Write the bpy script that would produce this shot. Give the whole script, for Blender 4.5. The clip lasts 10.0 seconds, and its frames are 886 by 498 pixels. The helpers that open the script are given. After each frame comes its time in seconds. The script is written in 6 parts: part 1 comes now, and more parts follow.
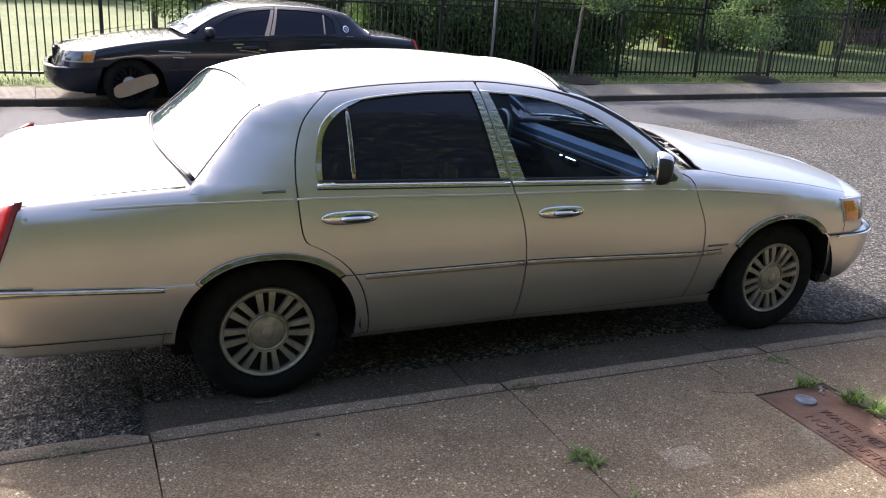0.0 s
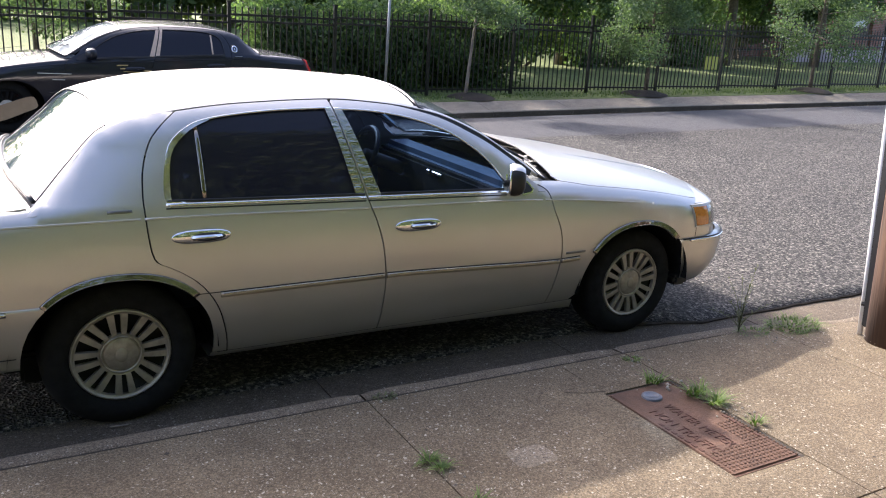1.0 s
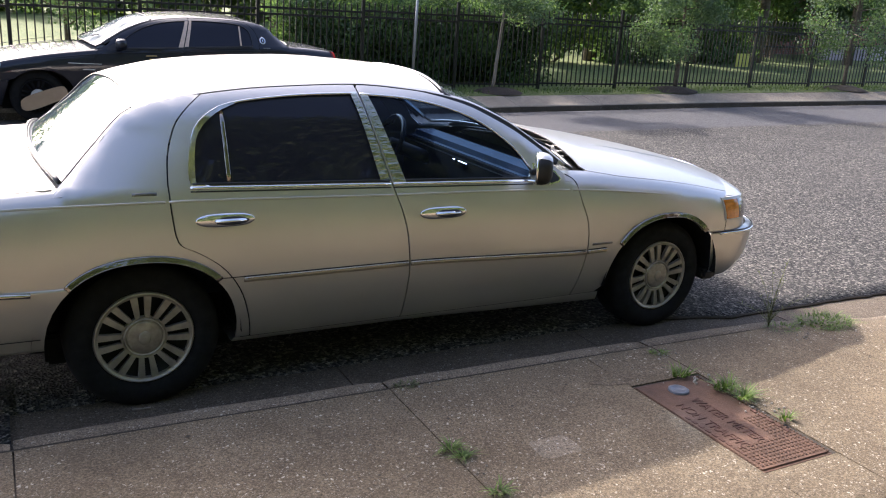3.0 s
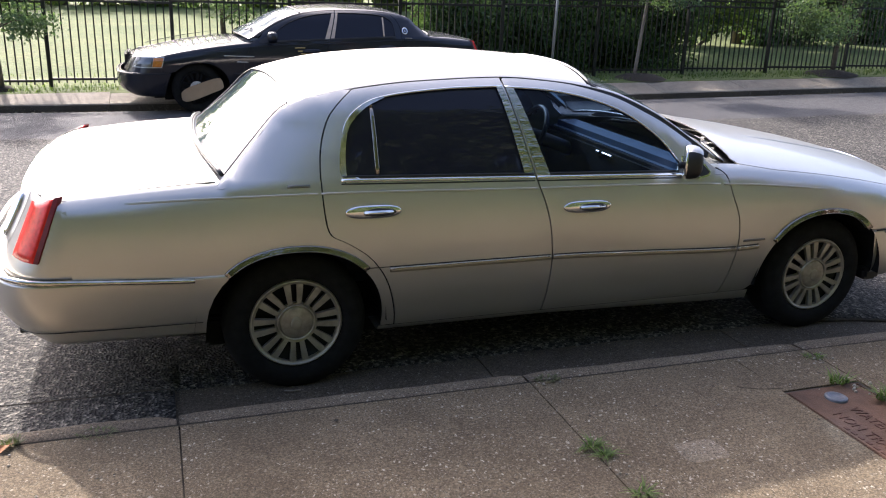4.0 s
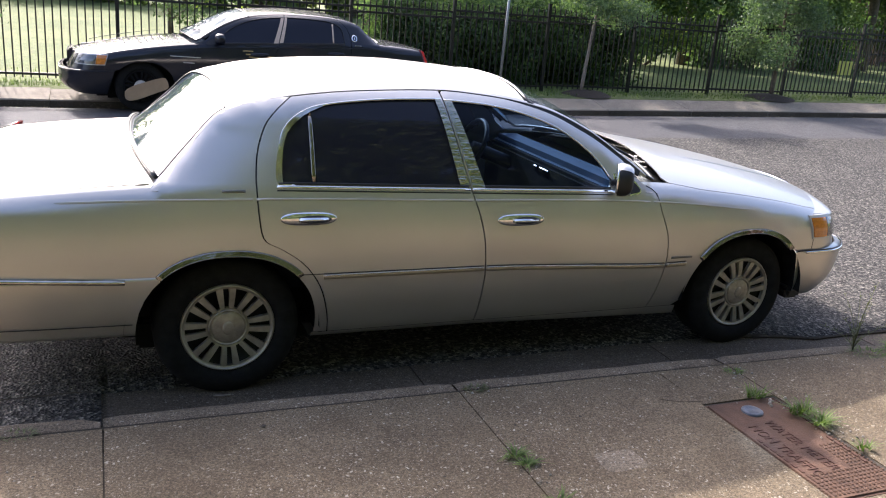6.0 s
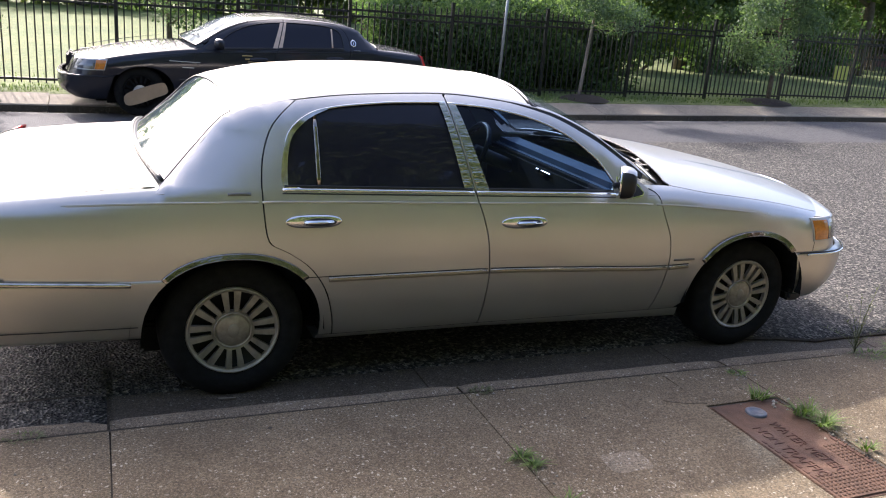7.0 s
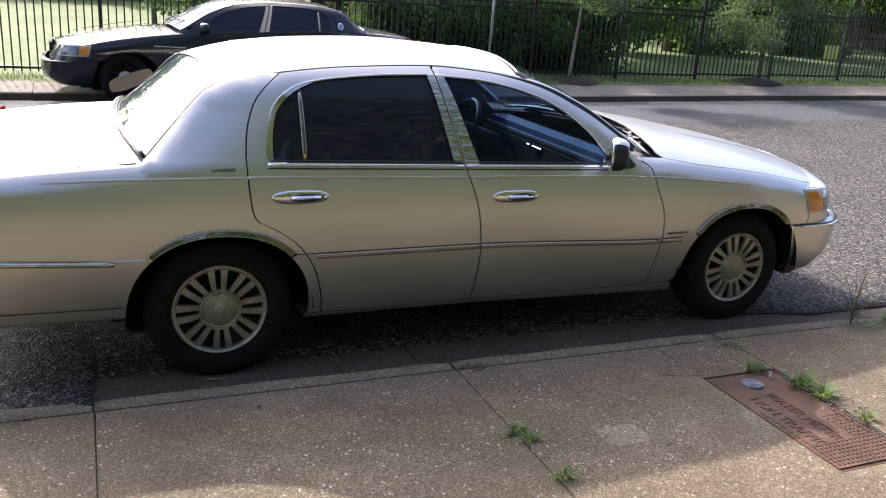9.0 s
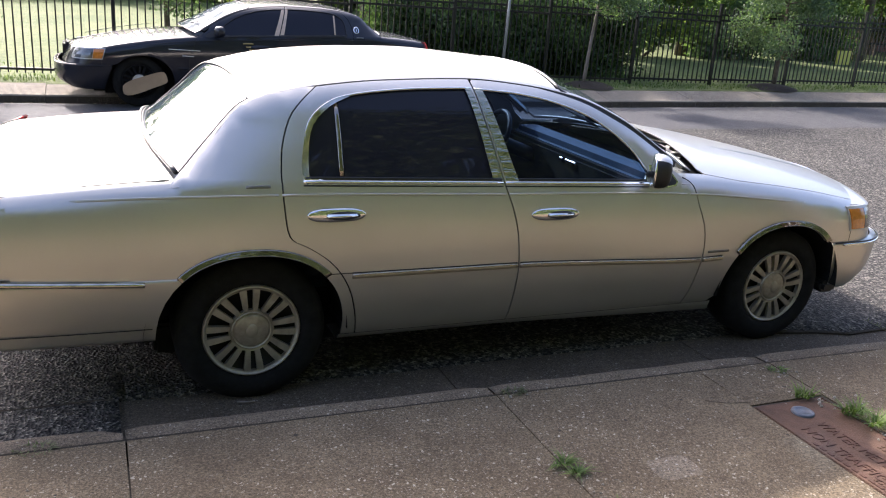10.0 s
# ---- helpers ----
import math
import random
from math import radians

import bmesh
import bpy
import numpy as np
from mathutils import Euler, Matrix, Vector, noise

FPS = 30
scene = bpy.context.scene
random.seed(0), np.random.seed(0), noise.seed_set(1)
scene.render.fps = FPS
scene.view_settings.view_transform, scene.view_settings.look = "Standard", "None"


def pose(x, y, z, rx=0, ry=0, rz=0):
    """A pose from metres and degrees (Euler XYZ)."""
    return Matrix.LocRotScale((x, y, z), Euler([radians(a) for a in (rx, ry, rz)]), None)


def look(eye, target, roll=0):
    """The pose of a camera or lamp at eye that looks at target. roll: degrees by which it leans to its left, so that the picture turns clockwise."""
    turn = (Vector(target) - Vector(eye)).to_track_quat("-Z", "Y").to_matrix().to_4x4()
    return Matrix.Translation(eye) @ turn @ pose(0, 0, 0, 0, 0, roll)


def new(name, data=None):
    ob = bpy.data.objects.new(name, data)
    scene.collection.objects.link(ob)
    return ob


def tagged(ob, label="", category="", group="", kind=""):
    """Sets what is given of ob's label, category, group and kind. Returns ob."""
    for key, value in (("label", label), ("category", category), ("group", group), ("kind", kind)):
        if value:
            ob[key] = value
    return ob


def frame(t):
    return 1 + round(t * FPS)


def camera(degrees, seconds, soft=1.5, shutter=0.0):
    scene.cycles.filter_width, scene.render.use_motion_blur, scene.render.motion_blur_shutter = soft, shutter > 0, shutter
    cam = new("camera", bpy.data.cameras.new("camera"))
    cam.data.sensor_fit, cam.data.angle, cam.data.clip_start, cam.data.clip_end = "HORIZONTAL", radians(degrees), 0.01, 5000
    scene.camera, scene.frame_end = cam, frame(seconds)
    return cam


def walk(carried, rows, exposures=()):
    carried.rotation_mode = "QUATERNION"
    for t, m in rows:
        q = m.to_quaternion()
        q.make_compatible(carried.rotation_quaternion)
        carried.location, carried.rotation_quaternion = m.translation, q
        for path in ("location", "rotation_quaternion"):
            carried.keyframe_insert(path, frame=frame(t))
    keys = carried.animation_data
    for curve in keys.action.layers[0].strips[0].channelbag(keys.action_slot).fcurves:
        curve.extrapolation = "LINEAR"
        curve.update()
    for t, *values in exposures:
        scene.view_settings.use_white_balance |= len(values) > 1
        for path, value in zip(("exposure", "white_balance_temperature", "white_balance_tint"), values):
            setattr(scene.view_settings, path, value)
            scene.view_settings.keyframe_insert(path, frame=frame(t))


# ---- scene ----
cam = camera(55.86, 10.0, soft=1.1)
# seconds, x, y, z, and the turns about x, y and z
ROWS = [
    (0.0, -0.746, -3.468, 1.899, 72.15, -3.50, -23.45),
    (0.5, -0.583, -3.612, 1.900, 72.24, -4.52, -26.91),
    (1.0, -0.528, -3.667, 1.919, 73.72, -3.36, -29.48),
    (1.5, -0.510, -3.666, 1.913, 74.09, -3.45, -29.89),
    (2.0, -0.505, -3.662, 1.909, 74.16, -3.52, -29.85),
    (3.5, -0.520, -3.630, 1.852, 72.59, -3.11, -24.55),
    (4.0, -0.553, -3.621, 1.895, 72.02, -2.01, -18.59),
    (4.5, -0.579, -3.657, 1.900, 71.72, -1.40, -11.07),
    (5.0, -0.526, -3.672, 1.915, 71.92, -2.74, -14.07),
    (5.5, -0.497, -3.686, 1.919, 72.43, -4.56, -20.83),
    (7.0, -0.549, -3.688, 1.908, 73.15, -4.58, -21.76),
    (7.5, -0.552, -3.680, 1.869, 73.14, -4.58, -21.73),
    (8.0, -0.530, -3.654, 1.821, 70.91, -4.48, -21.76),
    (8.5, -0.499, -3.648, 1.831, 70.95, -4.68, -22.00),
    (9.0, -0.515, -3.647, 1.827, 72.40, -3.87, -22.52),
    (9.5, -0.534, -3.575, 1.837, 72.47, -4.15, -22.65),
    (10.0, -0.609, -3.447, 1.860, 72.42, -4.22, -22.16),
]
walk(cam, [(t, pose(x, y, z, rx, ry, rz)) for t, x, y, z, rx, ry, rz in ROWS], exposures=[(0.0, 1.91, 6380, 16), (1.0, 2.01, 6380, 16), (2.0, 1.99, 6380, 16), (3.5, 1.81, 6380, 16), (4.5, 1.73, 6380, 16), (5.5, 1.91, 6380, 16), (7.5, 1.89, 6380, 16), (8.0, 1.71, 6380, 16), (8.5, 1.83, 6380, 16), (9.0, 1.91, 6380, 16), (10.0, 1.93, 6380, 16)])

# ---- light ----
SUN_UP, SUN_SIDE = 35.2, 0.21
world = bpy.data.worlds.new("sky")
scene.world = world
world.use_nodes = True
wn = world.node_tree
sky = wn.nodes.new("ShaderNodeTexSky")
sky.sky_type, sky.sun_disc = "NISHITA", False
sky.sun_elevation, sky.sun_rotation = radians(SUN_UP), -math.atan(SUN_SIDE)
sky.air_density, sky.dust_density, sky.ozone_density = 0.60, 3.4, 0.8
wn.nodes["Background"].inputs["Strength"].default_value = 0.172
wn.links.new(sky.outputs["Color"], wn.nodes["Background"].inputs["Color"])
sun = new("sun", bpy.data.lights.new("sun", "SUN"))
sun.data.energy, sun.data.angle, sun.data.color = 2.3, radians(1.0), (1.0, 0.95, 0.88)
sun.matrix_world = look((-10, 40, 40), (-10 + SUN_SIDE * 40, 0, 40 - 40 * math.tan(radians(SUN_UP)) * math.hypot(1, SUN_SIDE)))


# ---- materials ----
def nodes_of(name):
    m = bpy.data.materials.new(name)
    m.use_nodes = True
    t = m.node_tree
    return m, t, t.nodes["Principled BSDF"]


def noise_node(t, scale, detail=4.0, coords="Object", rough=0.6):
    c = t.nodes.new("ShaderNodeTexCoord")
    n = t.nodes.new("ShaderNodeTexNoise")
    n.inputs["Scale"].default_value, n.inputs["Detail"].default_value, n.inputs["Roughness"].default_value = scale, detail, rough
    t.links.new(c.outputs[coords], n.inputs["Vector"])
    return n


def ramp(t, fac, stops):
    r = t.nodes.new("ShaderNodeValToRGB")
    while len(r.color_ramp.elements) < len(stops):
        r.color_ramp.elements.new(0.5)
    for e, (p, c) in zip(r.color_ramp.elements, stops):
        e.position, e.color = p, (*c, 1)
    t.links.new(fac, r.inputs["Fac"])
    return r


def mix(t, fac, a, b, kind="MIX"):
    m = t.nodes.new("ShaderNodeMix")
    m.data_type, m.blend_type = "RGBA", kind
    for sock, v in ((m.inputs[0], fac), (m.inputs[6], a), (m.inputs[7], b)):
        if isinstance(v, (int, float)):
            sock.default_value = v
        elif isinstance(v, tuple):
            sock.default_value = (*v, 1)
        else:
            t.links.new(v, sock)
    return m.outputs[2]


def bump(t, p, height, strength, distance=0.01):
    b = t.nodes.new("ShaderNodeBump")
    b.inputs["Strength"].default_value, b.inputs["Distance"].default_value = strength, distance
    t.links.new(height, b.inputs["Height"])
    t.links.new(b.outputs["Normal"], p.inputs["Normal"])


def plain(name, color, rough=0.5, metal=0.0, vary=0.15, scale=8.0, bumpy=0.0, bscale=60.0, coat=0.0, coords="Object"):
    m, t, p = nodes_of(name)
    n = noise_node(t, scale, coords=coords)
    lo = tuple(c * (1 - vary) for c in color)
    hi = tuple(min(1, c * (1 + vary)) for c in color)
    r = ramp(t, n.outputs["Fac"], [(0.3, lo), (0.7, hi)])
    t.links.new(r.outputs["Color"], p.inputs["Base Color"])
    p.inputs["Roughness"].default_value, p.inputs["Metallic"].default_value = rough, metal
    p.inputs["Coat Weight"].default_value, p.inputs["Coat Roughness"].default_value = coat, 0.05
    if bumpy:
        bump(t, p, noise_node(t, bscale, 3, coords).outputs["Fac"], bumpy)
    return m


def car_paint(name, color, dust, metal=0.75, rough=0.34, coat=0.45, spec=0.5):
    """Metallic paint under clear coat, with a thin film of dust that is thicker low on the sides."""
    m, t, p = nodes_of(name)
    fine = noise_node(t, 900, 1)
    flake = ramp(t, fine.outputs["Fac"], [(0.35, tuple(c * 0.93 for c in color)), (0.65, tuple(min(1, c * 1.06) for c in color))])
    film = noise_node(t, 2.3, 5)
    f = ramp(t, film.outputs["Fac"], [(0.30, (0.02, 0.02, 0.02)), (0.80, (0.22, 0.22, 0.22))])
    t.links.new(mix(t, f.outputs["Color"], flake.outputs["Color"], dust), p.inputs["Base Color"])
    p.inputs["Metallic"].default_value, p.inputs["Roughness"].default_value = metal, rough
    rr = ramp(t, film.outputs["Fac"], [(0.25, (rough * 0.96,) * 3), (0.8, (rough * 1.10,) * 3)])
    t.links.new(rr.outputs["Color"], p.inputs["Roughness"])
    p.inputs["Coat Weight"].default_value, p.inputs["Coat Roughness"].default_value = coat, 0.05 if metal else 0.09
    p.inputs["Specular IOR Level"].default_value = spec
    return m


SILVER = car_paint("silver_paint", (0.590, 0.574, 0.536), (0.36, 0.325, 0.27), metal=0.78, rough=0.34, coat=0.38)
# paint and dust tones here are lifted to imitate a pale veil of glare
NAVY = car_paint("dark_paint", (0.008, 0.010, 0.018), (0.030, 0.030, 0.034), metal=0.0, rough=0.5, coat=0.75, spec=0.1)
BLUEBLACK = car_paint("blue_black_paint", (0.026, 0.034, 0.072), (0.040, 0.044, 0.065), metal=0.0, rough=0.5, coat=1.0, spec=0.1)
CHROME = plain("chrome", (0.82, 0.82, 0.80), 0.08, 1.0, 0.04, 30)
BRIGHTTRIM = plain("weathered_bright_trim", (0.60, 0.56, 0.49), 0.10, 1.0, 0.25, 25)
ARCHTRIM = plain("dented_bright_strip", (0.27, 0.25, 0.22), 0.12, 1.0, 0.3, 25, bumpy=0.7, bscale=9)
CRINKLED = plain("crinkled_chrome_tape", (0.38, 0.385, 0.32), 0.09, 1.0, 0.12, 30, bumpy=1.0, bscale=22)
# the creases of the tape run across the pillar
for crease in [n for n in CRINKLED.node_tree.nodes if n.type == "TEX_NOISE" and n.inputs["Scale"].default_value == 22]:
    squeeze = CRINKLED.node_tree.nodes.new("ShaderNodeMapping")
    squeeze.inputs["Scale"].default_value = (0.5, 0.5, 2.2)
    CRINKLED.node_tree.links.new(crease.inputs["Vector"].links[0].from_socket, squeeze.inputs["Vector"])
    CRINKLED.node_tree.links.new(squeeze.outputs["Vector"], crease.inputs["Vector"])
RUBBER = plain("tyre_rubber", (0.013, 0.013, 0.013), 0.9, 0, 0.3, 20, 0.2, 90)
RUBBER.node_tree.nodes["Principled BSDF"].inputs["Specular IOR Level"].default_value = 0.15
WELL_AND_SHADE = plain("grimy_well_and_shade", (0.014, 0.014, 0.014), 0.95, 0, 0.3, 12)
WELL_AND_SHADE.node_tree.nodes["Principled BSDF"].inputs["Specular IOR Level"].default_value = 0.1
BLACK = plain("black_plastic", (0.012, 0.012, 0.013), 0.55, 0, 0.3, 12)
TRIM = plain("black_rubber_trim", (0.01, 0.01, 0.01), 0.4, 0, 0.3, 12)
WHEEL = plain("dusty_alloy", (0.38, 0.345, 0.29), 0.45, 0.6, 0.25, 14, 0.1, 60)
HUB = plain("dusty_hub_cap", (0.35, 0.315, 0.265), 0.4, 0.6, 0.3, 22, 0.1, 60)
DARKWHEEL = plain("dark_painted_wheel", (0.010, 0.010, 0.011), 0.9, 0, 0.3, 14)
DARKWHEEL.node_tree.nodes["Principled BSDF"].inputs["Specular IOR Level"].default_value = 0.1
WHITEHUB = plain("white_hub", (0.62, 0.60, 0.55), 0.5, 0, 0.2, 14)
CLOTH = plain("blue_grey_seat", (0.018, 0.024, 0.045), 0.7, 0, 0.3, 18, 0.2, 90)
DASH = plain("blue_dash", (0.030, 0.065, 0.115), 0.7, 0, 0.2, 10)
GOLD = plain("tan_pillar_tape", (0.60, 0.45, 0.33), 0.4, 0.2, 0.12, 20)
AMBER = plain("amber_lens", (0.62, 0.20, 0.02), 0.2, 0, 0.2, 40, coat=1.0)
RED = plain("red_lens", (0.70, 0.030, 0.020), 0.25, 0, 0.2, 40)
DARKRED = plain("dull_red_lens", (0.16, 0.02, 0.02), 0.3, 0, 0.2, 40)
for lens in (RED, DARKRED):
    lens.node_tree.nodes["Principled BSDF"].inputs["Specular IOR Level"].default_value = 0.2
LAMPBORDER = plain("pale_lamp_surround", (0.48, 0.48, 0.46), 0.3, 0.3, 0.05, 20)
LAMPWHITE = plain("clear_lamp", (0.10, 0.105, 0.105), 0.10, 0.3, 0.2, 50, coat=1.0)
# the mirrored pavement's tan is put into the moulding's colour
TANMOULD = plain("moulding_warm_reflection", (0.40, 0.345, 0.26), 0.35, 0.6, 0.1, 9)
CARDBOARD = plain("tan_board", (0.36, 0.245, 0.14), 0.8, 0, 0.12, 6, 0.1, 40)
GREYBADGE = plain("grey_badge", (0.18, 0.18, 0.17), 0.35, 0.8, 0.1, 60)
GOLDLINE = plain("gold_lettering", (0.45, 0.33, 0.15), 0.5, 0.3, 0.1, 60)


def tinted(name, tint, rough, clear, pass_colour=(0.42, 0.55, 0.78), ior=1.5):
    """Window glass: a dark film that lets a little light through, under a glossy face."""
    m, t, p = nodes_of(name)
    p.inputs["Base Color"].default_value = (*tint, 1)
    p.inputs["Roughness"].default_value, p.inputs["IOR"].default_value = rough, ior
    clear_node = t.nodes.new("ShaderNodeBsdfTransparent")
    clear_node.inputs["Color"].default_value = (*pass_colour, 1)
    blend = t.nodes.new("ShaderNodeMixShader")
    blend.inputs["Fac"].default_value = clear
    t.links.new(p.outputs["BSDF"], blend.inputs[1])
    t.links.new(clear_node.outputs["BSDF"], blend.inputs[2])
    t.links.new(blend.outputs["Shader"], t.nodes["Material Output"].inputs["Surface"])
    return m


TINT = tinted("tinted_glass", (0.010, 0.012, 0.020), 0.03, 0.58, (0.30, 0.46, 0.72), 1.38)
SHADE = tinted("dark_tinted_glass", (0.017, 0.018, 0.027), 0.03, 0.04, ior=1.33)
SCREEN = tinted("windscreen_glass", (0.02, 0.03, 0.03), 0.02, 0.85, (0.80, 0.88, 0.90))
# pale base colour stands in for the sky's reflection in the glass
PALESCREEN = tinted("windscreen_sky_sheen", (0.30, 0.33, 0.35), 0.08, 0.08, ior=1.5)
REARGLASS = tinted("rear_glass", (0.06, 0.08, 0.10), 0.03, 0.10, ior=1.40)
MIRROR = plain("mirror_glass", (0.75, 0.77, 0.78), 0.03, 1.0, 0.02, 30)
WHITELITTER = plain("pale_shreds", (0.36, 0.34, 0.31), 0.8, 0, 0.3, 40)


def chips(t, scale, lo, hi, d0, d1, wobble=0.012):
    """Mask of scattered irregular chips: a few cells of a Voronoi pattern."""
    co = t.nodes.new("ShaderNodeTexCoord")
    wob = t.nodes.new("ShaderNodeVectorMath")
    wob.operation = "MULTIPLY_ADD"
    wob.inputs[1].default_value = (wobble, wobble, wobble)
    t.links.new(noise_node(t, scale * 0.9, 2).outputs["Color"], wob.inputs[0])
    t.links.new(co.outputs["Object"], wob.inputs[2])
    v = t.nodes.new("ShaderNodeTexVoronoi")
    v.inputs["Scale"].default_value = scale
    t.links.new(wob.outputs["Vector"], v.inputs["Vector"])
    pick = t.nodes.new("ShaderNodeSeparateColor")
    t.links.new(v.outputs["Color"], pick.inputs["Color"])
    far = ramp(t, v.outputs["Distance"], [(d0, (1, 1, 1)), (d1, (0, 0, 0))])
    some = ramp(t, pick.outputs["Red"], [(lo, (0, 0, 0)), (hi, (1, 1, 1))])
    return mix(t, 1.0, far.outputs["Color"], some.outputs["Color"], "MULTIPLY")


def concrete(name, a, b, speck, amount=1.0):
    """Weathered concrete: broad stains, sandy grain, pale and dark chips of aggregate."""
    m, t, p = nodes_of(name)
    info = t.nodes.new("ShaderNodeObjectInfo")
    big = noise_node(t, 0.8, 8, rough=0.7)
    base = ramp(t, big.outputs["Fac"], [(0.32, a), (0.70, b)])
    stain = noise_node(t, 4.5, 6)
    dark = ramp(t, stain.outputs["Fac"], [(0.30, (0.80, 0.78, 0.76)), (0.66, (1.07, 1.06, 1.04))])
    c = mix(t, 1.0, base.outputs["Color"], dark.outputs["Color"], "MULTIPLY")
    tone = ramp(t, info.outputs["Random"], [(0.0, (0.92, 0.92, 0.92)), (1.0, (1.07, 1.06, 1.04))])
    c = mix(t, 1.0, c, tone.outputs["Color"], "MULTIPLY")
    sand = noise_node(t, 115, 6, rough=0.8)
    grain = ramp(t, sand.outputs["Fac"], [(0.37, (0.42, 0.42, 0.42)), (0.50, (0.95, 0.95, 0.95)), (0.63, (1.70, 1.68, 1.62))])
    c = mix(t, 1.0, c, grain.outputs["Color"], "MULTIPLY")
    cover = noise_node(t, 2.2, 4)
    worn = ramp(t, cover.outputs["Fac"], [(0.36, (0.3 * amount,) * 3), (0.60, (amount, amount, amount))])
    small = chips(t, 150, 0.66, 0.94, 0.26, 0.42, 0.018)
    large = chips(t, 56, 0.78, 0.86, 0.24, 0.33, 0.034)
    c = mix(t, mix(t, 1.0, small, worn.outputs["Color"], "MULTIPLY"), c, speck)
    c = mix(t, mix(t, 1.0, large, worn.outputs["Color"], "MULTIPLY"), c, tuple(x * 1.12 for x in speck))
    c = mix(t, mix(t, 1.0, chips(t, 97, 0.70, 0.90, 0.25, 0.45, 0.014), (0.85, 0.85, 0.85), "MULTIPLY"), c, tuple(x * 0.45 for x in a))
    t.links.new(c, p.inputs["Base Color"])
    p.inputs["Roughness"].default_value = 0.9
    p.inputs["Specular IOR Level"].default_value = 0.3
    bump(t, p, sand.outputs["Fac"], 0.7, 0.004)
    return m


WALK = concrete("exposed_aggregate_concrete", (0.120, 0.094, 0.061), (0.171, 0.134, 0.088), (0.43, 0.385, 0.305), 1.0)
KERB = concrete("kerb_concrete", (0.136, 0.108, 0.077), (0.198, 0.160, 0.116), (0.42, 0.375, 0.30), 0.9)
# gutter dirt and shade in one dark tone, also used on the far kerb
DIRT_AND_SHADE = concrete("dirty_and_shaded_concrete", (0.074, 0.060, 0.044), (0.128, 0.104, 0.077), (0.30, 0.27, 0.22), 0.8)
FARWALK = concrete("far_concrete", (0.215, 0.188, 0.152), (0.29, 0.258, 0.214), (0.40, 0.37, 0.32), 0.6)


def asphalt():
    """Coarse worn asphalt on the near side, a smoother and darker resurfaced half beyond."""
    m, t, p = nodes_of("worn_asphalt")
    big = noise_node(t, 0.6, 5)
    base = ramp(t, big.outputs["Fac"], [(0.3, (0.050, 0.048, 0.045)), (0.7, (0.071, 0.068, 0.063))])
    co = t.nodes.new("ShaderNodeTexCoord")
    v = t.nodes.new("ShaderNodeTexVoronoi")
    v.inputs["Scale"].default_value = 70.0
    t.links.new(co.outputs["Object"], v.inputs["Vector"])
    pick = t.nodes.new("ShaderNodeSeparateColor")
    t.links.new(v.outputs["Color"], pick.inputs["Color"])
    stones = ramp(t, pick.outputs["Red"], [(0.0, (0.12, 0.12, 0.12)), (0.42, (0.50, 0.50, 0.49)), (0.66, (1.25, 1.22, 1.15)), (0.86, (2.2, 2.13, 1.98)), (1.0, (3.5, 3.35, 3.05))])
    sand = noise_node(t, 260, 3)
    fine = ramp(t, sand.outputs["Fac"], [(0.3, (0.6, 0.6, 0.6)), (0.7, (1.4, 1.4, 1.4))])
    c = mix(t, 1.0, base.outputs["Color"], stones.outputs["Color"], "MULTIPLY")
    c = mix(t, 1.0, c, fine.outputs["Color"], "MULTIPLY")
    # patches where the larger stones have worn out
    lumps = ramp(t, noise_node(t, 34, 2, rough=0.5).outputs["Fac"], [(0.36, (0.50, 0.50, 0.50)), (0.50, (0.95, 0.95, 0.95)), (0.64, (1.6, 1.58, 1.52))])
    c = mix(t, 1.0, c, lumps.outputs["Color"], "MULTIPLY")
    # resurfaced half
    sep = t.nodes.new("ShaderNodeSeparateXYZ")
    t.links.new(co.outputs["Object"], sep.inputs["Vector"])
    wav = t.nodes.new("ShaderNodeMath")
    wav.operation = "MULTIPLY_ADD"
    wav.inputs[1].default_value = 0.35
    t.links.new(noise_node(t, 0.9, 6).outputs["Fac"], wav.inputs[0])
    t.links.new(sep.outputs["Y"], wav.inputs[2])
    half = t.nodes.new("ShaderNodeMapRange")
    half.inputs["From Min"].default_value, half.inputs["From Max"].default_value = 6.70, 6.85
    t.links.new(wav.outputs["Value"], half.inputs["Value"])
    smooth = ramp(t, noise_node(t, 7.0, 8, rough=0.75).outputs["Fac"], [(0.3, (0.060, 0.059, 0.062)), (0.7, (0.094, 0.092, 0.094))])
    smooth2 = mix(t, 1.0, smooth.outputs["Color"], ramp(t, pick.outputs["Green"], [(0.0, (0.7, 0.7, 0.7)), (1.0, (1.3, 1.3, 1.3))]).outputs["Color"], "MULTIPLY")
    c = mix(t, half.outputs["Result"], c, smooth2)
    t.links.new(c, p.inputs["Base Color"])
    p.inputs["Roughness"].default_value, p.inputs["Specular IOR Level"].default_value = 0.8, 0.3
    bump(t, p, v.outputs["Distance"], 0.9, 0.013)
    return m


ASPHALT = asphalt()


def turf():
    m, t, p = nodes_of("mown_grass")
    a = noise_node(t, 0.35, 5)
    b = noise_node(t, 9.0, 6)
    c1 = ramp(t, a.outputs["Fac"], [(0.3, (0.086, 0.122, 0.032)), (0.7, (0.142, 0.174, 0.052))])
    c2 = ramp(t, b.outputs["Fac"], [(0.3, (0.60, 0.62, 0.60)), (0.7, (1.35, 1.32, 1.2))])
    t.links.new(mix(t, 1.0, c1.outputs["Color"], c2.outputs["Color"], "MULTIPLY"), p.inputs["Base Color"])
    p.inputs["Roughness"].default_value = 0.9
    bump(t, p, noise_node(t, 60, 5).outputs["Fac"], 0.8, 0.03)
    return m


TURF = turf()


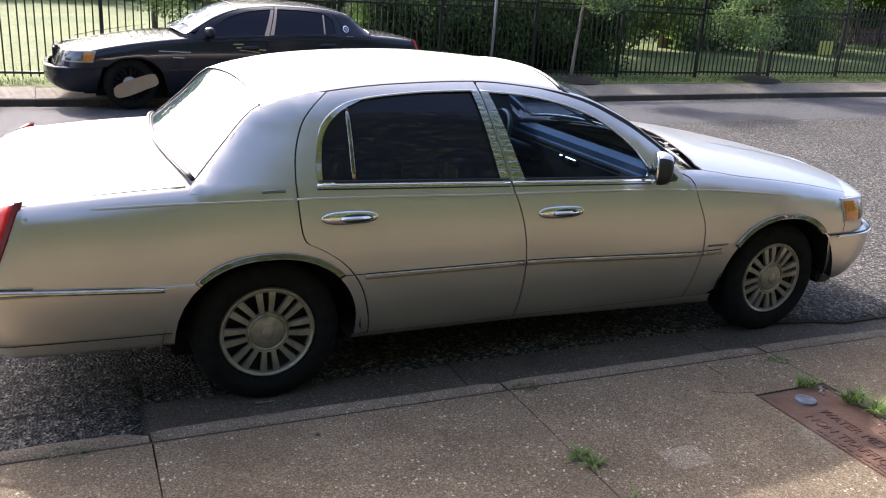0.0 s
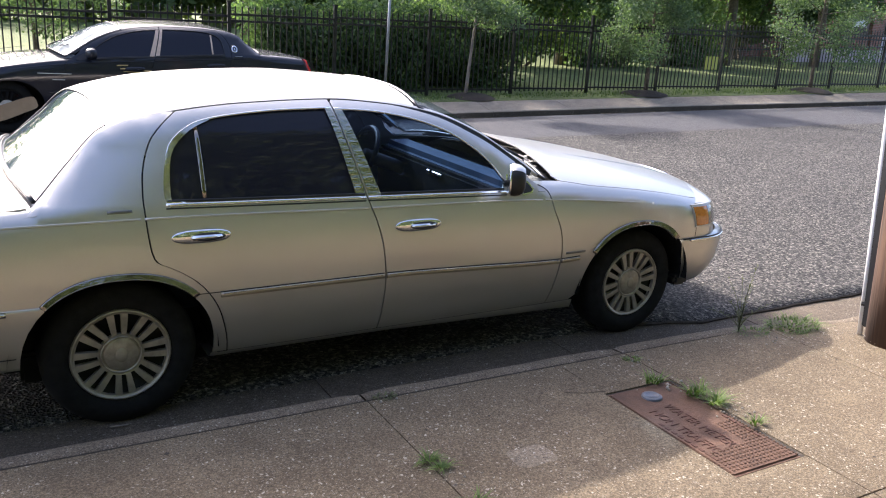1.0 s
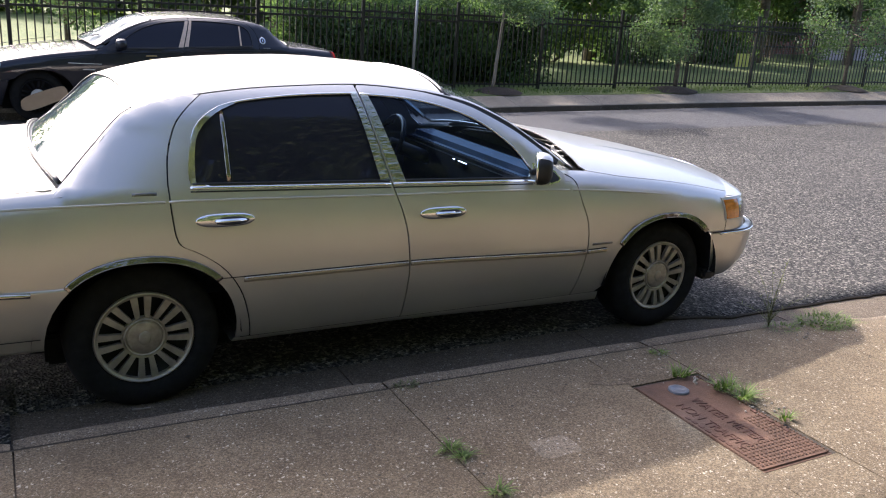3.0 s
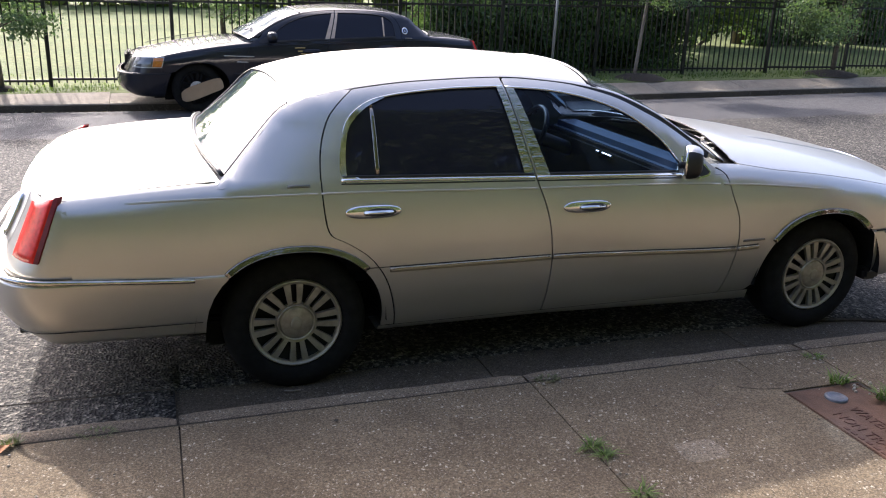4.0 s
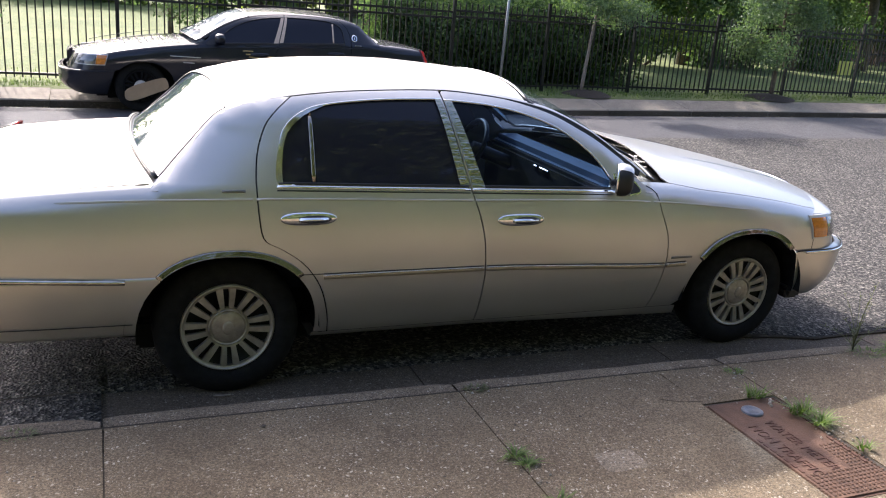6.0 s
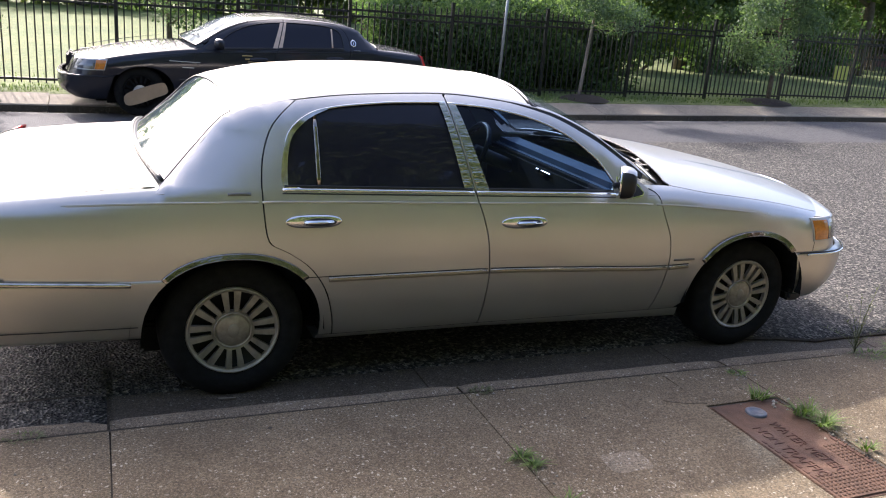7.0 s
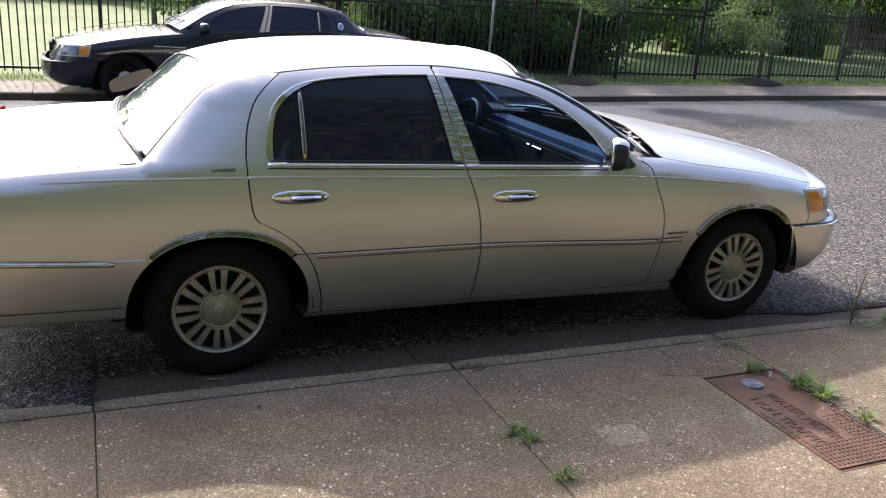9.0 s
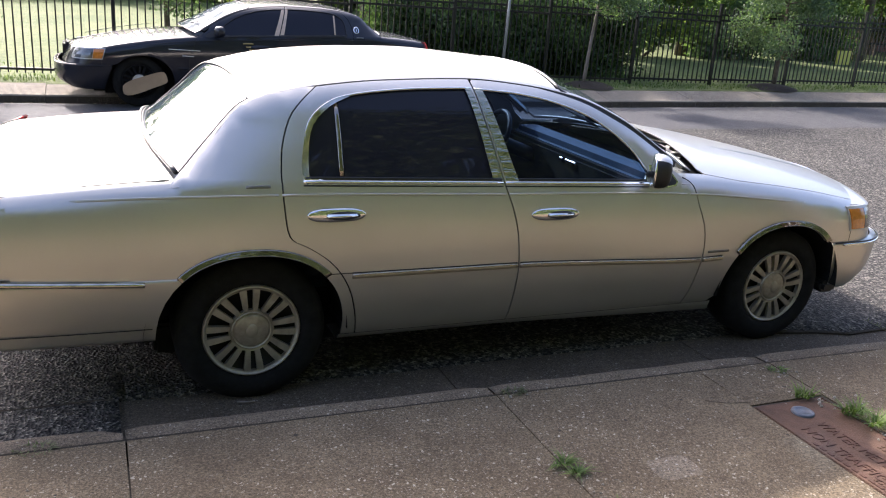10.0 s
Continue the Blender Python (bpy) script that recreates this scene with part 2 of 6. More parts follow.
def leafy(name, dark, light, passed=0.5):
    """Leaves that let the sun shine through; each leaf has its own shade."""
    m, t, p = nodes_of(name)
    g = t.nodes.new("ShaderNodeNewGeometry")
    r = ramp(t, g.outputs["Random Per Island"], [(0.0, dark), (1.0, light)])
    t.links.new(r.outputs["Color"], p.inputs["Base Color"])
    p.inputs["Roughness"].default_value = 0.7
    tr = t.nodes.new("ShaderNodeBsdfTranslucent")
    t.links.new(mix(t, 1.0, r.outputs["Color"], (1.5, 1.7, 0.8), "MULTIPLY"), tr.inputs["Color"])
    s = t.nodes.new("ShaderNodeMixShader")
    s.inputs["Fac"].default_value = passed
    t.links.new(p.outputs["BSDF"], s.inputs[1])
    t.links.new(tr.outputs["BSDF"], s.inputs[2])
    t.links.new(s.outputs["Shader"], t.nodes["Material Output"].inputs["Surface"])
    return m


LEAF = leafy("young_tree_leaves", (0.062, 0.105, 0.062), (0.135, 0.185, 0.10), 0.38)
IVY = leafy("bush_leaves", (0.055, 0.10, 0.05), (0.15, 0.21, 0.09), 0.45)
NEARLEAF = leafy("near_tree_leaves", (0.050, 0.085, 0.036), (0.135, 0.165, 0.072), 0.3)
FARLEAF = leafy("far_leaves", (0.045, 0.080, 0.03), (0.165, 0.215, 0.065), 0.52)
GRASS = leafy("grass_blades", (0.058, 0.105, 0.022), (0.17, 0.235, 0.065), 0.3)
DULLWEED = leafy("dull_weed", (0.07, 0.085, 0.04), (0.16, 0.165, 0.085), 0.3)
DRYLEAF = plain("dry_leaf", (0.30, 0.12, 0.04), 0.8, 0, 0.3, 40)
BARK = plain("grey_bark", (0.12, 0.095, 0.07), 0.9, 0, 0.35, 14, 0.6, 40)
PALEBARK = plain("pale_bark", (0.24, 0.20, 0.16), 0.9, 0, 0.25, 14, 0.4, 40)
FENCE = plain("black_painted_steel", (0.012, 0.013, 0.013), 0.45, 0.2, 0.3, 10)
MULCH = plain("dark_mulch", (0.03, 0.022, 0.016), 0.95, 0, 0.5, 30, 1.0, 60)
GALV = plain("galvanised_steel", (0.35, 0.36, 0.36), 0.5, 0.6, 0.15, 12)
RUST = plain("rusted_iron", (0.112, 0.060, 0.036), 0.8, 0.2, 0.35, 9, 0.5, 120)
LID = plain("grey_plastic_lid", (0.085, 0.095, 0.115), 0.35, 0, 0.2, 30, 0.2, 90)
WHITEPIPE = plain("white_plastic_pipe", (0.72, 0.72, 0.71), 0.45, 0, 0.08, 9)
CRACKFILL = plain("dirt_in_joint", (0.050, 0.040, 0.029), 0.95, 0, 0.4, 40, 0.5, 90)


def pole_wood():
    m, t, p = nodes_of("weathered_pole_wood")
    co = t.nodes.new("ShaderNodeTexCoord")
    mp = t.nodes.new("ShaderNodeMapping")
    mp.inputs["Scale"].default_value = (24, 24, 1.2)
    n = t.nodes.new("ShaderNodeTexNoise")
    n.inputs["Scale"].default_value, n.inputs["Detail"].default_value = 1.0, 6
    t.links.new(co.outputs["Object"], mp.inputs["Vector"])
    t.links.new(mp.outputs["Vector"], n.inputs["Vector"])
    r = ramp(t, n.outputs["Fac"], [(0.3, (0.022, 0.012, 0.008)), (0.7, (0.100, 0.052, 0.028))])
    t.links.new(r.outputs["Color"], p.inputs["Base Color"])
    p.inputs["Roughness"].default_value = 0.85
    bump(t, p, n.outputs["Fac"], 0.8, 0.01)
    return m


POLE = pole_wood()


def brickwork():
    m, t, p = nodes_of("red_brickwork")
    co = t.nodes.new("ShaderNodeTexCoord")
    mp = t.nodes.new("ShaderNodeMapping")
    mp.inputs["Rotation"].default_value = (radians(-90), 0, 0)
    b = t.nodes.new("ShaderNodeTexBrick")
    b.inputs["Color1"].default_value, b.inputs["Color2"].default_value, b.inputs["Mortar"].default_value = (0.30, 0.12, 0.08, 1), (0.20, 0.085, 0.06, 1), (0.32, 0.27, 0.23, 1)
    b.inputs["Scale"].default_value, b.inputs["Mortar Size"].default_value = 1.0, 0.006
    b.inputs["Brick Width"].default_value, b.inputs["Row Height"].default_value = 0.215, 0.075
    t.links.new(co.outputs["Object"], mp.inputs["Vector"])
    t.links.new(mp.outputs["Vector"], b.inputs["Vector"])
    n = ramp(t, noise_node(t, 3.0, 5).outputs["Fac"], [(0.3, (0.8, 0.8, 0.8)), (0.7, (1.15, 1.15, 1.15))])
    t.links.new(mix(t, 1.0, b.outputs["Color"], n.outputs["Color"], "MULTIPLY"), p.inputs["Base Color"])
    p.inputs["Roughness"].default_value = 0.9
    return m


BRICK = brickwork()
MORTAR = plain("mortar", (0.22, 0.17, 0.15), 0.9, 0, 0.2, 12)
GREYWALL = plain("grey_painted_wall", (0.46, 0.40, 0.43), 0.8, 0, 0.12, 4)
WINWHITE = plain("white_window_blind", (0.75, 0.75, 0.73), 0.6, 0, 0.08, 6)
YELLOW = plain("yellow_panel", (0.60, 0.55, 0.10), 0.6, 0, 0.1, 6)
SHINGLE = plain("dark_roofing", (0.06, 0.05, 0.05), 0.9, 0, 0.3, 10)


# ---- mesh helpers ----
def mk(name, verts, faces, mat, parent=None, smooth=False, label="", normals=None):
    me = bpy.data.meshes.new(name)
    me.from_pydata([tuple(map(float, v)) for v in verts], [], [tuple(map(int, f)) for f in faces])
    me.materials.append(mat)
    if smooth:
        me.polygons.foreach_set("use_smooth", [True] * len(me.polygons))
    if normals is not None:
        me.normals_split_custom_set_from_vertices([tuple(map(float, n)) for n in normals])
    me.update()
    ob = new(name, me)
    if parent is not None:
        ob.parent = parent
    if label:
        ob["label"] = label
    return ob


def part(name, bm, mat, parent, label="", smooth=False):
    me = bpy.data.meshes.new(name)
    bm.to_mesh(me)
    bm.free()
    me.materials.append(mat)
    if smooth:
        me.polygons.foreach_set("use_smooth", [True] * len(me.polygons))
    ob = new(name, me)
    if parent is not None:
        ob.parent = parent
    if label:
        ob["label"] = label
    return ob


def box_bm(x0, x1, y0, y1, z0, z1, bevel=0.0, seg=2):
    bm = bmesh.new()
    bmesh.ops.create_cube(bm, size=1.0)
    for v in bm.verts:
        v.co = ((x0 + x1) / 2 + v.co.x * (x1 - x0), (y0 + y1) / 2 + v.co.y * (y1 - y0), (z0 + z1) / 2 + v.co.z * (z1 - z0))
    if bevel:
        bmesh.ops.bevel(bm, geom=bm.edges[:], offset=bevel, segments=seg, affect="EDGES")
    return bm


def empty(name, m=None):
    ob = new(name)
    ob.empty_display_size = 0.2
    if m is not None:
        ob.matrix_world = m
    return ob


def tube(path, r, n=8, closed=False):
    """Verts and faces of a round bar along 3D points; r may be one radius or one for each point."""
    P = [Vector(p) for p in path]
    R = r if isinstance(r, (list, tuple)) else [r] * len(P)
    vs, fs = [], []
    up = Vector((0, 0, 1))
    for i, p in enumerate(P):
        a, b = P[max(i - 1, 0)], P[min(i + 1, len(P) - 1)]
        if closed:
            a, b = P[i - 1], P[(i + 1) % len(P)]
        d = (b - a).normalized()
        if abs(d.dot(up)) > 0.95:
            up = Vector((1, 0, 0)) if abs(d.x) < 0.9 else Vector((0, 1, 0))
        u = (up - d * up.dot(d)).normalized()
        w = d.cross(u)
        vs += [p + (u * math.cos(k * math.tau / n) + w * math.sin(k * math.tau / n)) * R[i] for k in range(n)]
        up = u
    m = len(P)
    for i in range(m if closed else m - 1):
        j = (i + 1) % m
        for k in range(n):
            fs.append((i * n + k, i * n + (k + 1) % n, j * n + (k + 1) % n, j * n + k))
    if not closed:
        fs += [tuple(range(n))[::-1], tuple((m - 1) * n + k for k in range(n))]
    return vs, fs


def pchip(xs, ys):
    """A smooth curve without overshoot through the given points."""
    xs, ys = list(map(float, xs)), list(map(float, ys))
    h = [b - a for a, b in zip(xs, xs[1:])]
    d = [(b - a) / k for a, b, k in zip(ys, ys[1:], h)]
    m = [d[0]]
    for i in range(1, len(d)):
        if d[i - 1] * d[i] <= 0:
            m.append(0.0)
        else:
            w1, w2 = 2 * h[i] + h[i - 1], h[i] + 2 * h[i - 1]
            m.append((w1 + w2) / (w1 / d[i - 1] + w2 / d[i]))
    m.append(d[-1])

    def f(x):
        if x <= xs[0]:
            return ys[0] + m[0] * (x - xs[0])
        if x >= xs[-1]:
            return ys[-1] + m[-1] * (x - xs[-1])
        i = max(k for k in range(len(xs) - 1) if xs[k] <= x)
        t = (x - xs[i]) / h[i]
        return ((1 + 2 * t) * (1 - t) ** 2 * ys[i] + t * (1 - t) ** 2 * h[i] * m[i] + t * t * (3 - 2 * t) * ys[i + 1] + t * t * (t - 1) * h[i] * m[i + 1])
    return f


# ---- saloon car ----
# Car axes: x forward from the rear axle, y to the left from the middle, z up from the road.
WB = 2.99
BELT = lambda x: 1.022 - 0.0235 * x
SIDE_Y = pchip((0.20, 0.27, 0.30, 0.36, 0.45, 0.55, 0.62, 0.72, 0.82, 0.90, 0.955, 1.00, 1.05), (0.83, 0.888, 0.908, 0.932, 0.953, 0.969, 0.976, 0.977, 0.971, 0.959, 0.944, 0.921, 0.885))
PLAN = pchip((-1.4, -1.1, -0.8, -0.3, 0.5, 2.0, 2.6, 3.0, 3.4, 3.7, 4.0), (0.90, 0.955, 0.978, 0.992, 1, 1, 0.994, 0.986, 0.965, 0.93, 0.88))
SHOULDER = pchip((-1.2, -1.0, -0.7, -0.35, -0.1, 2.1, 2.25, 2.5, 2.85, 3.2, 3.45, 3.7), (0.945, 0.958, 0.975, 1.000, 1.024, 0.973, 0.966, 0.948, 0.912, 0.862, 0.815, 0.765))
RAIL = pchip((-0.42, -0.285, -0.15, -0.01, 0.15, 0.30, 0.625, 1.046, 1.34, 1.616, 1.85, 2.10, 2.30), (0.92, 1.045, 1.185, 1.325, 1.375, 1.402, 1.432, 1.445, 1.425, 1.378, 1.285, 1.130, 0.985))
CROWN = pchip((-0.50, -0.42, -0.2, -0.02, 0.1, 0.35, 0.7, 1.0, 1.3, 1.6, 1.85, 2.1, 2.35, 2.5), (0.98, 1.045, 1.225, 1.335, 1.402, 1.468, 1.502, 1.512, 1.498, 1.470, 1.380, 1.240, 1.095, 1.01))
LEAN = pchip((-0.1, 0.0, 0.05, 0.10, 0.20, 0.30, 0.38, 0.46, 0.6), (-0.035, 0.0, 0.020, 0.040, 0.084, 0.138, 0.198, 0.290, 0.47))
DECK = pchip((-1.35, -1.2, -1.1, -1.0, -0.8, -0.6, -0.3, 0.0), (0.93, 0.955, 0.975, 0.995, 1.028, 1.052, 1.068, 1.075))
HOOD = pchip((2.1, 2.34, 2.76, 3.25, 3.6, 3.8, 3.95), (1.122, 1.128, 1.070, 0.992, 0.923, 0.866, 0.79))


def lat(x, z):
    """Half the car's width at (x, z)."""
    zs = SHOULDER(x)
    if z > zs and -0.33 < x < 2.3:
        d = z - zs
        w = SIDE_Y(0.985) * PLAN(x) - LEAN(d)
        k = min(1.0, d / 0.2)
        if x < 0.35:
            w -= 0.16 * ((0.35 - x) / 0.65) ** 2 * k
        if x > 1.6:
            w -= 0.05 * ((x - 1.6) / 0.6) ** 2 * k
        return w
    ze = z if z <= 0.72 else 0.72 + (z - 0.72) * (0.985 - 0.72) / (zs - 0.72)
    return SIDE_Y(ze) * PLAN(x)


def side_surface(s, out=0.0):
    return lambda x, z: Vector((x, s * (lat(x, z) + out), z))


def cabin_top(x, q):
    zr, h = RAIL(x), CROWN(x)
    return Vector((x, q * lat(x, zr), zr + (h - zr) * (1 - abs(q) ** 2.6)))


BOOT_CORNER = -0.94


def deck_top(x, q):
    zs, h = SHOULDER(x), DECK(x)
    if x < BOOT_CORNER:
        w = q * (1 - min(0.99, (BOOT_CORNER - x) / 0.205) ** 2.2) ** (1 / 2.2)
        return Vector((x, w * lat(-0.95, 0.96), zs + (h - zs) * (1 - min(1, abs(q)) ** 5)))
    return Vector((x, q * lat(x, zs), zs + (h - zs) * (1 - abs(q) ** 5)))


def hood_top(x, q):
    zs, h = SHOULDER(x), HOOD(x)
    a = abs(q)
    return Vector((x, q * lat(x, zs), zs + (h - zs) * (1 - a ** 2.6)))


def dense(pts, step=0.03, closed=True):
    out = []
    n = len(pts)
    for i in range(n if closed else n - 1):
        a, b = pts[i], pts[(i + 1) % n]
        k = max(1, int(math.hypot(b[0] - a[0], b[1] - a[1]) / step))
        out += [(a[0] + (b[0] - a[0]) * j / k, a[1] + (b[1] - a[1]) * j / k) for j in range(k)]
    if not closed:
        out.append(pts[-1])
    return out


def curve2(pts, step=0.03):
    """A smooth line through 2D points."""
    out = []
    for i in range(len(pts) - 1):
        p0, p1, p2, p3 = pts[max(i - 1, 0)], pts[i], pts[i + 1], pts[min(i + 2, len(pts) - 1)]
        k = max(2, int(math.hypot(p2[0] - p1[0], p2[1] - p1[1]) / step))
        for j in range(k):
            t = j / k
            out.append(tuple(0.5 * (2 * p1[c] + (p2[c] - p0[c]) * t + (2 * p0[c] - 5 * p1[c] + 4 * p2[c] - p3[c]) * t * t + (3 * p1[c] - p0[c] - 3 * p2[c] + p3[c]) * t ** 3) for c in (0, 1)))
    out.append(tuple(pts[-1]))
    return out


def inside(p, poly):
    c = False
    for (x0, y0), (x1, y1) in zip(poly, poly[1:] + poly[:1]):
        if (y0 > p[1]) != (y1 > p[1]) and p[0] < (x1 - x0) * (p[1] - y0) / (y1 - y0) + x0:
            c = not c
    return c


def normal_at(surface, u, v, e=1e-3):
    return (surface(u + e, v) - surface(u - e, v)).cross(surface(u, v + e) - surface(u, v - e)).normalized()


def outward(n, p):
    c = Vector((min(max(p.x, -0.6), 3.4), 0, 0.5))
    return n if n.dot(p - c) >= 0 else -n


def soft(n, p, x, weight, kind):
    """Turn a normal towards the mean of flank and top, so that the edge between them reads as rounded."""
    s = 1 if p.y >= 0 else -1
    top = {"rail": cabin_top, "deck": deck_top, "hood": hood_top}[kind]
    zz = RAIL(x) if kind == "rail" else SHOULDER(x)
    a = outward(normal_at(lambda u, w: Vector((u, s * lat(u, w), w)), x, zz - 0.012), p)
    b = outward(normal_at(top, x, s * 0.975), p)
    m = (a + b).normalized()
    w = weight * weight * (3 - 2 * weight)
    return (n * (1 - w) + m * w).normalized()


def soften_side(n, v, p):
    x, z = v
    if z > SHOULDER(x) + 0.015 and x < 2.2:
        w = 1 - (RAIL(x) - z) / 0.085
        if 0 < w:
            return soft(n, p, x, min(1, w), "rail")
    elif x < -0.33 and z > SHOULDER(x) - 0.06:
        return soft(n, p, x, min(1, 1 - (SHOULDER(x) - z) / 0.06), "deck")
    elif x > 2.2 and z > SHOULDER(x) - 0.05:
        return soft(n, p, x, min(1, 1 - (SHOULDER(x) - z) / 0.05), "hood")
    return n


def soften_top(kind, edge):
    def f(n, v, p):
        x, q = v
        w = (abs(q) - edge) / (1 - edge)
        return soft(n, p, x, min(1, w), kind) if w > 0 else n
    return f


def panel(name, outline, surface, mat, parent, label="", holes=(), step=0.06, deep=0.012, ease=None):
    """A curved sheet: a 2D outline (with holes) laid on a surface, with turned-in edges."""
    from mathutils.geometry import delaunay_2d_cdt
    loops = [outline, *holes]
    pts, edges = [], []
    for lp in loops:
        n0 = len(pts)
        pts += [Vector(p) for p in lp]
        edges += [(n0 + i, n0 + (i + 1) % len(lp)) for i in range(len(lp))]
    nb = len(pts)
    B = np.array([(p.x, p.y) for p in pts])
    x0, y0 = B.min(0)
    x1, y1 = B.max(0)
    for i in range(int((x1 - x0) / step) + 1):
        for j in range(int((y1 - y0) / step) + 1):
            p = (x0 + (i + 0.5 + 0.25 * (j % 2)) * step, y0 + (j + 0.5) * step)
            if inside(p, outline) and not any(inside(p, h) for h in holes) and np.hypot(B[:, 0] - p[0], B[:, 1] - p[1]).min() > step * 0.45:
                pts.append(Vector(p))
    vs, _, fs, *_ = delaunay_2d_cdt(pts, edges, [], 1, 1e-6)
    tris = []
    for f in fs:
        c = sum((vs[i] for i in f), Vector((0, 0))) / len(f)
        if inside(c, outline) and not any(inside(c, h) for h in holes):
            tris.append(tuple(f))
    P = [surface(v.x, v.y) for v in vs]
    N = []
    for v in vs:
        e = 1e-3
        n = (surface(v.x + e, v.y) - surface(v.x - e, v.y)).cross(surface(v.x, v.y + e) - surface(v.x, v.y - e)).normalized()
        N.append(n)
    mid = sum(P, Vector()) / len(P)
    centre = Vector((min(max(mid.x, 0.3), 2.6), 0, 0.55))
    k = len(P) // 2
    if N[k].dot(P[k] - centre) < 0:
        N = [-n for n in N]
    if ease:
        N = [ease(n, (v.x, v.y), p) for n, v, p in zip(N, vs, P)]
    f0 = tris[len(tris) // 2]
    if (P[f0[1]] - P[f0[0]]).cross(P[f0[2]] - P[f0[0]]).dot(N[f0[0]]) < 0:
        tris = [t[::-1] for t in tris]
    count = {}
    for t in tris:
        for a, b in zip(t, t[1:] + t[:1]):
            count[(a, b)] = 1
    rim = [e for e in count if (e[1], e[0]) not in count]
    V, F, NN = list(P), list(tris), list(N)
    if deep:
        made = {}
        for a, b in rim:
            for i in (a, b):
                if i not in made:
                    made[i] = len(V)
                    V += [P[i], P[i] - N[i] * deep]
                    NN += [Vector((0, 0, 0))] * 2
            F.append((made[b], made[a], made[a] + 1, made[b] + 1))
    return mk(name, V, F, mat, parent, True, label, NN)


def ribbon(name, line, surface, mat, parent, w, thick, label="", flat=False, fade=0.0):
    """A bar of width w along a 2D line on a surface, standing proud by thick; flat: a strip that leans towards the line's right-hand side, with a raised lip there."""
    section = ((-0.5, -0.004), (-0.5, thick * 0.6), (-0.25, thick), (0.25, thick), (0.5, thick * 0.6), (0.5, -0.004))
    if flat:
        section = ((-0.5, -0.006), (-0.5, thick * 0.55), (-0.38, thick * 0.55), (-0.35, thick * 0.25), (0.42, thick), (0.5, -0.004))
    V, F = [], []
    n = len(line)
    for i, p in enumerate(line):
        a, b = line[max(i - 1, 0)], line[min(i + 1, n - 1)]
        dx, dz = b[0] - a[0], b[1] - a[1]
        l = math.hypot(dx, dz) or 1
        nx, nz = -dz / l, dx / l
        c = surface(*p)
        e = 1e-3
        nn = (surface(p[0] + e, p[1]) - surface(p[0] - e, p[1])).cross(surface(p[0], p[1] + e) - surface(p[0], p[1] - e)).normalized()
        if nn.y * c.y < 0:
            nn = -nn
        rise = min(1.0, ((i if fade > 0 else n - 1 - i) + 0.02) / (abs(fade) * n)) if fade else 1.0
        for k, h in section:
            V.append(surface(p[0] + nx * w * k, p[1] + nz * w * k) + nn * (h * rise - 0.0015 * (1 - rise) if h > 0 else h))
    for i in range(n - 1):
        for k in range(5):
            F.append((i * 6 + k, i * 6 + k + 1, i * 6 + 7 + k, i * 6 + 6 + k))
    F += [tuple(range(6)), tuple((n - 1) * 6 + k for k in range(5, -1, -1))]
    ob = mk(name, V, F, mat, parent, True, label)
    fix_normals(ob)
    return ob


def fix_normals(ob):
    bm = bmesh.new()
    bm.from_mesh(ob.data)
    bmesh.ops.recalc_face_normals(bm, faces=bm.faces[:])
    bm.to_mesh(ob.data)
    bm.free()


def arch(cx, cz, a, b, x_from, x_to, n=40, grow=0.0):
    """The wheel opening's edge from the rear end to the front end, over the top."""
    out = []
    for i in range(n + 1):
        t = math.pi * (1 - i / n)
        c, s = math.cos(t), math.sin(t)
        e = 2 / 2.25
        out.append((cx + (a + grow) * math.copysign(abs(c) ** e, c), cz + (b + grow) * abs(s) ** e))
    return [p for p in out if x_from <= p[0] <= x_to]


RA, FA = (-0.003, 0.33, 0.405, 0.383), (2.950, 0.33, 0.405, 0.395)


def arch_x(A, z, front):
    cx, cz, a, b = A
    k = max(0.0, 1 - (max(z - cz, 0) / b) ** 2.25) ** (1 / 2.25) * a
    return cx + k if front else cx - k


SEAM_REAR_UP = [(0.294, 1.396), (0.238, 1.352), (0.181, 1.293), (0.149, 1.230), (0.125, 1.150), (0.115, 1.056), (0.115, 1.020)]
SEAM_REAR = [(0.115, 1.020), (0.120, 0.925), (0.134, 0.820), (0.155, 0.776), (0.188, 0.757), (0.236, 0.732), (0.318, 0.674), (0.376, 0.607), (0.424, 0.516), (0.457, 0.389), (0.468, 0.290)]
SEAM_B = [(1.049, 1.432), (1.095, 1.230), (1.158, 1.000), (1.205, 0.870), (1.236, 0.755), (1.256, 0.600), (1.258, 0.480), (1.250, 0.290)]
SEAM_FRONT = [(2.196, 1.002), (2.240, 0.980), (2.265, 0.945), (2.290, 0.865), (2.343, 0.737), (2.362, 0.600), (2.352, 0.450), (2.325, 0.290)]
REAR_GLASS = [(0.212, 1.030), (0.219, 1.140), (0.247, 1.258), (0.335, 1.333), (0.466, 1.371), (0.736, 1.397), (0.990, 1.405)]
FRONT_GLASS_TOP = [(1.100, 1.400), (1.301, 1.385), (1.511, 1.344), (1.701, 1.273), (1.880, 1.150), (1.975, 1.035)]


def cap_path(x_s, x_end, w, n, m=15):
    """Plan of a bumper's corner, from the side to the middle of the car."""
    out = []
    for i in range(m):
        t = math.pi / 2 * i / (m - 1)
        out.append((x_s + (x_end - x_s) * math.sin(t) ** (2 / n), w * math.cos(t) ** (2 / n)))
    return out


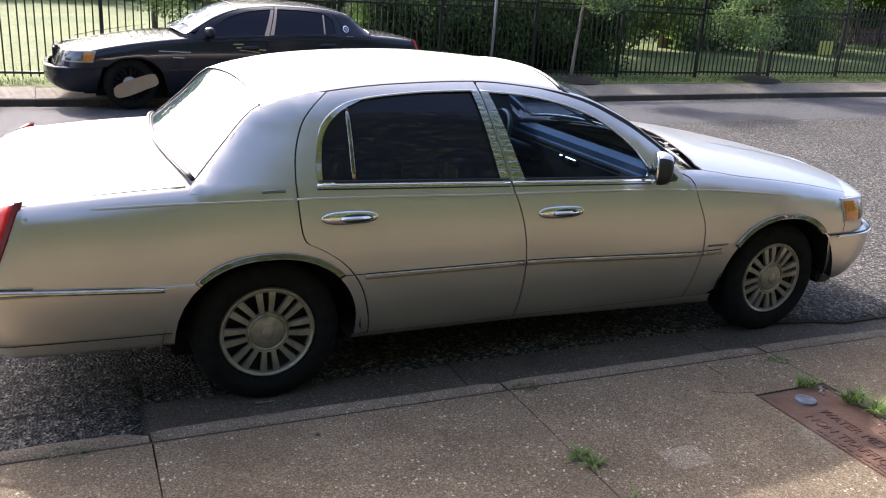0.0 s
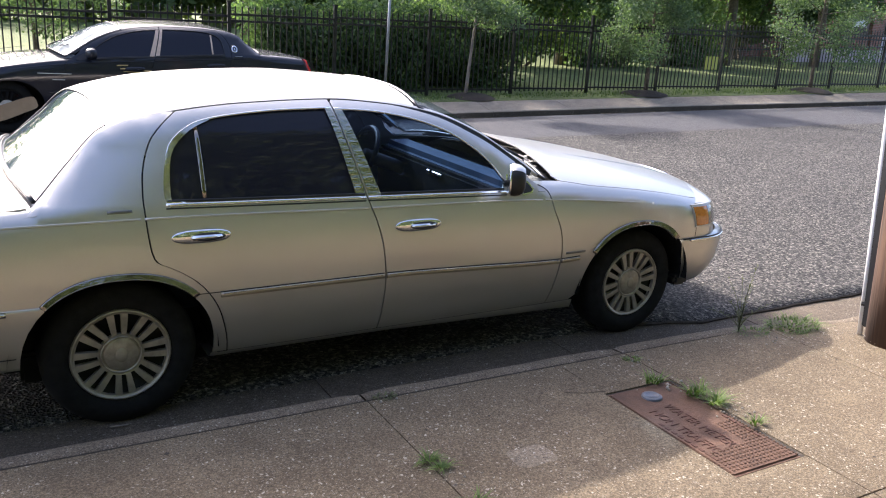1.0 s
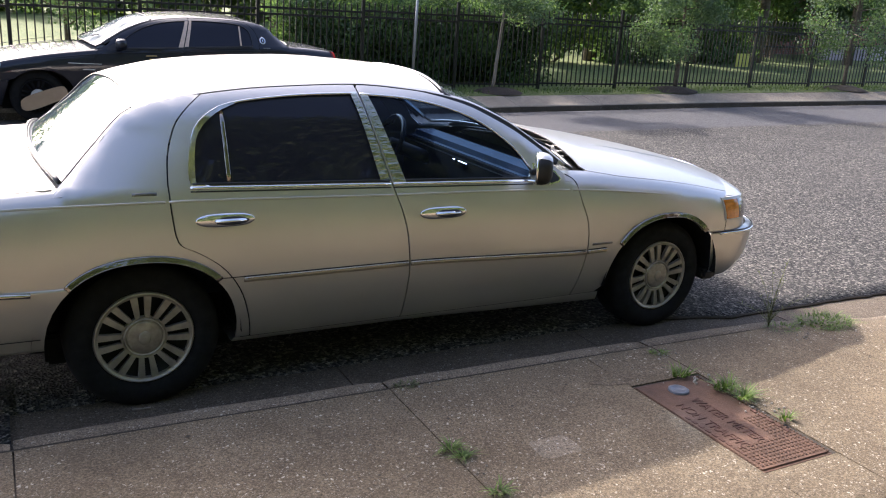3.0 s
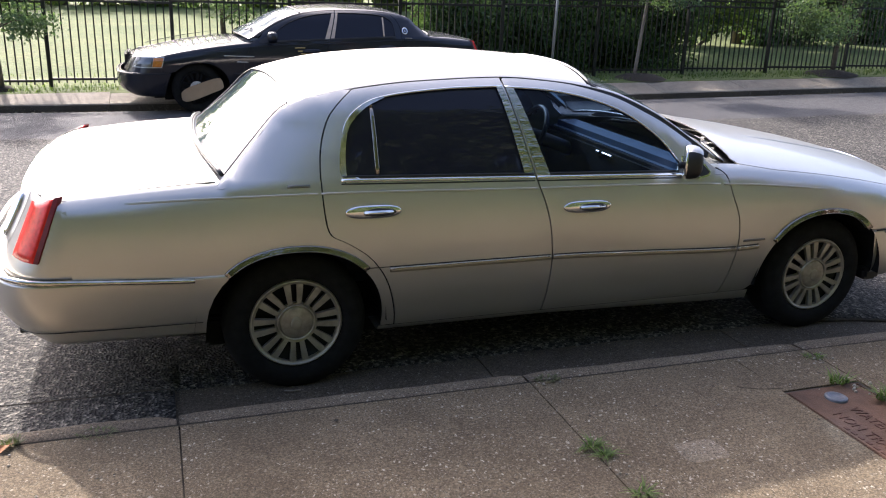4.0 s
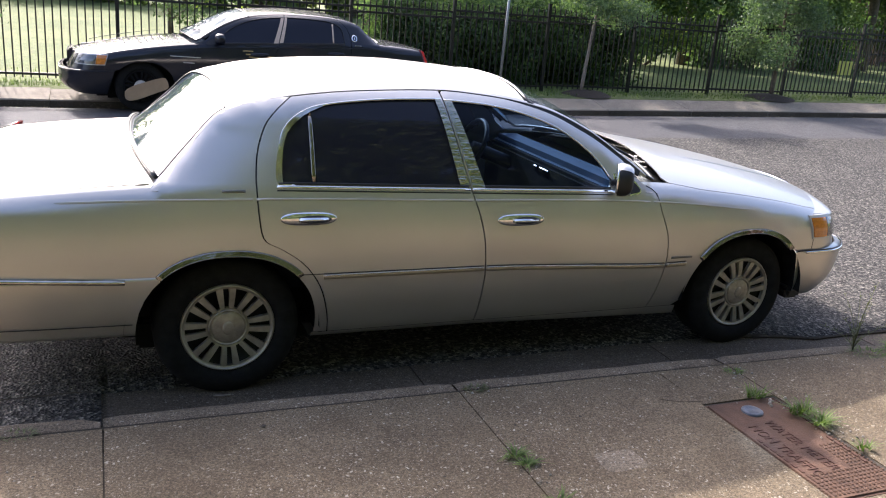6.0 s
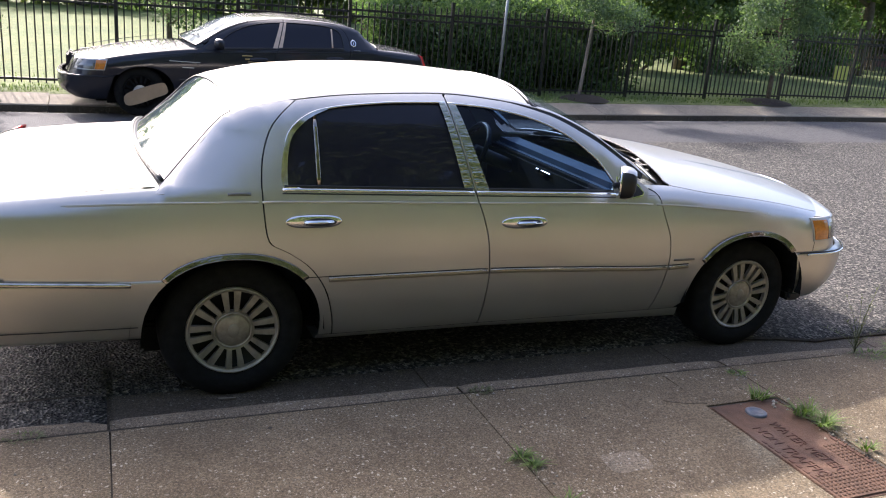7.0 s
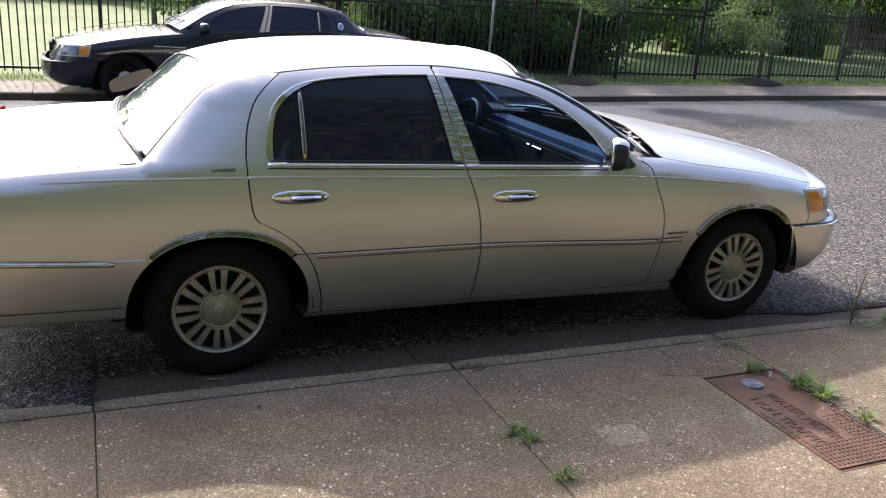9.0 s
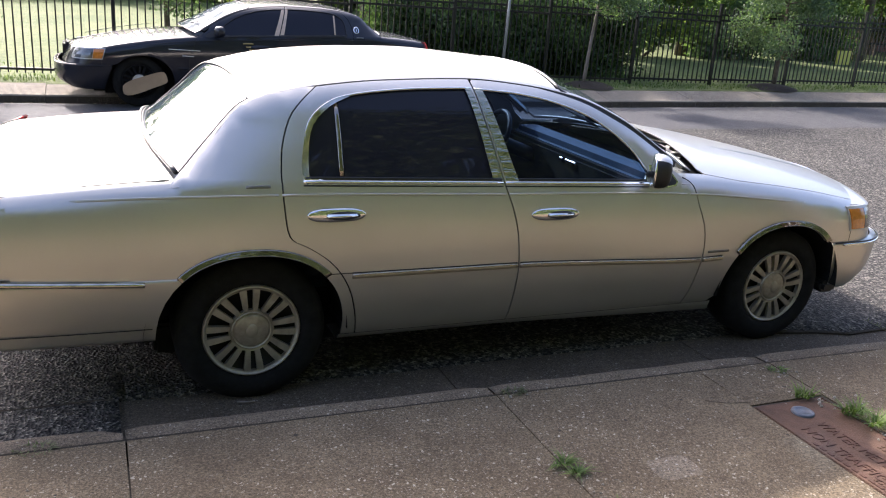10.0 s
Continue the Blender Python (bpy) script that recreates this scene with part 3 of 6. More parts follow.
def wrap(name, levels, x_s, ends, side_from, n_exp, mat, parent, label="", out=0.0, lip=0.03, shelf=0.93):
    """A bumper or end panel: from a line on one flank round the end to the other flank, level by level."""
    rows = []
    for z in levels:
        xf = side_from(z)
        k = 10
        row = [(xf + (x_s - xf) * i / k, None) for i in range(k)]
        plan = cap_path(x_s, ends(z), lat(x_s, z) + out, n_exp(z) if callable(n_exp) else n_exp)
        right = [Vector((x, -(lat(x, z) + out), z)) for x, _ in row] + [Vector((x, -y, z)) for x, y in plan]
        left = [Vector((p.x, -p.y, p.z)) for p in right[:-1]][::-1]
        rows.append(right + left)
    if lip:
        def inset(r, dz, k=0.93):
            mid = x_s
            return [Vector((mid + (p.x - mid) * (k if (p.x - mid) * (r[len(r) // 2].x - mid) > 0 else 1.0), p.y * 0.965, p.z + dz)) for p in r]
        rows = [inset(rows[0], -0.004)] + rows + [inset(rows[-1], 0.006), inset(rows[-1], 0.014, shelf)]
    w = len(rows[0])
    V = [p for r in rows for p in r]
    F = [(i * w + j, i * w + j + 1, (i + 1) * w + j + 1, (i + 1) * w + j) for i in range(len(rows) - 1) for j in range(w - 1)]
    ob = mk(name, V, F, mat, parent, True, label)
    fix_normals(ob)
    return ob, rows


def lathe(profile, n=48, axis_y=True):
    """Turned shape about the y axis; profile of (radius, y)."""
    V, F = [], []
    for i in range(n):
        a = math.tau * i / n
        V += [(r * math.cos(a), y, r * math.sin(a)) for r, y in profile]
    m = len(profile)
    for i in range(n):
        j = (i + 1) % n
        for k in range(m - 1):
            F.append((i * m + k, i * m + k + 1, j * m + k + 1, j * m + k))
    return V, F


def wheel_parts(parent, x, s, rim_mat, hub_mat, turn=0.0):
    """A tyre with its slotted cast wheel, facing side s; the outer face lies 0.085 m in from the flank."""
    y0 = s * 0.890
    d = -s
    RO, RI = 0.335, 0.217
    V, F = lathe([(RI - 0.005, 0.02), (RI + 0.004, 0.002), (RI + 0.03, -0.012), (RI + 0.07, -0.014), (RO - 0.02, 0.0), (RO - 0.004, 0.016), (RO, 0.04), (RO, 0.19), (RO - 0.02, 0.215), (RI, 0.21), (RI - 0.005, 0.02)])
    tyre = mk("tyre", [(vx + x, y0 + d * vy, vz + 0.335) for vx, vy, vz in V], F, RUBBER, parent, True)
    fix_normals(tyre)
    # wheel face: broad and narrow slots in turn between sixteen spokes
    RW = 0.211
    rings = [(0.40, 0.016), (0.44, 0.012), (0.47, 0.009), (0.60, 0.006), (0.76, 0.004), (0.925, 0.004), (0.95, 0.002), (0.985, -0.004), (1.01, -0.002), (1.04, 0.014)]
    first, last = 2, 5
    nr, seg = len(rings), 8 * 12
    V, F = [], []
    for side in (0.0, 0.022):
        for r, dep in rings:
            u = min(1, max(0, (r - 0.47) / 0.435))
            narrow, spoke = (0.092 + 0.040 * u) / r / 2, (0.103 + 0.047 * u) / r
            wide = math.tau / 16 - narrow - spoke
            steps = [0, narrow * 0.5, narrow, narrow + 0.18 * spoke, narrow + 0.82 * spoke, narrow + spoke, narrow + spoke + wide]
            steps = [-a for a in steps[:0:-1]] + steps[:-1]
            for k in range(8):
                for a in steps:
                    a += k * math.tau / 8 + turn
                    V.append((x + r * RW * math.cos(a), y0 + d * (dep + side), 0.335 + r * RW * math.sin(a)))
    back = nr * seg

    def solid(k, i):
        return not (first <= k < last and (i % 12) in (0, 4, 5, 6, 7, 11))
    for k in range(nr - 1):
        for i in range(seg):
            j = (i + 1) % seg
            if solid(k, i):
                F.append((k * seg + i, (k + 1) * seg + i, (k + 1) * seg + j, k * seg + j))
                for kk, ii, e in ((k, i - 1, ((k, i), (k + 1, i))), (k, (i + 1) % seg, ((k, j), (k + 1, j))), (k - 1, i, ((k, i), (k, j))), (k + 1, i, ((k + 1, i), (k + 1, j)))):
                    if 0 <= kk < nr - 1 and not solid(kk, ii % seg):
                        (a0, a1), (b0, b1) = e
                        F.append((a0 * seg + a1, b0 * seg + b1, back + b0 * seg + b1, back + a0 * seg + a1))
    rim = mk("wheel_rim", V, F, rim_mat, parent, False)
    rim.data.validate()
    V, F = lathe([(0.001, -0.001), (0.030, 0.000), (0.058, 0.003), (0.070, 0.006), (0.074, 0.007), (0.078, 0.013), (0.0815, 0.013), (0.083, 0.004), (0.088, 0.004), (0.090, 0.016)], 40)
    cap = mk("hub_cap", [(vx + x, y0 + d * vy, vz + 0.335) for vx, vy, vz in V], F, hub_mat, rim, True)
    V, F = lathe([(0.001, -0.005), (0.016, -0.0045), (0.024, -0.003), (0.028, 0.001)], 20)
    mk("hub_emblem", [(vx + x, y0 + d * vy, vz * 1.25 + 0.335) for vx, vy, vz in V], F, rim_mat, rim, True)
    # black disc behind the slots puts the wheel's inner shade into colour
    V, F = lathe([(0.001, 0.06), (0.215, 0.055), (0.222, 0.02)], 36)
    mk("brake_disc", [(vx + x, y0 + d * vy, vz + 0.335) for vx, vy, vz in V], F, BLACK, rim, True)
    V, F = tube([(x + 0.17, y0 + d * 0.004, 0.335 - 0.075), (x + 0.165, y0 + d * 0.002, 0.335 - 0.085)], 0.004, 5)
    mk("valve", V, F, BLACK, rim)


def saloon(name, paint, m, label, pillar=None, arch_trim=True, wheels=(None, None), lamps=(RED, AMBER), glass=None, moulding=None, handle_mat=None):
    """A long four-door saloon, built of separate panels with open seams over a dark shell."""
    car = empty(name, m)
    tagged(car, label, "car")
    wheel_mat, hub_mat = wheels
    wheel_mat, hub_mat = wheel_mat or WHEEL, hub_mat or HUB
    handle_mat = handle_mat or CHROME
    g = 0.0034
    for s in (-1, 1):
        S = side_surface(s)
        # rear quarter with the roof pillar
        seam_u, seam_l = curve2(SEAM_REAR_UP), curve2(SEAM_REAR)
        bump_top = [(-0.95 + (0.95 + arch_x(RA, 0.62, False)) * i / 8, 0.6490 - 0.0280 * i / 8) for i in range(9)]
        o = list(bump_top) + [p for p in arch(*RA, -0.5, 0.5) if p[1] > 0.632 or p[0] > 0]
        o = [p for p in o if not (p[0] > 0 and p[1] < 0.295)]
        o += [(0.400, 0.292), (0.468 - g, 0.291)] + [(a - g, b) for a, b in seam_l[::-1][1:-1]] + [(a - g, b) for a, b in seam_u[::-1]]
        o += [(x, RAIL(x) - 0.001) for x in np.linspace(0.26, -0.285, 24)]
        o += [(x, SHOULDER(x)) for x in np.linspace(-0.33, -0.95, 18)] + [(-0.95, z) for z in np.linspace(0.93, 0.69, 8)]
        panel("rear_quarter_panel", o, S, paint, car, ease=soften_side, step=0.045)
        # rear door
        win = curve2(REAR_GLASS)
        b_line = curve2(SEAM_B)
        hole_r = win + [(1.045, 1.405), (1.072, 1.30), (1.100, 1.185), (1.145, 1.016)] + [(x, BELT(x) + 0.012) for x in np.linspace(1.05, 0.29, 12)]
        o = [(a + g, b) for a, b in seam_u[::1]] + [(a + g, b) for a, b in seam_l[1:]]
        top = [(x, RAIL(x) - 0.005) for x in np.linspace(1.045 - g, 0.300, 20)]
        o = o + [(x, 0.290) for x in np.linspace(0.50, 1.20, 10)] + [(a - g, b) for a, b in b_line[::-1][:-1]] + top
        rear_door = panel("rear_door", o, S, paint, car, holes=[hole_r], ease=soften_side)
        # front door
        hole_f = curve2(FRONT_GLASS_TOP) + [(1.955, BELT(1.955) + 0.012)] + [(x, BELT(x) + 0.012) for x in np.linspace(1.88, 1.235, 10)] + [(1.195, 1.12), (1.150, 1.25)]
        o = [(a + g, b) for a, b in b_line] + [(x, 0.290) for x in np.linspace(1.28, 2.30, 12)] + [(a - g, b) for a, b in curve2(SEAM_FRONT)[::-1]]
        o += [(2.12, 1.055)] + [(x, RAIL(x) - 0.006 - 0.020 * min(1, max(0, (x - 1.40) / 0.4))) for x in np.linspace(2.07, 1.06, 24)]
        front_door = panel("front_door", o, S, paint, car, holes=[hole_f], ease=soften_side)
        ribbon("door_seam", [p for p in curve2(SEAM_FRONT, 0.015) if p[1] > 0.935], side_surface(s, 0.0005), TRIM, front_door, 0.005, 0.0006)
        # front wing
        o = [(a + g, b) for a, b in curve2(SEAM_FRONT) if b < 0.955] + [(2.36, 0.290), (2.50, 0.290)]
        o += [p for p in arch(*FA, 2.4, 3.4) if p[1] > 0.605 or p[0] < 2.9]
        o += [(3.34, 0.600), (3.40, 0.602), (3.44, 0.606)] + [(3.44, z) for z in np.linspace(0.65, 0.79, 5)] + [(x, SHOULDER(x)) for x in np.linspace(3.44, 2.262, 30)]
        panel("front_wing", o, S, paint, car, ease=soften_side)
        # sill
        V, F = [], []
        for i, x in enumerate(np.linspace(0.39, 2.53, 20)):
            low = 0.255 - 0.030 * max(0, (x - 1.26) / 1.25)
            V += [(x, s * lat(x, 0.29), 0.288), (x, s * (lat(x, 0.28) - 0.008), low + 0.010), (x, s * 0.85, low), (x, s * 0.70, low)]
            if i:
                F += [(4 * i - 4 + k, 4 * i - 3 + k, 4 * i + 1 + k, 4 * i + k) for k in range(3)]
        fix_normals(mk("sill", V, F, paint, car, True))
        # glass
        gs = side_surface(s, -0.010)
        grow = lambda L, c: [(c[0] + (a - c[0]) * 1.02, c[1] + (b - c[1]) * 1.03) for a, b in L]
        panel("rear_door_glass", grow(hole_r, (0.67, 1.2)), gs, glass or SHADE, rear_door, "dark tinted glass", deep=0)
        panel("front_door_glass", grow(hole_f, (1.55, 1.18)), gs, glass or (TINT if s < 0 else SHADE), front_door, "tinted glass", deep=0)
        # bright trim round the windows
        ribbon("window_trim", hole_r[-1:] + hole_r[:1] + win + [(1.045, 1.405)], side_surface(s, 0.0), CHROME if pillar is None else TRIM, rear_door, 0.007, 0.0035)
        ribbon("window_trim", [(1.06, 1.402)] + curve2(FRONT_GLASS_TOP), side_surface(s, 0.0), CHROME if pillar is None else TRIM, front_door, 0.007, 0.0035)
        ribbon("belt_trim", [(x, BELT(x) + 0.003) for x in np.linspace(0.205, 1.150, 16)], S, CHROME if pillar is None else TRIM, rear_door, 0.013, 0.007)
        ribbon("belt_trim", [(x, BELT(x) + 0.003) for x in np.linspace(1.165, 1.975, 14)], S, CHROME if pillar is None else TRIM, front_door, 0.013, 0.007)
        for x0, x1, own in ((0.205, 1.150, rear_door), (1.165, 1.975, front_door)):
            ribbon("belt_gasket", [(x, BELT(x) - 0.012) for x in np.linspace(x0, x1, 14)], S, TRIM, own, 0.006, 0.002, "black rubber strip")
        if pillar is None:
            # broad bright bezel at the window's rear end, which narrows over the top
            outer = curve2([(0.222, 1.008), (0.203, 1.055), (0.212, 1.150), (0.243, 1.250), (0.330, 1.3335), (0.440, 1.367)])
            inner = curve2([(0.440, 1.362), (0.345, 1.321), (0.264, 1.246), (0.237, 1.150), (0.231, 1.055), (0.235, 1.026)])
            panel("window_bezel", outer + inner, side_surface(s, 0.004), BRIGHTTRIM, rear_door, "bright window bezel", deep=0.006, step=0.02)
        ribbon("weather_strip", [(x, BELT(x) + 0.018) for x in np.linspace(0.215, 1.145, 16)], S, TRIM, rear_door, 0.012, 0.004)
        ribbon("weather_strip", [(x, BELT(x) + 0.018) for x in np.linspace(1.235, 1.965, 14)], S, TRIM, front_door, 0.012, 0.004)
        ribbon("quarter_bar", [(0.373 + 0.003 * t, 1.345 - 0.31 * t) for t in np.linspace(0.05, 1, 8)], side_surface(s, -0.006), pillar or ARCHTRIM, rear_door, 0.020, 0.006)
        # bright pillar covers
        pm = pillar or CRINKLED
        for (a, b), (c, d), own in (((1.012, 1.100), (1.044, 1.1515), rear_door), ((1.059, 1.166), (1.099, 1.230), front_door)):
            o = [(a, 1.403), (c, 1.403), (d, BELT(1.15) + 0.016), (b, BELT(1.15) + 0.016)]
            panel("pillar_cover", dense(o, 0.05), side_surface(s, 0.003), pm, own, "crinkled bright metal tape" if pillar is None else "tan metal tape", deep=0.004)
        # swage line, mouldings
        for x0, x1, own in ((-0.80, 0.098, car), (0.112, 1.165, rear_door), (1.178, 2.21, front_door), (2.235, 3.05, car)):
            cz = pchip((-0.8, -0.35, 0.1, 1.15, 1.88, 2.3, 3.05), (0.955, 0.966, 0.968, 0.948, 0.936, 0.918, 0.850))
            ribbon("swage_line", [(x, cz(x)) for x in np.linspace(x0, x1, 18)], S, paint, own, 0.010, 0.0034, fade=0.7 if x0 < 0 else (-0.6 if x1 > 3 else 0.0))
        mm = moulding or TANMOULD
        for x0, x1, own in ((0.425, 1.247, rear_door), (1.262, 2.352, front_door), (2.368, 2.50, car)):
            zz = pchip((0.4, 1.24, 1.8, 2.36, 2.5), (0.598, 0.599, 0.582, 0.562, 0.566))
            ribbon("moulding", [(x, zz(x)) for x in np.linspace(x0, x1, 16)], S, mm, own, 0.024, 0.010)
            if pillar is None:
                # thin black strip draws in the shadow line above the moulding
                ribbon("moulding_gap", [(x, zz(x) + 0.0145) for x in np.linspace(x0, x1, 16)], S, TRIM, own, 0.005, 0.0015)
                ribbon("moulding_strip", [(x, zz(x) + 0.008) for x in np.linspace(x0 + 0.01, x1 - 0.01, 16)], side_surface(s, 0.0085), BRIGHTTRIM, own, 0.006, 0.0025)
        if pillar is None:
            # thin black strip paints in the shade of a body crease
            ribbon("quarter_crease", [(x, 0.612) for x in np.linspace(0.325, 0.425, 4)], S, TRIM, car, 0.004, 0.001)
        if arch_trim:
            for A, lim in ((RA, (0.612, 0.605)), (FA, (0.585, 0.605))):
                line = [p for p in arch(*A, -9, 9, 60, 0.015) if p[1] > (lim[0] if p[0] < A[0] else lim[1])]
                ribbon("arch_trim", line, S, ARCHTRIM, car, 0.030, 0.017, "dented chrome wheel arch strip", flat=True)
        # handles
        for hx, hz, own in ((0.343, 0.879, rear_door), (1.427, 0.848, front_door)):
            bm = bmesh.new()
            bmesh.ops.create_uvsphere(bm, u_segments=28, v_segments=12, radius=1.0)
            y = lat(hx, hz)
            for v in bm.verts:
                v.co = (hx + 0.003 + math.copysign(abs(v.co.x) ** 0.62, v.co.x) * 0.131, s * (y + 0.003 + v.co.y * 0.024 * (1 if v.co.y * s > 0 else 0.6) * 1), hz + v.co.z * 0.032)
            for v in bm.verts:
                v.co.y = s * (y + (v.co.y * s - y))
            h = part("door_handle", bm, handle_mat, own, "chrome pull handle" if handle_mat is CHROME else "", True)
            # on chrome handles a black oval stands in for the recess's shade
            bm = bmesh.new()
            bmesh.ops.create_uvsphere(bm, u_segments=20, v_segments=10, radius=1.0)
            for v in bm.verts:
                v.co = (hx + 0.026 + v.co.x * 0.082, s * (y + 0.012 + v.co.y * 0.0125), hz - 0.001 + v.co.z * 0.020)
            part("handle_recess", bm, BLACK if handle_mat is CHROME else handle_mat, h, "", True)
            bm = box_bm(hx - 0.046, hx + 0.092, min(s * (y + 0.016), s * (y + 0.029)), max(s * (y + 0.016), s * (y + 0.029)), hz - 0.012, hz + 0.010, 0.005, 3)
            part("handle_grip", bm, handle_mat, h, "", True)
        # door mirror: a small shell, with a bright bezel round dark glass that faces back
        my = lat(1.95, 1.03)
        mc = Vector((1.972, s * (my + 0.105), 1.056))
        face = Matrix.Rotation(s * radians(30), 3, "Z")

        def oval(depths, ry, rz, squash=0.12):
            V, F = [], []
            for (dx, k) in depths:
                for i in range(28):
                    a = math.tau * i / 28
                    cy, cz = math.copysign(abs(math.cos(a)) ** 0.75, math.cos(a)), math.copysign(abs(math.sin(a)) ** 0.75, math.sin(a))
                    p = Vector((dx, cy * ry * k, cz * rz * k * (1 - squash * cy * s)))
                    V.append(mc + face @ p)
            m = len(depths)
            for i in range(m - 1):
                F += [(i * 28 + k, i * 28 + (k + 1) % 28, (i + 1) * 28 + (k + 1) % 28, (i + 1) * 28 + k) for k in range(28)]
            return V, F + [tuple(range(28))[::-1], tuple((m - 1) * 28 + k for k in range(28))]
        V, F = oval([(-0.030, 0.97), (-0.024, 1.0), (0.0, 1.0), (0.026, 0.93), (0.044, 0.78), (0.054, 0.5)], 0.074, 0.082)
        mirror = mk("door_mirror", V, F, paint if pillar else BLACK, front_door, True)
        fix_normals(mirror)
        V, F = oval([(-0.031, 0.88), (-0.035, 0.94), (-0.033, 1.01), (-0.024, 1.02), (-0.024, 0.9)], 0.074, 0.082)
        fix_normals(mk("mirror_bezel", V, F[:-2], paint if pillar else CHROME, mirror, True, "bright mirror bezel"))
        V, F = oval([(-0.0325, 0.88), (-0.0325, 0.885), (-0.028, 0.89)], 0.074, 0.082)
        fix_normals(mk("mirror_glass", V, F, MIRROR, mirror, False, "mirror glass"))
        V, F = oval([(-0.022, 1.0), (-0.018, 1.035), (0.004, 1.035), (0.030, 0.96), (0.050, 0.78)], 0.074, 0.082)
        cap = [f for f in F[:-2] if math.sin(math.tau * (f[0] % 28 + 0.5) / 28) > 0.84 or math.sin(math.tau * (f[0] % 28 + 0.5) / 28) < -0.93]
        fix_normals(mk("mirror_cap", V, cap, paint, mirror, True, "painted mirror cap"))
        V, F = tube([(1.985, s * (my - 0.01), 1.015), (1.975, s * (my + 0.07), 1.045)], 0.017, 10)
        mk("mirror_arm", V, F, BLACK, mirror, True)
        o = [(1.985, 0.978), (2.085, 0.957), (2.146, 0.966), (2.160, 0.984), (2.133, 1.022), (2.06, 1.065), (1.99, 1.065)]
        panel("mirror_base", dense(o, 0.03), side_surface(s, 0.004), CHROME if pillar is None else paint, front_door, deep=0.004)
        o = [(2.00, 0.985), (2.085, 0.965), (2.140, 0.973), (2.150, 0.985), (2.127, 1.013), (2.06, 1.054), (2.00, 1.054)]
        panel("mirror_base_infill", dense(o, 0.03), side_surface(s, 0.007), BLACK, front_door, deep=0.003)
        # tail lamp, side lamp
        def corner(z, out, x_s, ends, ne):
            return cap_path(x_s, ends(z), lat(x_s, z) + out, ne, 25)
        V, F = [], []
        Z = np.linspace(0.722, 0.992, 10)
        for i, z in enumerate(Z):
            t = (z - 0.735) / 0.25
            x_front, x_back = -1.052 + 0.095 * t, -1.165 + 0.085 * t
            xs = np.linspace(x_front, x_back, 7)
            for k, X in enumerate(xs):
                zl = z - 0.050 * t * k / 6
                pl = corner(zl, 0.007, -0.95, TAIL_END, TAIL_N(zl))
                V.append((X, s * next((pl[m][1] + (pl[m + 1][1] - pl[m][1]) * (X - pl[m][0]) / (pl[m + 1][0] - pl[m][0]) for m in range(24) if pl[m + 1][0] <= X), 0.5), zl))
            if i:
                F += [(7 * i - 7 + k, 7 * i - 6 + k, 7 * i + 1 + k, 7 * i + k) for k in range(6)]
        E = [f for f in F if f[0] % 7 == 0]
        ob = mk("tail_lamp", *used(V, [f for f in F if f[0] % 7]), lamps[0], car, True, "red tail lamp lens")
        thicken(ob, 0.02)
        ob.data.polygons.foreach_set("use_smooth", [True] * len(ob.data.polygons))
        edge = mk("lens_edge", *used(V, E), DARKRED, ob, True, "dark red lens edge")
        thicken(edge, 0.02)
        # head lamp: pale surround, amber lens at the side, clear lens round the nose
        def lamp_point(k, z, out):
            pl = cap_path(3.40, NOSE_END(z), lat(3.40, z) + out, 2.6, 25)
            if k < 0:
                x = 3.40 + 0.06 * k
                return Vector((x, s * (lat(x, z) + out), z))
            i = min(23, int(k))
            f = k - i
            return Vector((pl[i][0] + (pl[i + 1][0] - pl[i][0]) * f, s * (pl[i][1] + (pl[i + 1][1] - pl[i][1]) * f), z))

        def lamp_patch(z0, z1, ka, kb, out):
            V, F = [], []
            n = 12
            for i, z in enumerate(np.linspace(z0, z1, 7)):
                t = (z - 0.660) / 0.150
                for k in range(n + 1):
                    V.append(lamp_point(ka(t) + (kb(t) - ka(t)) * k / n, z, out))
                if i:
                    F += [((n + 1) * (i - 1) + k, (n + 1) * (i - 1) + k + 1, (n + 1) * i + k + 1, (n + 1) * i + k) for k in range(n)]
            return V, F
        edge_k = lambda t: 0.55 - 0.75 * t
        V, F = lamp_patch(0.670, 0.812, edge_k, lambda t: 13.5 - t, 0.006)
        head_frame = mk("head_lamp", V, F, LAMPBORDER, car, True, "head lamp in a pale surround")
        thicken(head_frame, 0.02)
        V, F = lamp_patch(0.682, 0.799, lambda t: edge_k(t) + 0.17, lambda t: 3.3 - 0.3 * t, 0.010)
        ob = mk("indicator_lens", V, F, lamps[1], head_frame, True, "amber indicator lens")
        thicken(ob, 0.01)
        V, F = lamp_patch(0.682, 0.799, lambda t: 3.5 - 0.3 * t, lambda t: 12.8 - t, 0.010)
        ob = mk("lamp_lens", V, F, LAMPWHITE, head_frame, True, "clear lamp lens")
        thicken(ob, 0.01)
        ribbon("lamp_seam", [(3.441, z) for z in np.linspace(0.608, 0.672, 4)], side_surface(s, 0.001), TRIM, car, 0.005, 0.001)
        # wheels and wells
        for wx in (0.0, WB):
            wheel_parts(car, wx, s, wheel_mat, hub_mat, radians(3 if wx < 1 else 14))
            V, F = [], []
            for i in range(25):
                a = math.pi * i / 24
                for y in (0.60, 0.945):
                    V.append((wx - 0.02 + 0.44 * math.cos(a), s * y, 0.33 + 0.42 * math.sin(a)))
                if i:
                    F.append((2 * i - 2, 2 * i - 1, 2 * i + 1, 2 * i))
            c0 = len(V)
            V += [(wx - 0.02 + 0.44 * math.cos(math.pi * i / 24), s * 0.60, 0.33 + 0.42 * math.sin(math.pi * i / 24)) for i in range(25)]
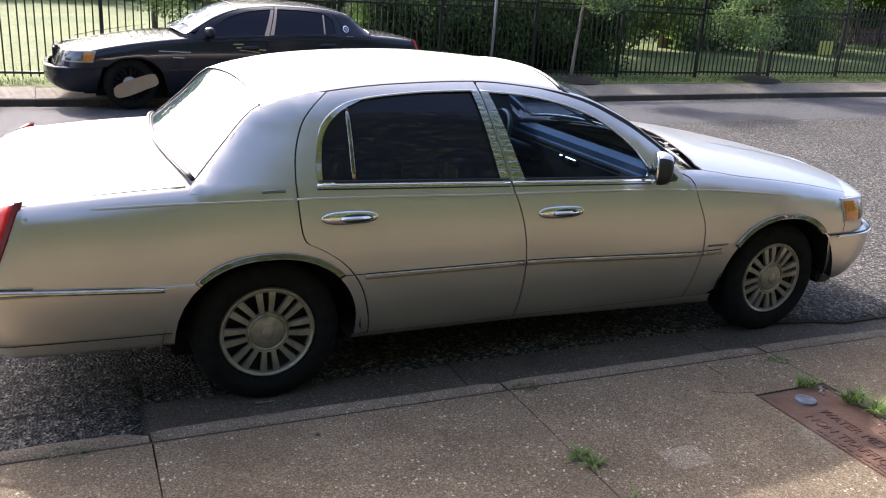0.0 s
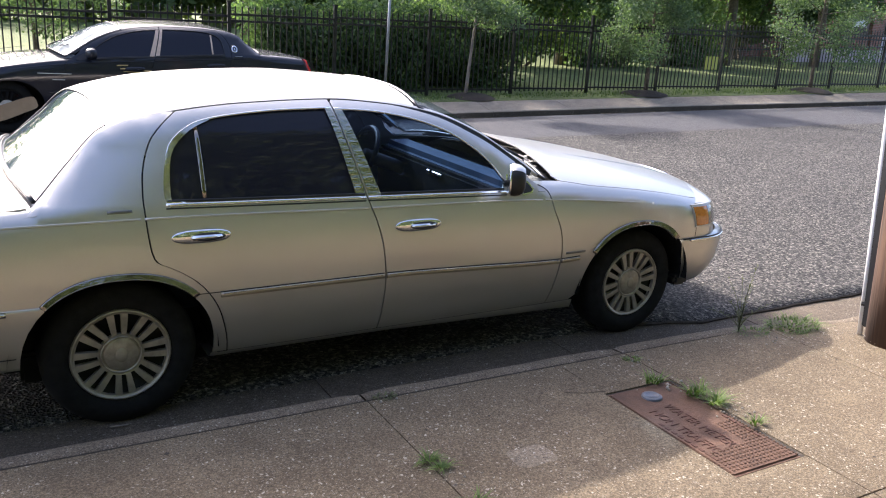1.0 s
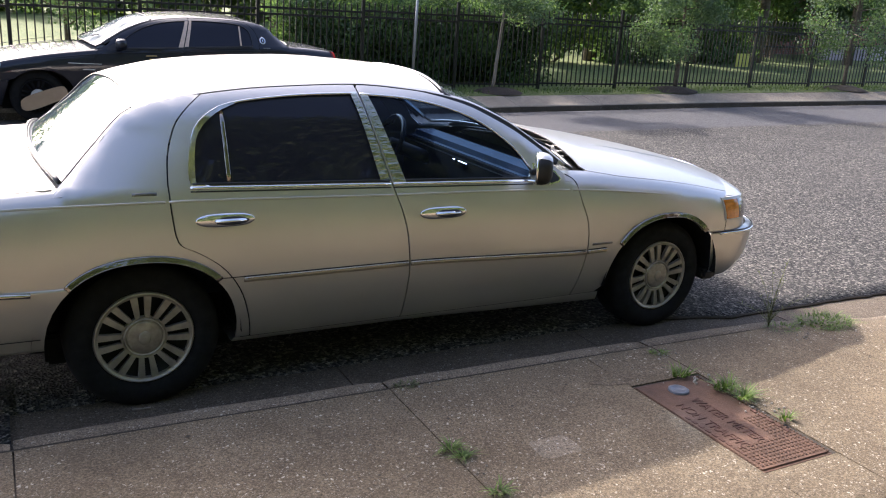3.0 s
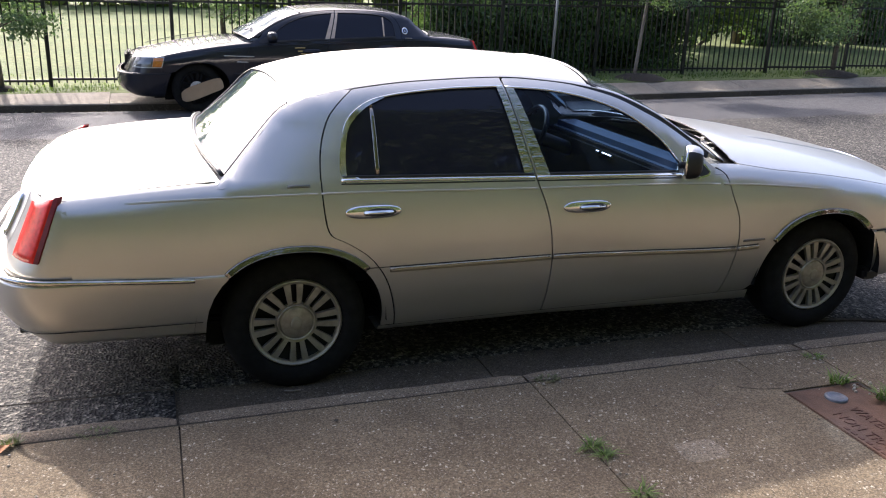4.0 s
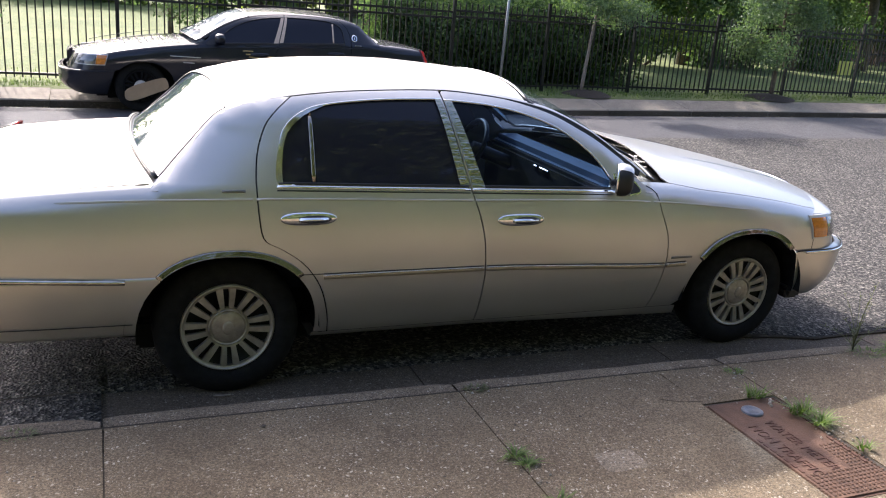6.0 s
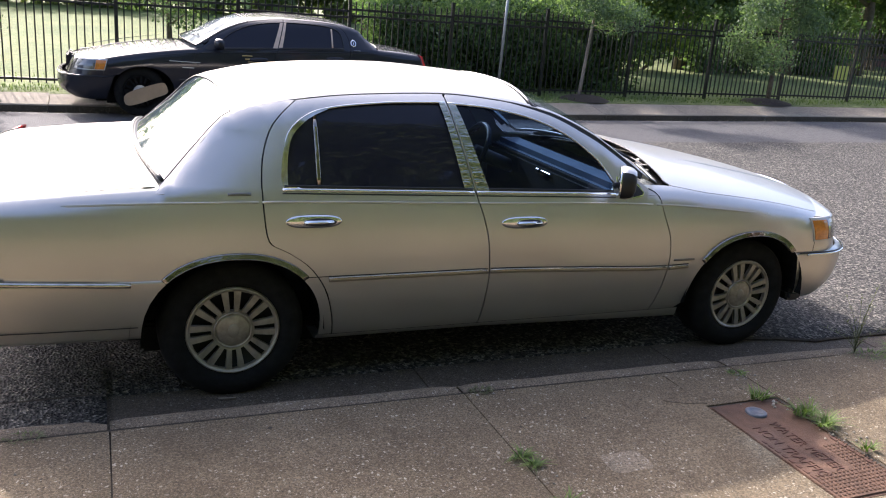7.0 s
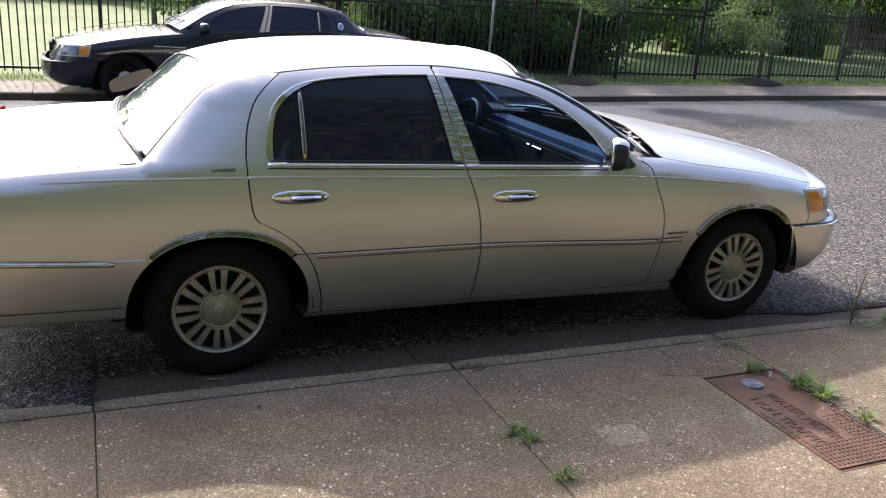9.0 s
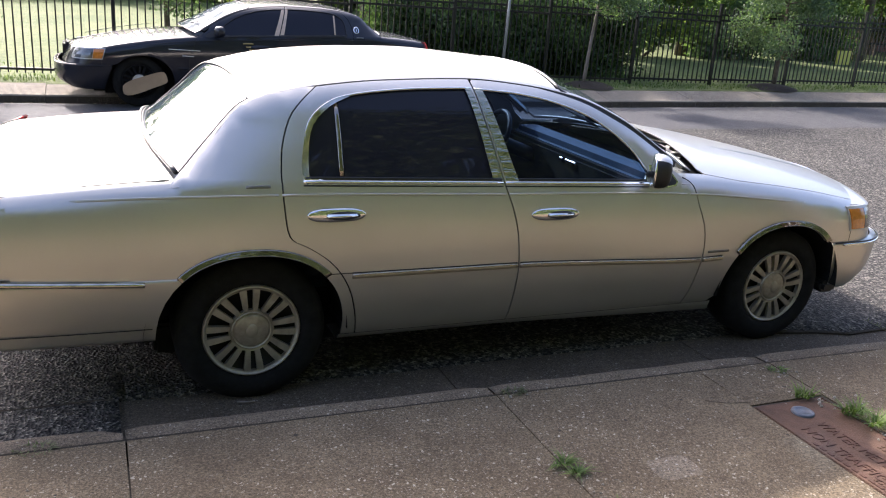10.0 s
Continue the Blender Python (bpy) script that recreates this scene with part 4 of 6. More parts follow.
            V += [(wx - 0.46, s * 0.60, 0.20), (wx + 0.42, s * 0.60, 0.20)]
            F.append(tuple(range(c0, c0 + 25)) + (c0 + 25, c0 + 26))
            mk("wheel_well", V, F, WELL_AND_SHADE, car)
        # badge bars
        ribbon("script_badge", [(-0.035 + 0.1 * t, 1.003) for t in np.linspace(0, 1, 4)], S, GREYBADGE, car, 0.012, 0.004, "small grey script badge")
        if pillar is None:
            ribbon("script_badge", [(2.392 + 0.140 * t, 0.606) for t in np.linspace(0, 1, 4)], S, GREYBADGE, car, 0.012, 0.004, "small grey script badge")
    # roof, glass fore and aft
    roof = [(0.004 + 0.030 * (1 - q * q), q) for q in np.linspace(-1, 1, 21)] + [(x, 1) for x in np.linspace(0.08, 1.50, 22)] + [(1.58 - 0.06 * q * q, q) for q in np.linspace(1, -1, 21)] + [(x, -1) for x in np.linspace(1.50, 0.08, 22)]
    panel("roof", roof, cabin_top, paint, car, step=0.06, ease=soften_top("rail", 0.86))
    for s in (-1, 1):
        o = [(x, s * 1.0) for x in np.linspace(0.003, -0.330, 10)] + [(x, s * 0.962) for x in np.linspace(-0.330, 0.003, 10)]
        panel("rear_window_pillar", o if s < 0 else o[::-1], cabin_top, paint, car, step=0.05, deep=0.008, ease=soften_top("rail", 0.86))
    pane = [(0.008 + 0.030 * (1 - q * q), q) for q in np.linspace(-0.960, 0.960, 17)] + [(x, 0.960) for x in np.linspace(0.012, -0.277, 14)] + [(-0.285 - 0.090 * (1 - q * q), q) for q in np.linspace(0.960, -0.960, 19)] + [(x, -0.960) for x in np.linspace(-0.277, 0.012, 14)]
    back = panel("rear_window", pane, lambda x, q: cabin_top(x, q) + Vector((0.003, 0, -0.004)), REARGLASS, car, "pale reflecting rear glass", step=0.08, deep=0)
    V, F = tube([cabin_top(x, q) + Vector((0, 0, -0.002)) for x, q in pane[17:]], 0.0055, 6)
    mk("rear_window_trim", V, F, TRIM, back, True)
    V, F = tube([cabin_top(0.003 + 0.030 * (1 - q * q), q) + Vector((0, 0, -0.001)) for q in np.linspace(-0.965, 0.965, 33)], 0.0042, 6)
    mk("rear_window_trim", V, F, TRIM, back, True)
    V, F = tube([cabin_top(-0.288 - 0.090 * (1 - q * q), q) + Vector((-0.008, 0, 0.002)) for q in np.linspace(0.955, -0.955, 25)], 0.0105, 8)
    mk("rear_window_seal", V, F, TRIM, back, True, "black rubber seal")
    screen = [(1.60 - 0.06 * q * q, q) for q in np.linspace(-0.97, 0.97, 17)] + [(2.26 + 0.13 * (1 - q * q), q) for q in np.linspace(0.96, -0.96, 19)]
    ws = panel("windscreen", screen, lambda x, q: cabin_top(x, q) + Vector((-0.002, 0, -0.005)), SCREEN if pillar is None else PALESCREEN, car, "windscreen pane", step=0.08, deep=0)
    V, F = tube([cabin_top(x, q) for x, q in screen], 0.010, 6, True)
    mk("windscreen_trim", V, F, TRIM, ws, True)
    for s in (-1, 1):
        o = [(x, s * 1.0) for x in np.linspace(1.505, 2.215, 16)] + [(x, s * 0.955) for x in np.linspace(2.205, 1.53, 14)]
        panel("windscreen_pillar", o if s > 0 else o[::-1], cabin_top, paint, car, step=0.08, deep=0.02, ease=soften_top("rail", 0.90))
        o = [(x, RAIL(x) + 0.0005) for x in np.linspace(1.06, 2.18, 30)] + [(2.16, 1.050)] + [(x, RAIL(x) - 0.014 - 0.022 * min(1, max(0, (x - 1.40) / 0.4))) for x in np.linspace(2.12, 1.06, 30)]
        panel("pillar_edge", o, side_surface(s, -0.004), TRIM, car, deep=0.01)
    # boot lid
    lid = [(-1.115 - 0.022 * (1 - q * q), q) for q in np.linspace(-0.925, 0.925, 15)] + [(x, 0.925) for x in np.linspace(-1.08, -0.36, 12)] + [(-0.318 - 0.094 * (1 - q * q), q) for q in np.linspace(0.925, -0.925, 17)] + [(x, -0.925) for x in np.linspace(-0.36, -1.08, 12)]
    panel("boot_lid", lid, deck_top, paint, car, step=0.06, ease=soften_top("deck", 0.90))
    for s in (-1, 1):
        o = [(x, s * 0.935) for x in np.linspace(-1.115, -0.40, 12)] + [(-0.30, s * 0.97), (-0.30, s * 1.0)] + [(x, s * 1.0) for x in np.linspace(-0.36, -1.115, 18)]
        panel("rear_shoulder", o if s > 0 else o[::-1], deck_top, paint, car, step=0.05, ease=soften_top("deck", 0.90))
    sc = [(-0.30 - 0.095 * (1 - q * q) - 0.055, q) for q in np.linspace(-0.995, 0.995, 15)] + [(-0.275 - 0.095 * (1 - q * q) + 0.02, q) for q in np.linspace(0.995, -0.995, 15)]
    panel("rear_scuttle", sc, lambda x, q: deck_top(x, q) + Vector((0, 0, -0.006)), paint, car, deep=0)
    # bonnet and scuttle
    edge_x = pchip((0, 0.4, 0.6, 0.71, 0.8, 0.85, 0.88, 0.893), (2.435, 2.42, 2.402, 2.394, 2.388, 2.378, 2.382, 2.400))
    rear_edge = lambda q: edge_x(abs(q))
    side_q = pchip((2.1, 2.38, 2.46, 2.65, 3.6), (0.893, 0.894, 0.906, 0.930, 0.930))
    bon = [(rear_edge(q), q) for q in np.linspace(-0.893, 0.893, 41)] + [(x, side_q(x)) for x in np.linspace(2.42, 3.45, 30)] + [(3.50 + 0.30 * (1 - abs(q) ** 2.5), q) for q in np.linspace(0.92, -0.92, 25)] + [(x, -side_q(x)) for x in np.linspace(3.45, 2.42, 30)]
    bonnet = panel("bonnet", bon, hood_top, paint, car, step=0.06, deep=0.006, ease=soften_top("hood", 0.90))
    for s in (-1, 1):
        o = [(x, s * (side_q(x) + 0.006)) for x in np.linspace(2.20, 3.525, 50)] + [(x, s * 1.0) for x in np.linspace(3.44, 2.19, 24)]
        panel("wing_top", o if s < 0 else o[::-1], hood_top, paint, car, step=0.05, ease=soften_top("hood", 0.90))
    for s in (-1, 1):
        ribbon("bonnet_ridge", [(x, s * (0.36 + 0.05 * (x - 2.5))) for x in np.linspace(2.66, 3.62, 30)], hood_top, paint, bonnet, 0.026, 0.0035, fade=0.3)
    cowl = [(2.17 + 0.16 * (1 - q * q), q) for q in np.linspace(-0.93, 0.93, 17)] + [(2.45 + 0.02 * (1 - q * q), q) for q in np.linspace(0.93, -0.93, 17)]
    sct = panel("scuttle", cowl, lambda x, q: hood_top(x, q * 0.995) + Vector((0, 0, -0.055)), BLACK, car, "black wiper scuttle", deep=0)
    if pillar is None:
        rng = np.random.default_rng(4)
        V, F = [], []
        for _ in range(110):
            q = rng.uniform(-0.86, -0.52)
            x = 2.345 - 0.10 * (abs(q) - 0.62) / 0.3 + rng.normal(0, 0.014)
            p = hood_top(x, q) + Vector((0, 0, -0.046 + rng.uniform(0, 0.034)))
            a = rng.normal(0.9, 0.5)
            l, w = rng.uniform(0.015, 0.055), rng.uniform(0.002, 0.006)
            d, n = Vector((math.cos(a) * -0.5, math.sin(a), rng.normal(0, 0.2))) * l, Vector((math.sin(a), math.cos(a) * 0.5, 0.3)) * w
            k = len(V)
            V += [p - d - n, p - d + n, p + d + n, p + d - n]
            F.append((k, k + 1, k + 2, k + 3))
        mk("leaf_litter", V, F, WHITELITTER, sct, False, "pale dry litter caught in the scuttle")
    for s, y0 in ((-1, -0.55), (1, 0.15)):
        P = [(2.34, y0, 1.075), (2.28, y0 + 0.1, 1.115), (2.22, y0 + 0.32, 1.165), (2.21, y0 + 0.55, 1.175)]
        V, F = tube(P, 0.008, 6)
        mk("wiper", V, F, TRIM, sct, True)
    # bumpers, nose and tail
    rb, rows = wrap("rear_bumper", [0.345, 0.36, 0.40, 0.46, 0.52, 0.575, 0.615, 0.628], -0.95, pchip((0.34, 0.40, 0.46, 0.56, 0.63), (-1.15, -1.27, -1.325, -1.345, -1.335)), lambda z: arch_x(RA, z, False) - 0.001, 3.0, paint, car, out=0.004, shelf=0.72)
    tail_rows = [0.650, 0.67, 0.70, 0.76, 0.82, 0.88, 0.93, 0.957]
    wrap("tail_panel", tail_rows, -0.95, TAIL_END, lambda z: -0.93, TAIL_N, paint, car, lip=0.03)
    # raised boot panel round the plate, with a bright edge
    def tail_x(y, z):
        n = TAIL_N(z)
        return -0.95 + (TAIL_END(z) + 0.95) * (1 - (abs(y) / lat(-0.95, z)) ** n) ** (1 / n)
    V, F = [], []
    ny, nz = 25, 9
    for j in range(nz):
        z = 0.735 + 0.222 * j / (nz - 1)
        half = 0.655 - 0.03 * j / (nz - 1)
        for i in range(ny):
            u = -1 + 2 * i / (ny - 1)
            proud = 0.016 * min(1, (1 - abs(u)) / 0.06) * min(1, min(j, nz - 1 - j) / 1.0)
            V.append((tail_x(half * u, z) - 0.002 - proud, half * u, z))
    F = [(j * ny + i, j * ny + i + 1, (j + 1) * ny + i + 1, (j + 1) * ny + i) for j in range(nz - 1) for i in range(ny - 1)]
    garnish = mk("boot_panel", V, F, paint, car, True, "raised panel on the boot lid")
    fix_normals(garnish)
    edge = [V[j * ny + 1] for j in range(1, nz - 1)] + [V[(nz - 2) * ny + i] for i in range(2, ny - 1)] + [V[j * ny + ny - 2] for j in range(nz - 3, 0, -1)] + [V[ny + i] for i in range(ny - 3, 1, -1)]
    VV, FF = tube([(x - 0.004, y, z) for x, y, z in edge], 0.008, 8, True)
    mk("boot_panel_edge", VV, FF, CHROME if pillar is None else paint, garnish, True, "bright edging" if pillar is None else "")
    fb, _ = wrap("front_bumper", [0.285, 0.31, 0.36, 0.42, 0.50, 0.55, 0.585, 0.596], 3.45, pchip((0.28, 0.34, 0.42, 0.52, 0.60), (3.86, 3.965, 4.025, 4.032, 4.008)), lambda z: 3.315 + 0.32 * (0.606 - z), 2.6, paint, car, out=0.004)
    wrap("nose_panel", [0.602, 0.64, 0.70, 0.76, 0.80], 3.40, NOSE_END, lambda z: 3.392, 2.6, paint, car, lip=0.0)
    # nose header between bonnet and lamps
    V, F = [], []
    rows, cols = 6, 41
    plan = cap_path(3.40, NOSE_END(0.80), lat(3.40, 0.80) + 0.002, 2.6, 60)
    for j in range(cols):
        q = -1 + 2 * j / (cols - 1)
        A = hood_top(3.445 + 0.355 * (1 - abs(q) ** 2.6), q * 0.995) + Vector((0, 0, -0.004))
        bx = max(3.40, max((x for x, y in plan if y >= abs(A.y) * 0.985), default=3.40))
        B = Vector((max(bx, A.x + 0.012), A.y * 1.0, 0.806))
        for i in range(rows):
            t = i / (rows - 1)
            V.append(Vector((A.x + (B.x - A.x) * math.sin(t * math.pi / 2), A.y + (B.y - A.y) * t, A.z + (B.z - A.z) * (1 - math.cos(t * math.pi / 2)))))
        if j:
            F += [(rows * (j - 1) + i, rows * j + i, rows * j + i + 1, rows * (j - 1) + i + 1) for i in range(rows - 1)]
    fix_normals(mk("nose_header", V, F, paint, car, True))
    grille = part("grille", box_bm(3.80, 3.90, -0.30, 0.30, 0.62, 0.83, 0.03), CHROME if pillar is None else paint, car, "chrome grille" if pillar is None else "")
    for i in range(15):
        part("grille_bar", box_bm(3.895, 3.906, -0.26 + 0.036 * i, -0.245 + 0.036 * i, 0.645, 0.805, 0.002, 1), BLACK, grille)
    P = [(3.825 + 0.03 * math.sin(math.pi * i / 20), -0.36 + 0.036 * i, 0.812 + 0.040 * math.sin(math.pi * i / 20) ** 0.5) for i in range(21)]
    if pillar is None:
        V, F = tube(P, 0.012, 8)
        mk("grille_surround", V, F, CHROME, grille, True, "chrome grille surround")
    # strips on the bumpers
    def bumper_strip(levels, x_s, ends, side_from, ne, own, w, mat):
        pts = []
        zc = levels
        xf = side_from
        row = [xf + (x_s - xf) * i / 10 for i in range(10)]
        plan = cap_path(x_s, ends, lat(x_s, zc(x_s)) + 0.008, ne)
        right = [Vector((x, -(lat(x, zc(x)) + 0.008), zc(x))) for x in row] + [Vector((x, -y, zc(x))) for x, y in plan]
        left = [Vector((p.x, -p.y, p.z)) for p in right[:-1]][::-1]
        V, F = tube(right + left, w, 6)
        mk("bumper_strip", V, F, mat, own, True, "thin bright bumper strip")
    sm = BRIGHTTRIM if pillar is None else TRIM
    bumper_strip(lambda x: 0.612 + 0.05 * (-0.41 - x), -0.95, -1.345, -0.445, 3.0, rb, 0.0125, sm)
    bumper_strip(lambda x: 0.588, 3.45, 4.028, 3.40, 2.6, fb, 0.0085, CHROME if pillar is None else paint)
    bumper_strip(lambda x: 0.600, 3.45, 4.022, 3.33, 2.6, fb, 0.0040, TRIM)
    bumper_strip(lambda x: 0.405, -0.95, -1.29, -0.42, 3.0, rb, 0.0022, TRIM)
    V, F = tube([(-1.20, -0.62, 0.325), (-0.95, -0.62, 0.325)], 0.024, 10)
    mk("exhaust_pipe", V, F, BLACK, car)
    part("front_valance", box_bm(3.36, 3.48, -0.90, -0.62, 0.27, 0.34, 0.02), BLACK, car, "hanging black splash guard")
    # underbody, dark boxes that block light inside the shell, and cabin
    part("underbody", box_bm(-1.15, 3.6, -0.58, 0.58, 0.22, 0.42, 0.05), WELL_AND_SHADE, car)
    # unseen low boxes, added to keep light from under the car
    for y in (-0.60, 0.60):
        part("chassis_rail", box_bm(-0.40, 3.25, y - 0.05, y + 0.05, 0.155, 0.30, 0.015), WELL_AND_SHADE, car)
    part("silencer", box_bm(0.75, 1.45, -0.45, 0.10, 0.150, 0.26, 0.05), WELL_AND_SHADE, car)
    part("fuel_tank", box_bm(-0.95, -0.45, -0.50, 0.50, 0.17, 0.40, 0.05), WELL_AND_SHADE, car)
    part("cabin_floor", box_bm(0.42, 2.50, -0.88, 0.88, 0.26, 0.34, 0.02), BLACK, car)
    part("bulkhead", box_bm(2.22, 2.52, -0.86, 0.86, 0.30, 0.94, 0.02), BLACK, car)
    part("parcel_shelf", box_bm(-0.36, 0.16, -0.80, 0.80, 0.62, 0.99, 0.03), CLOTH, car)
    part("engine_bay", box_bm(2.52, 3.45, -0.56, 0.56, 0.35, 0.80, 0.03), BLACK, car)
    part("boot_well", box_bm(-1.12, -0.35, -0.56, 0.56, 0.38, 0.90, 0.03), BLACK, car)
    for y in (-0.40, 0.40):
        part("front_seat_back", box_bm(1.00, 1.18, y - 0.28, y + 0.28, 0.52, 1.08, 0.06, 3), CLOTH, car, "", True)
        part("front_seat", box_bm(1.12, 1.62, y - 0.28, y + 0.28, 0.42, 0.60, 0.06, 3), CLOTH, car, "", True)
        part("head_restraint", box_bm(1.03, 1.13, y - 0.13, y + 0.13, 1.10, 1.28, 0.04, 3), CLOTH, car, "", True)
    part("rear_bench", box_bm(0.18, 0.62, -0.68, 0.68, 0.42, 0.62, 0.06, 3), CLOTH, car, "", True)
    part("rear_bench_back", box_bm(0.10, 0.26, -0.66, 0.66, 0.60, 1.05, 0.05, 3), CLOTH, car, "", True)
    dash = part("dashboard", box_bm(2.06, 2.27, -0.78, 0.78, 0.84, 0.985, 0.035, 2), DASH, car, "blue dashboard", False)
    # black box over the dashboard's rear face, painted shade for an unlit side
    part("dash_panel", box_bm(2.015, 2.20, -0.77, 0.77, 0.56, 0.945, 0.02, 2), WELL_AND_SHADE, dash, "dark panel that puts shade on the dashboard's rear face")
    for y0, y1 in ((-0.17, -0.05), (-0.02, 0.02)):
        part("dash_vent", box_bm(2.004, 2.02, y0, y1, 0.895, 0.918, 0.004, 1), CHROME, dash, "bright dashboard vent")
    V, F = tube([(1.72 + 0.09 * math.sin(a) * 0.9, 0.40 + 0.185 * math.cos(a), 0.95 + 0.175 * math.sin(a)) for a in np.linspace(0, math.tau, 28)[:-1]], 0.016, 8, True)
    wheel = mk("steering_wheel", V, F, BLACK, car, True)
    V, F = tube([(2.10, 0.40, 0.82), (1.74, 0.40, 0.95)], 0.045, 10)
    mk("steering_column", V, F, BLACK, wheel, True)
    V, F = tube([(1.88, -0.14, 1.30), (1.86, 0.14, 1.30)], 0.035, 10)
    mk("inside_mirror", V, F, BLACK, car, True)
    return car


def used(V, F):
    """Only the points that the faces use."""
    keep = sorted({i for f in F for i in f})
    place = {k: i for i, k in enumerate(keep)}
    return [V[k] for k in keep], [tuple(place[i] for i in f) for f in F]


def thicken(ob, d):
    """Give a lens its depth, towards the inside of the car."""
    bm = bmesh.new()
    bm.from_mesh(ob.data)
    bmesh.ops.recalc_face_normals(bm, faces=bm.faces[:])
    c = sum((v.co for v in bm.verts), Vector()) / len(bm.verts)
    inner = Vector((min(max(c.x, 0), WB), 0, c.z))
    ret = bmesh.ops.extrude_face_region(bm, geom=bm.faces[:])
    for v in [e for e in ret["geom"] if isinstance(e, bmesh.types.BMVert)]:
        v.co += (inner - v.co).normalized() * d
    bmesh.ops.recalc_face_normals(bm, faces=bm.faces[:])
    bm.to_mesh(ob.data)
    bm.free()
    ob.data.polygons.foreach_set("use_smooth", [False] * len(ob.data.polygons))


TAIL_END = pchip((0.64, 0.70, 0.80, 0.90, 0.985), (-1.285, -1.260, -1.206, -1.156, -1.119))
TAIL_N = pchip((0.64, 0.70, 0.80, 0.90, 0.99), (3.0, 2.9, 2.6, 2.35, 2.2))
NOSE_END = pchip((0.59, 0.66, 0.74, 0.82), (3.93, 3.90, 3.87, 3.82))
CAR_Y = 0.889

saloon("parked_car", SILVER, pose(0, CAR_Y, 0), "dusty silver saloon car with dark tinted windows, parked at the kerb")


# ---- street ----
KERB_OUT = lambda x: -0.411 - 0.0145 * x
KERB_IN = pchip((-16, -1.7, -0.36, 1.0, 3.0, 12.0), (-0.505, -0.512, -0.523, -0.538, -0.571, -0.77))
WALK_Z = 0.178
FARK = 9.22


DIP = pchip((-31, -5, -3.3, -2.1, -1.0, 3.5, 7.0, 9.5, 12.5, 18.0, 46), (0.02, 0.02, 0.02, 0.0, -0.012, -0.022, -0.058, -0.052, -0.044, -0.056, -0.056))


def far_foot(x):
    """Height of the road at the foot of the far kerb."""
    x = max(-30, min(45, x))
    return -0.094 + 0.0142 * (x + 2.1) + DIP(x)


CAMBER = pchip((-1, 0.0, 2.0, 4.5, 7.0, 8.2, 8.8, FARK), (0, 0, 0.03, 0.06, 0.075, 0.066, 0.036, -0.016))


def road_height(x, y):
    return CAMBER(max(y, -0.5)) + far_foot(x) * max(0, min(1, y / 9.2))


def lawn_height(x):
    return 0.085 + 0.0152 * (max(-30, min(45, x)) + 2.0)


# ground: one sheet to the horizon, under the road and pavements and behind the railings
xs = [-3000, -300, -60] + [float(v) for v in range(-40, 61, 4)] + [120, 300, 3000]
ys = [-3000, -300, -40, -12, -6.62, -6.4, -0.6, 0.0, 9.2, 9.9, 10.1, 11, 14, 20, 28, 40, 80, 300, 3000]
V = []
for y in ys:
    for x in xs:
        z = 0.13 if y <= -6.62 else (-0.25 if y < 9.9 else lawn_height(x) - (0.02 if y < 10.1 else 0))
        V.append((x, y, z if abs(y) < 100 else (0.13 if y < 0 else 0.3)))
w = len(xs)
F = [(j * w + i, j * w + i + 1, (j + 1) * w + i + 1, (j + 1) * w + i) for j in range(len(ys) - 1) for i in range(w - 1)]
tagged(mk("ground", V, F, TURF), "mown green lawn behind the railings", "ground", kind="structure")

# asphalt road, with a broken edge along the gutter
gx = sorted(set([-0.5615, -0.5605, -80, -60, -40, -25, -15] + [round(-10 + 0.12 * i, 3) for i in range(170)] + [round(11 + 0.8 * i, 2) for i in range(40)] + [50, 60, 80]))


def road_edge(x):
    e = 0.06 * (noise.noise((x * 2.1, 3.3, 0)) + 0.5 * noise.noise((x * 7, 1.3, 0)))
    if x < -0.561:
        return KERB_OUT(x) + 0.004
    if x < 3.0:
        return 0.10 + 0.25 * e
    return 0.10 - 0.17 * min(1, (x - 3.0) / 0.6) + 0.3 * e


gy = [0.0, 0.02, 0.05, 0.1, 0.2, 0.35, 0.5, 0.65, 0.76, 0.84, 0.9, 0.95, 0.98, 1.0]
V = []
for x in gx:
    e = road_edge(x)
    V.append((x, e, -0.05))
    for k in gy:
        y = e + (FARK - e) * k
        V.append((x, y, road_height(x, y) + 0.016 - (0.006 if k == 0 else 0)))
w = len(gy) + 1
F = [(i * w + j, (i + 1) * w + j, (i + 1) * w + j + 1, i * w + j + 1) for i in range(len(gx) - 1) for j in range(w - 1)]
road = mk("road", V, F, ASPHALT, None, True)
tagged(road, "worn grey asphalt street with fine cracks", "road", kind="structure")

# long crack in the asphalt beside the kerb
P = [(x, 0.10 + 0.02 * noise.noise((x * 5, 0, 0)) - 0.02 * x, road_height(x, 0.1) + 0.0135) for x in np.linspace(-4.5, -0.58, 60)]
V, F = tube(P, [0.006 + 0.004 * abs(noise.noise((i * 0.7, 5, 0))) for i in range(60)], 5)
mk("crack", V, F, CRACKFILL, road)

# ragged broken edge of the asphalt beyond the front wheel
P = [(x, road_edge(x) - 0.004 + 0.012 * noise.noise((x * 9, 2, 0)), 0.012) for x in np.linspace(3.06, 8.0, 130)]
V, F = tube(P, [0.010 + 0.008 * abs(noise.noise((i * 0.9, 8, 0))) for i in range(130)], 5)
mk("crack", V, F, CRACKFILL, road)

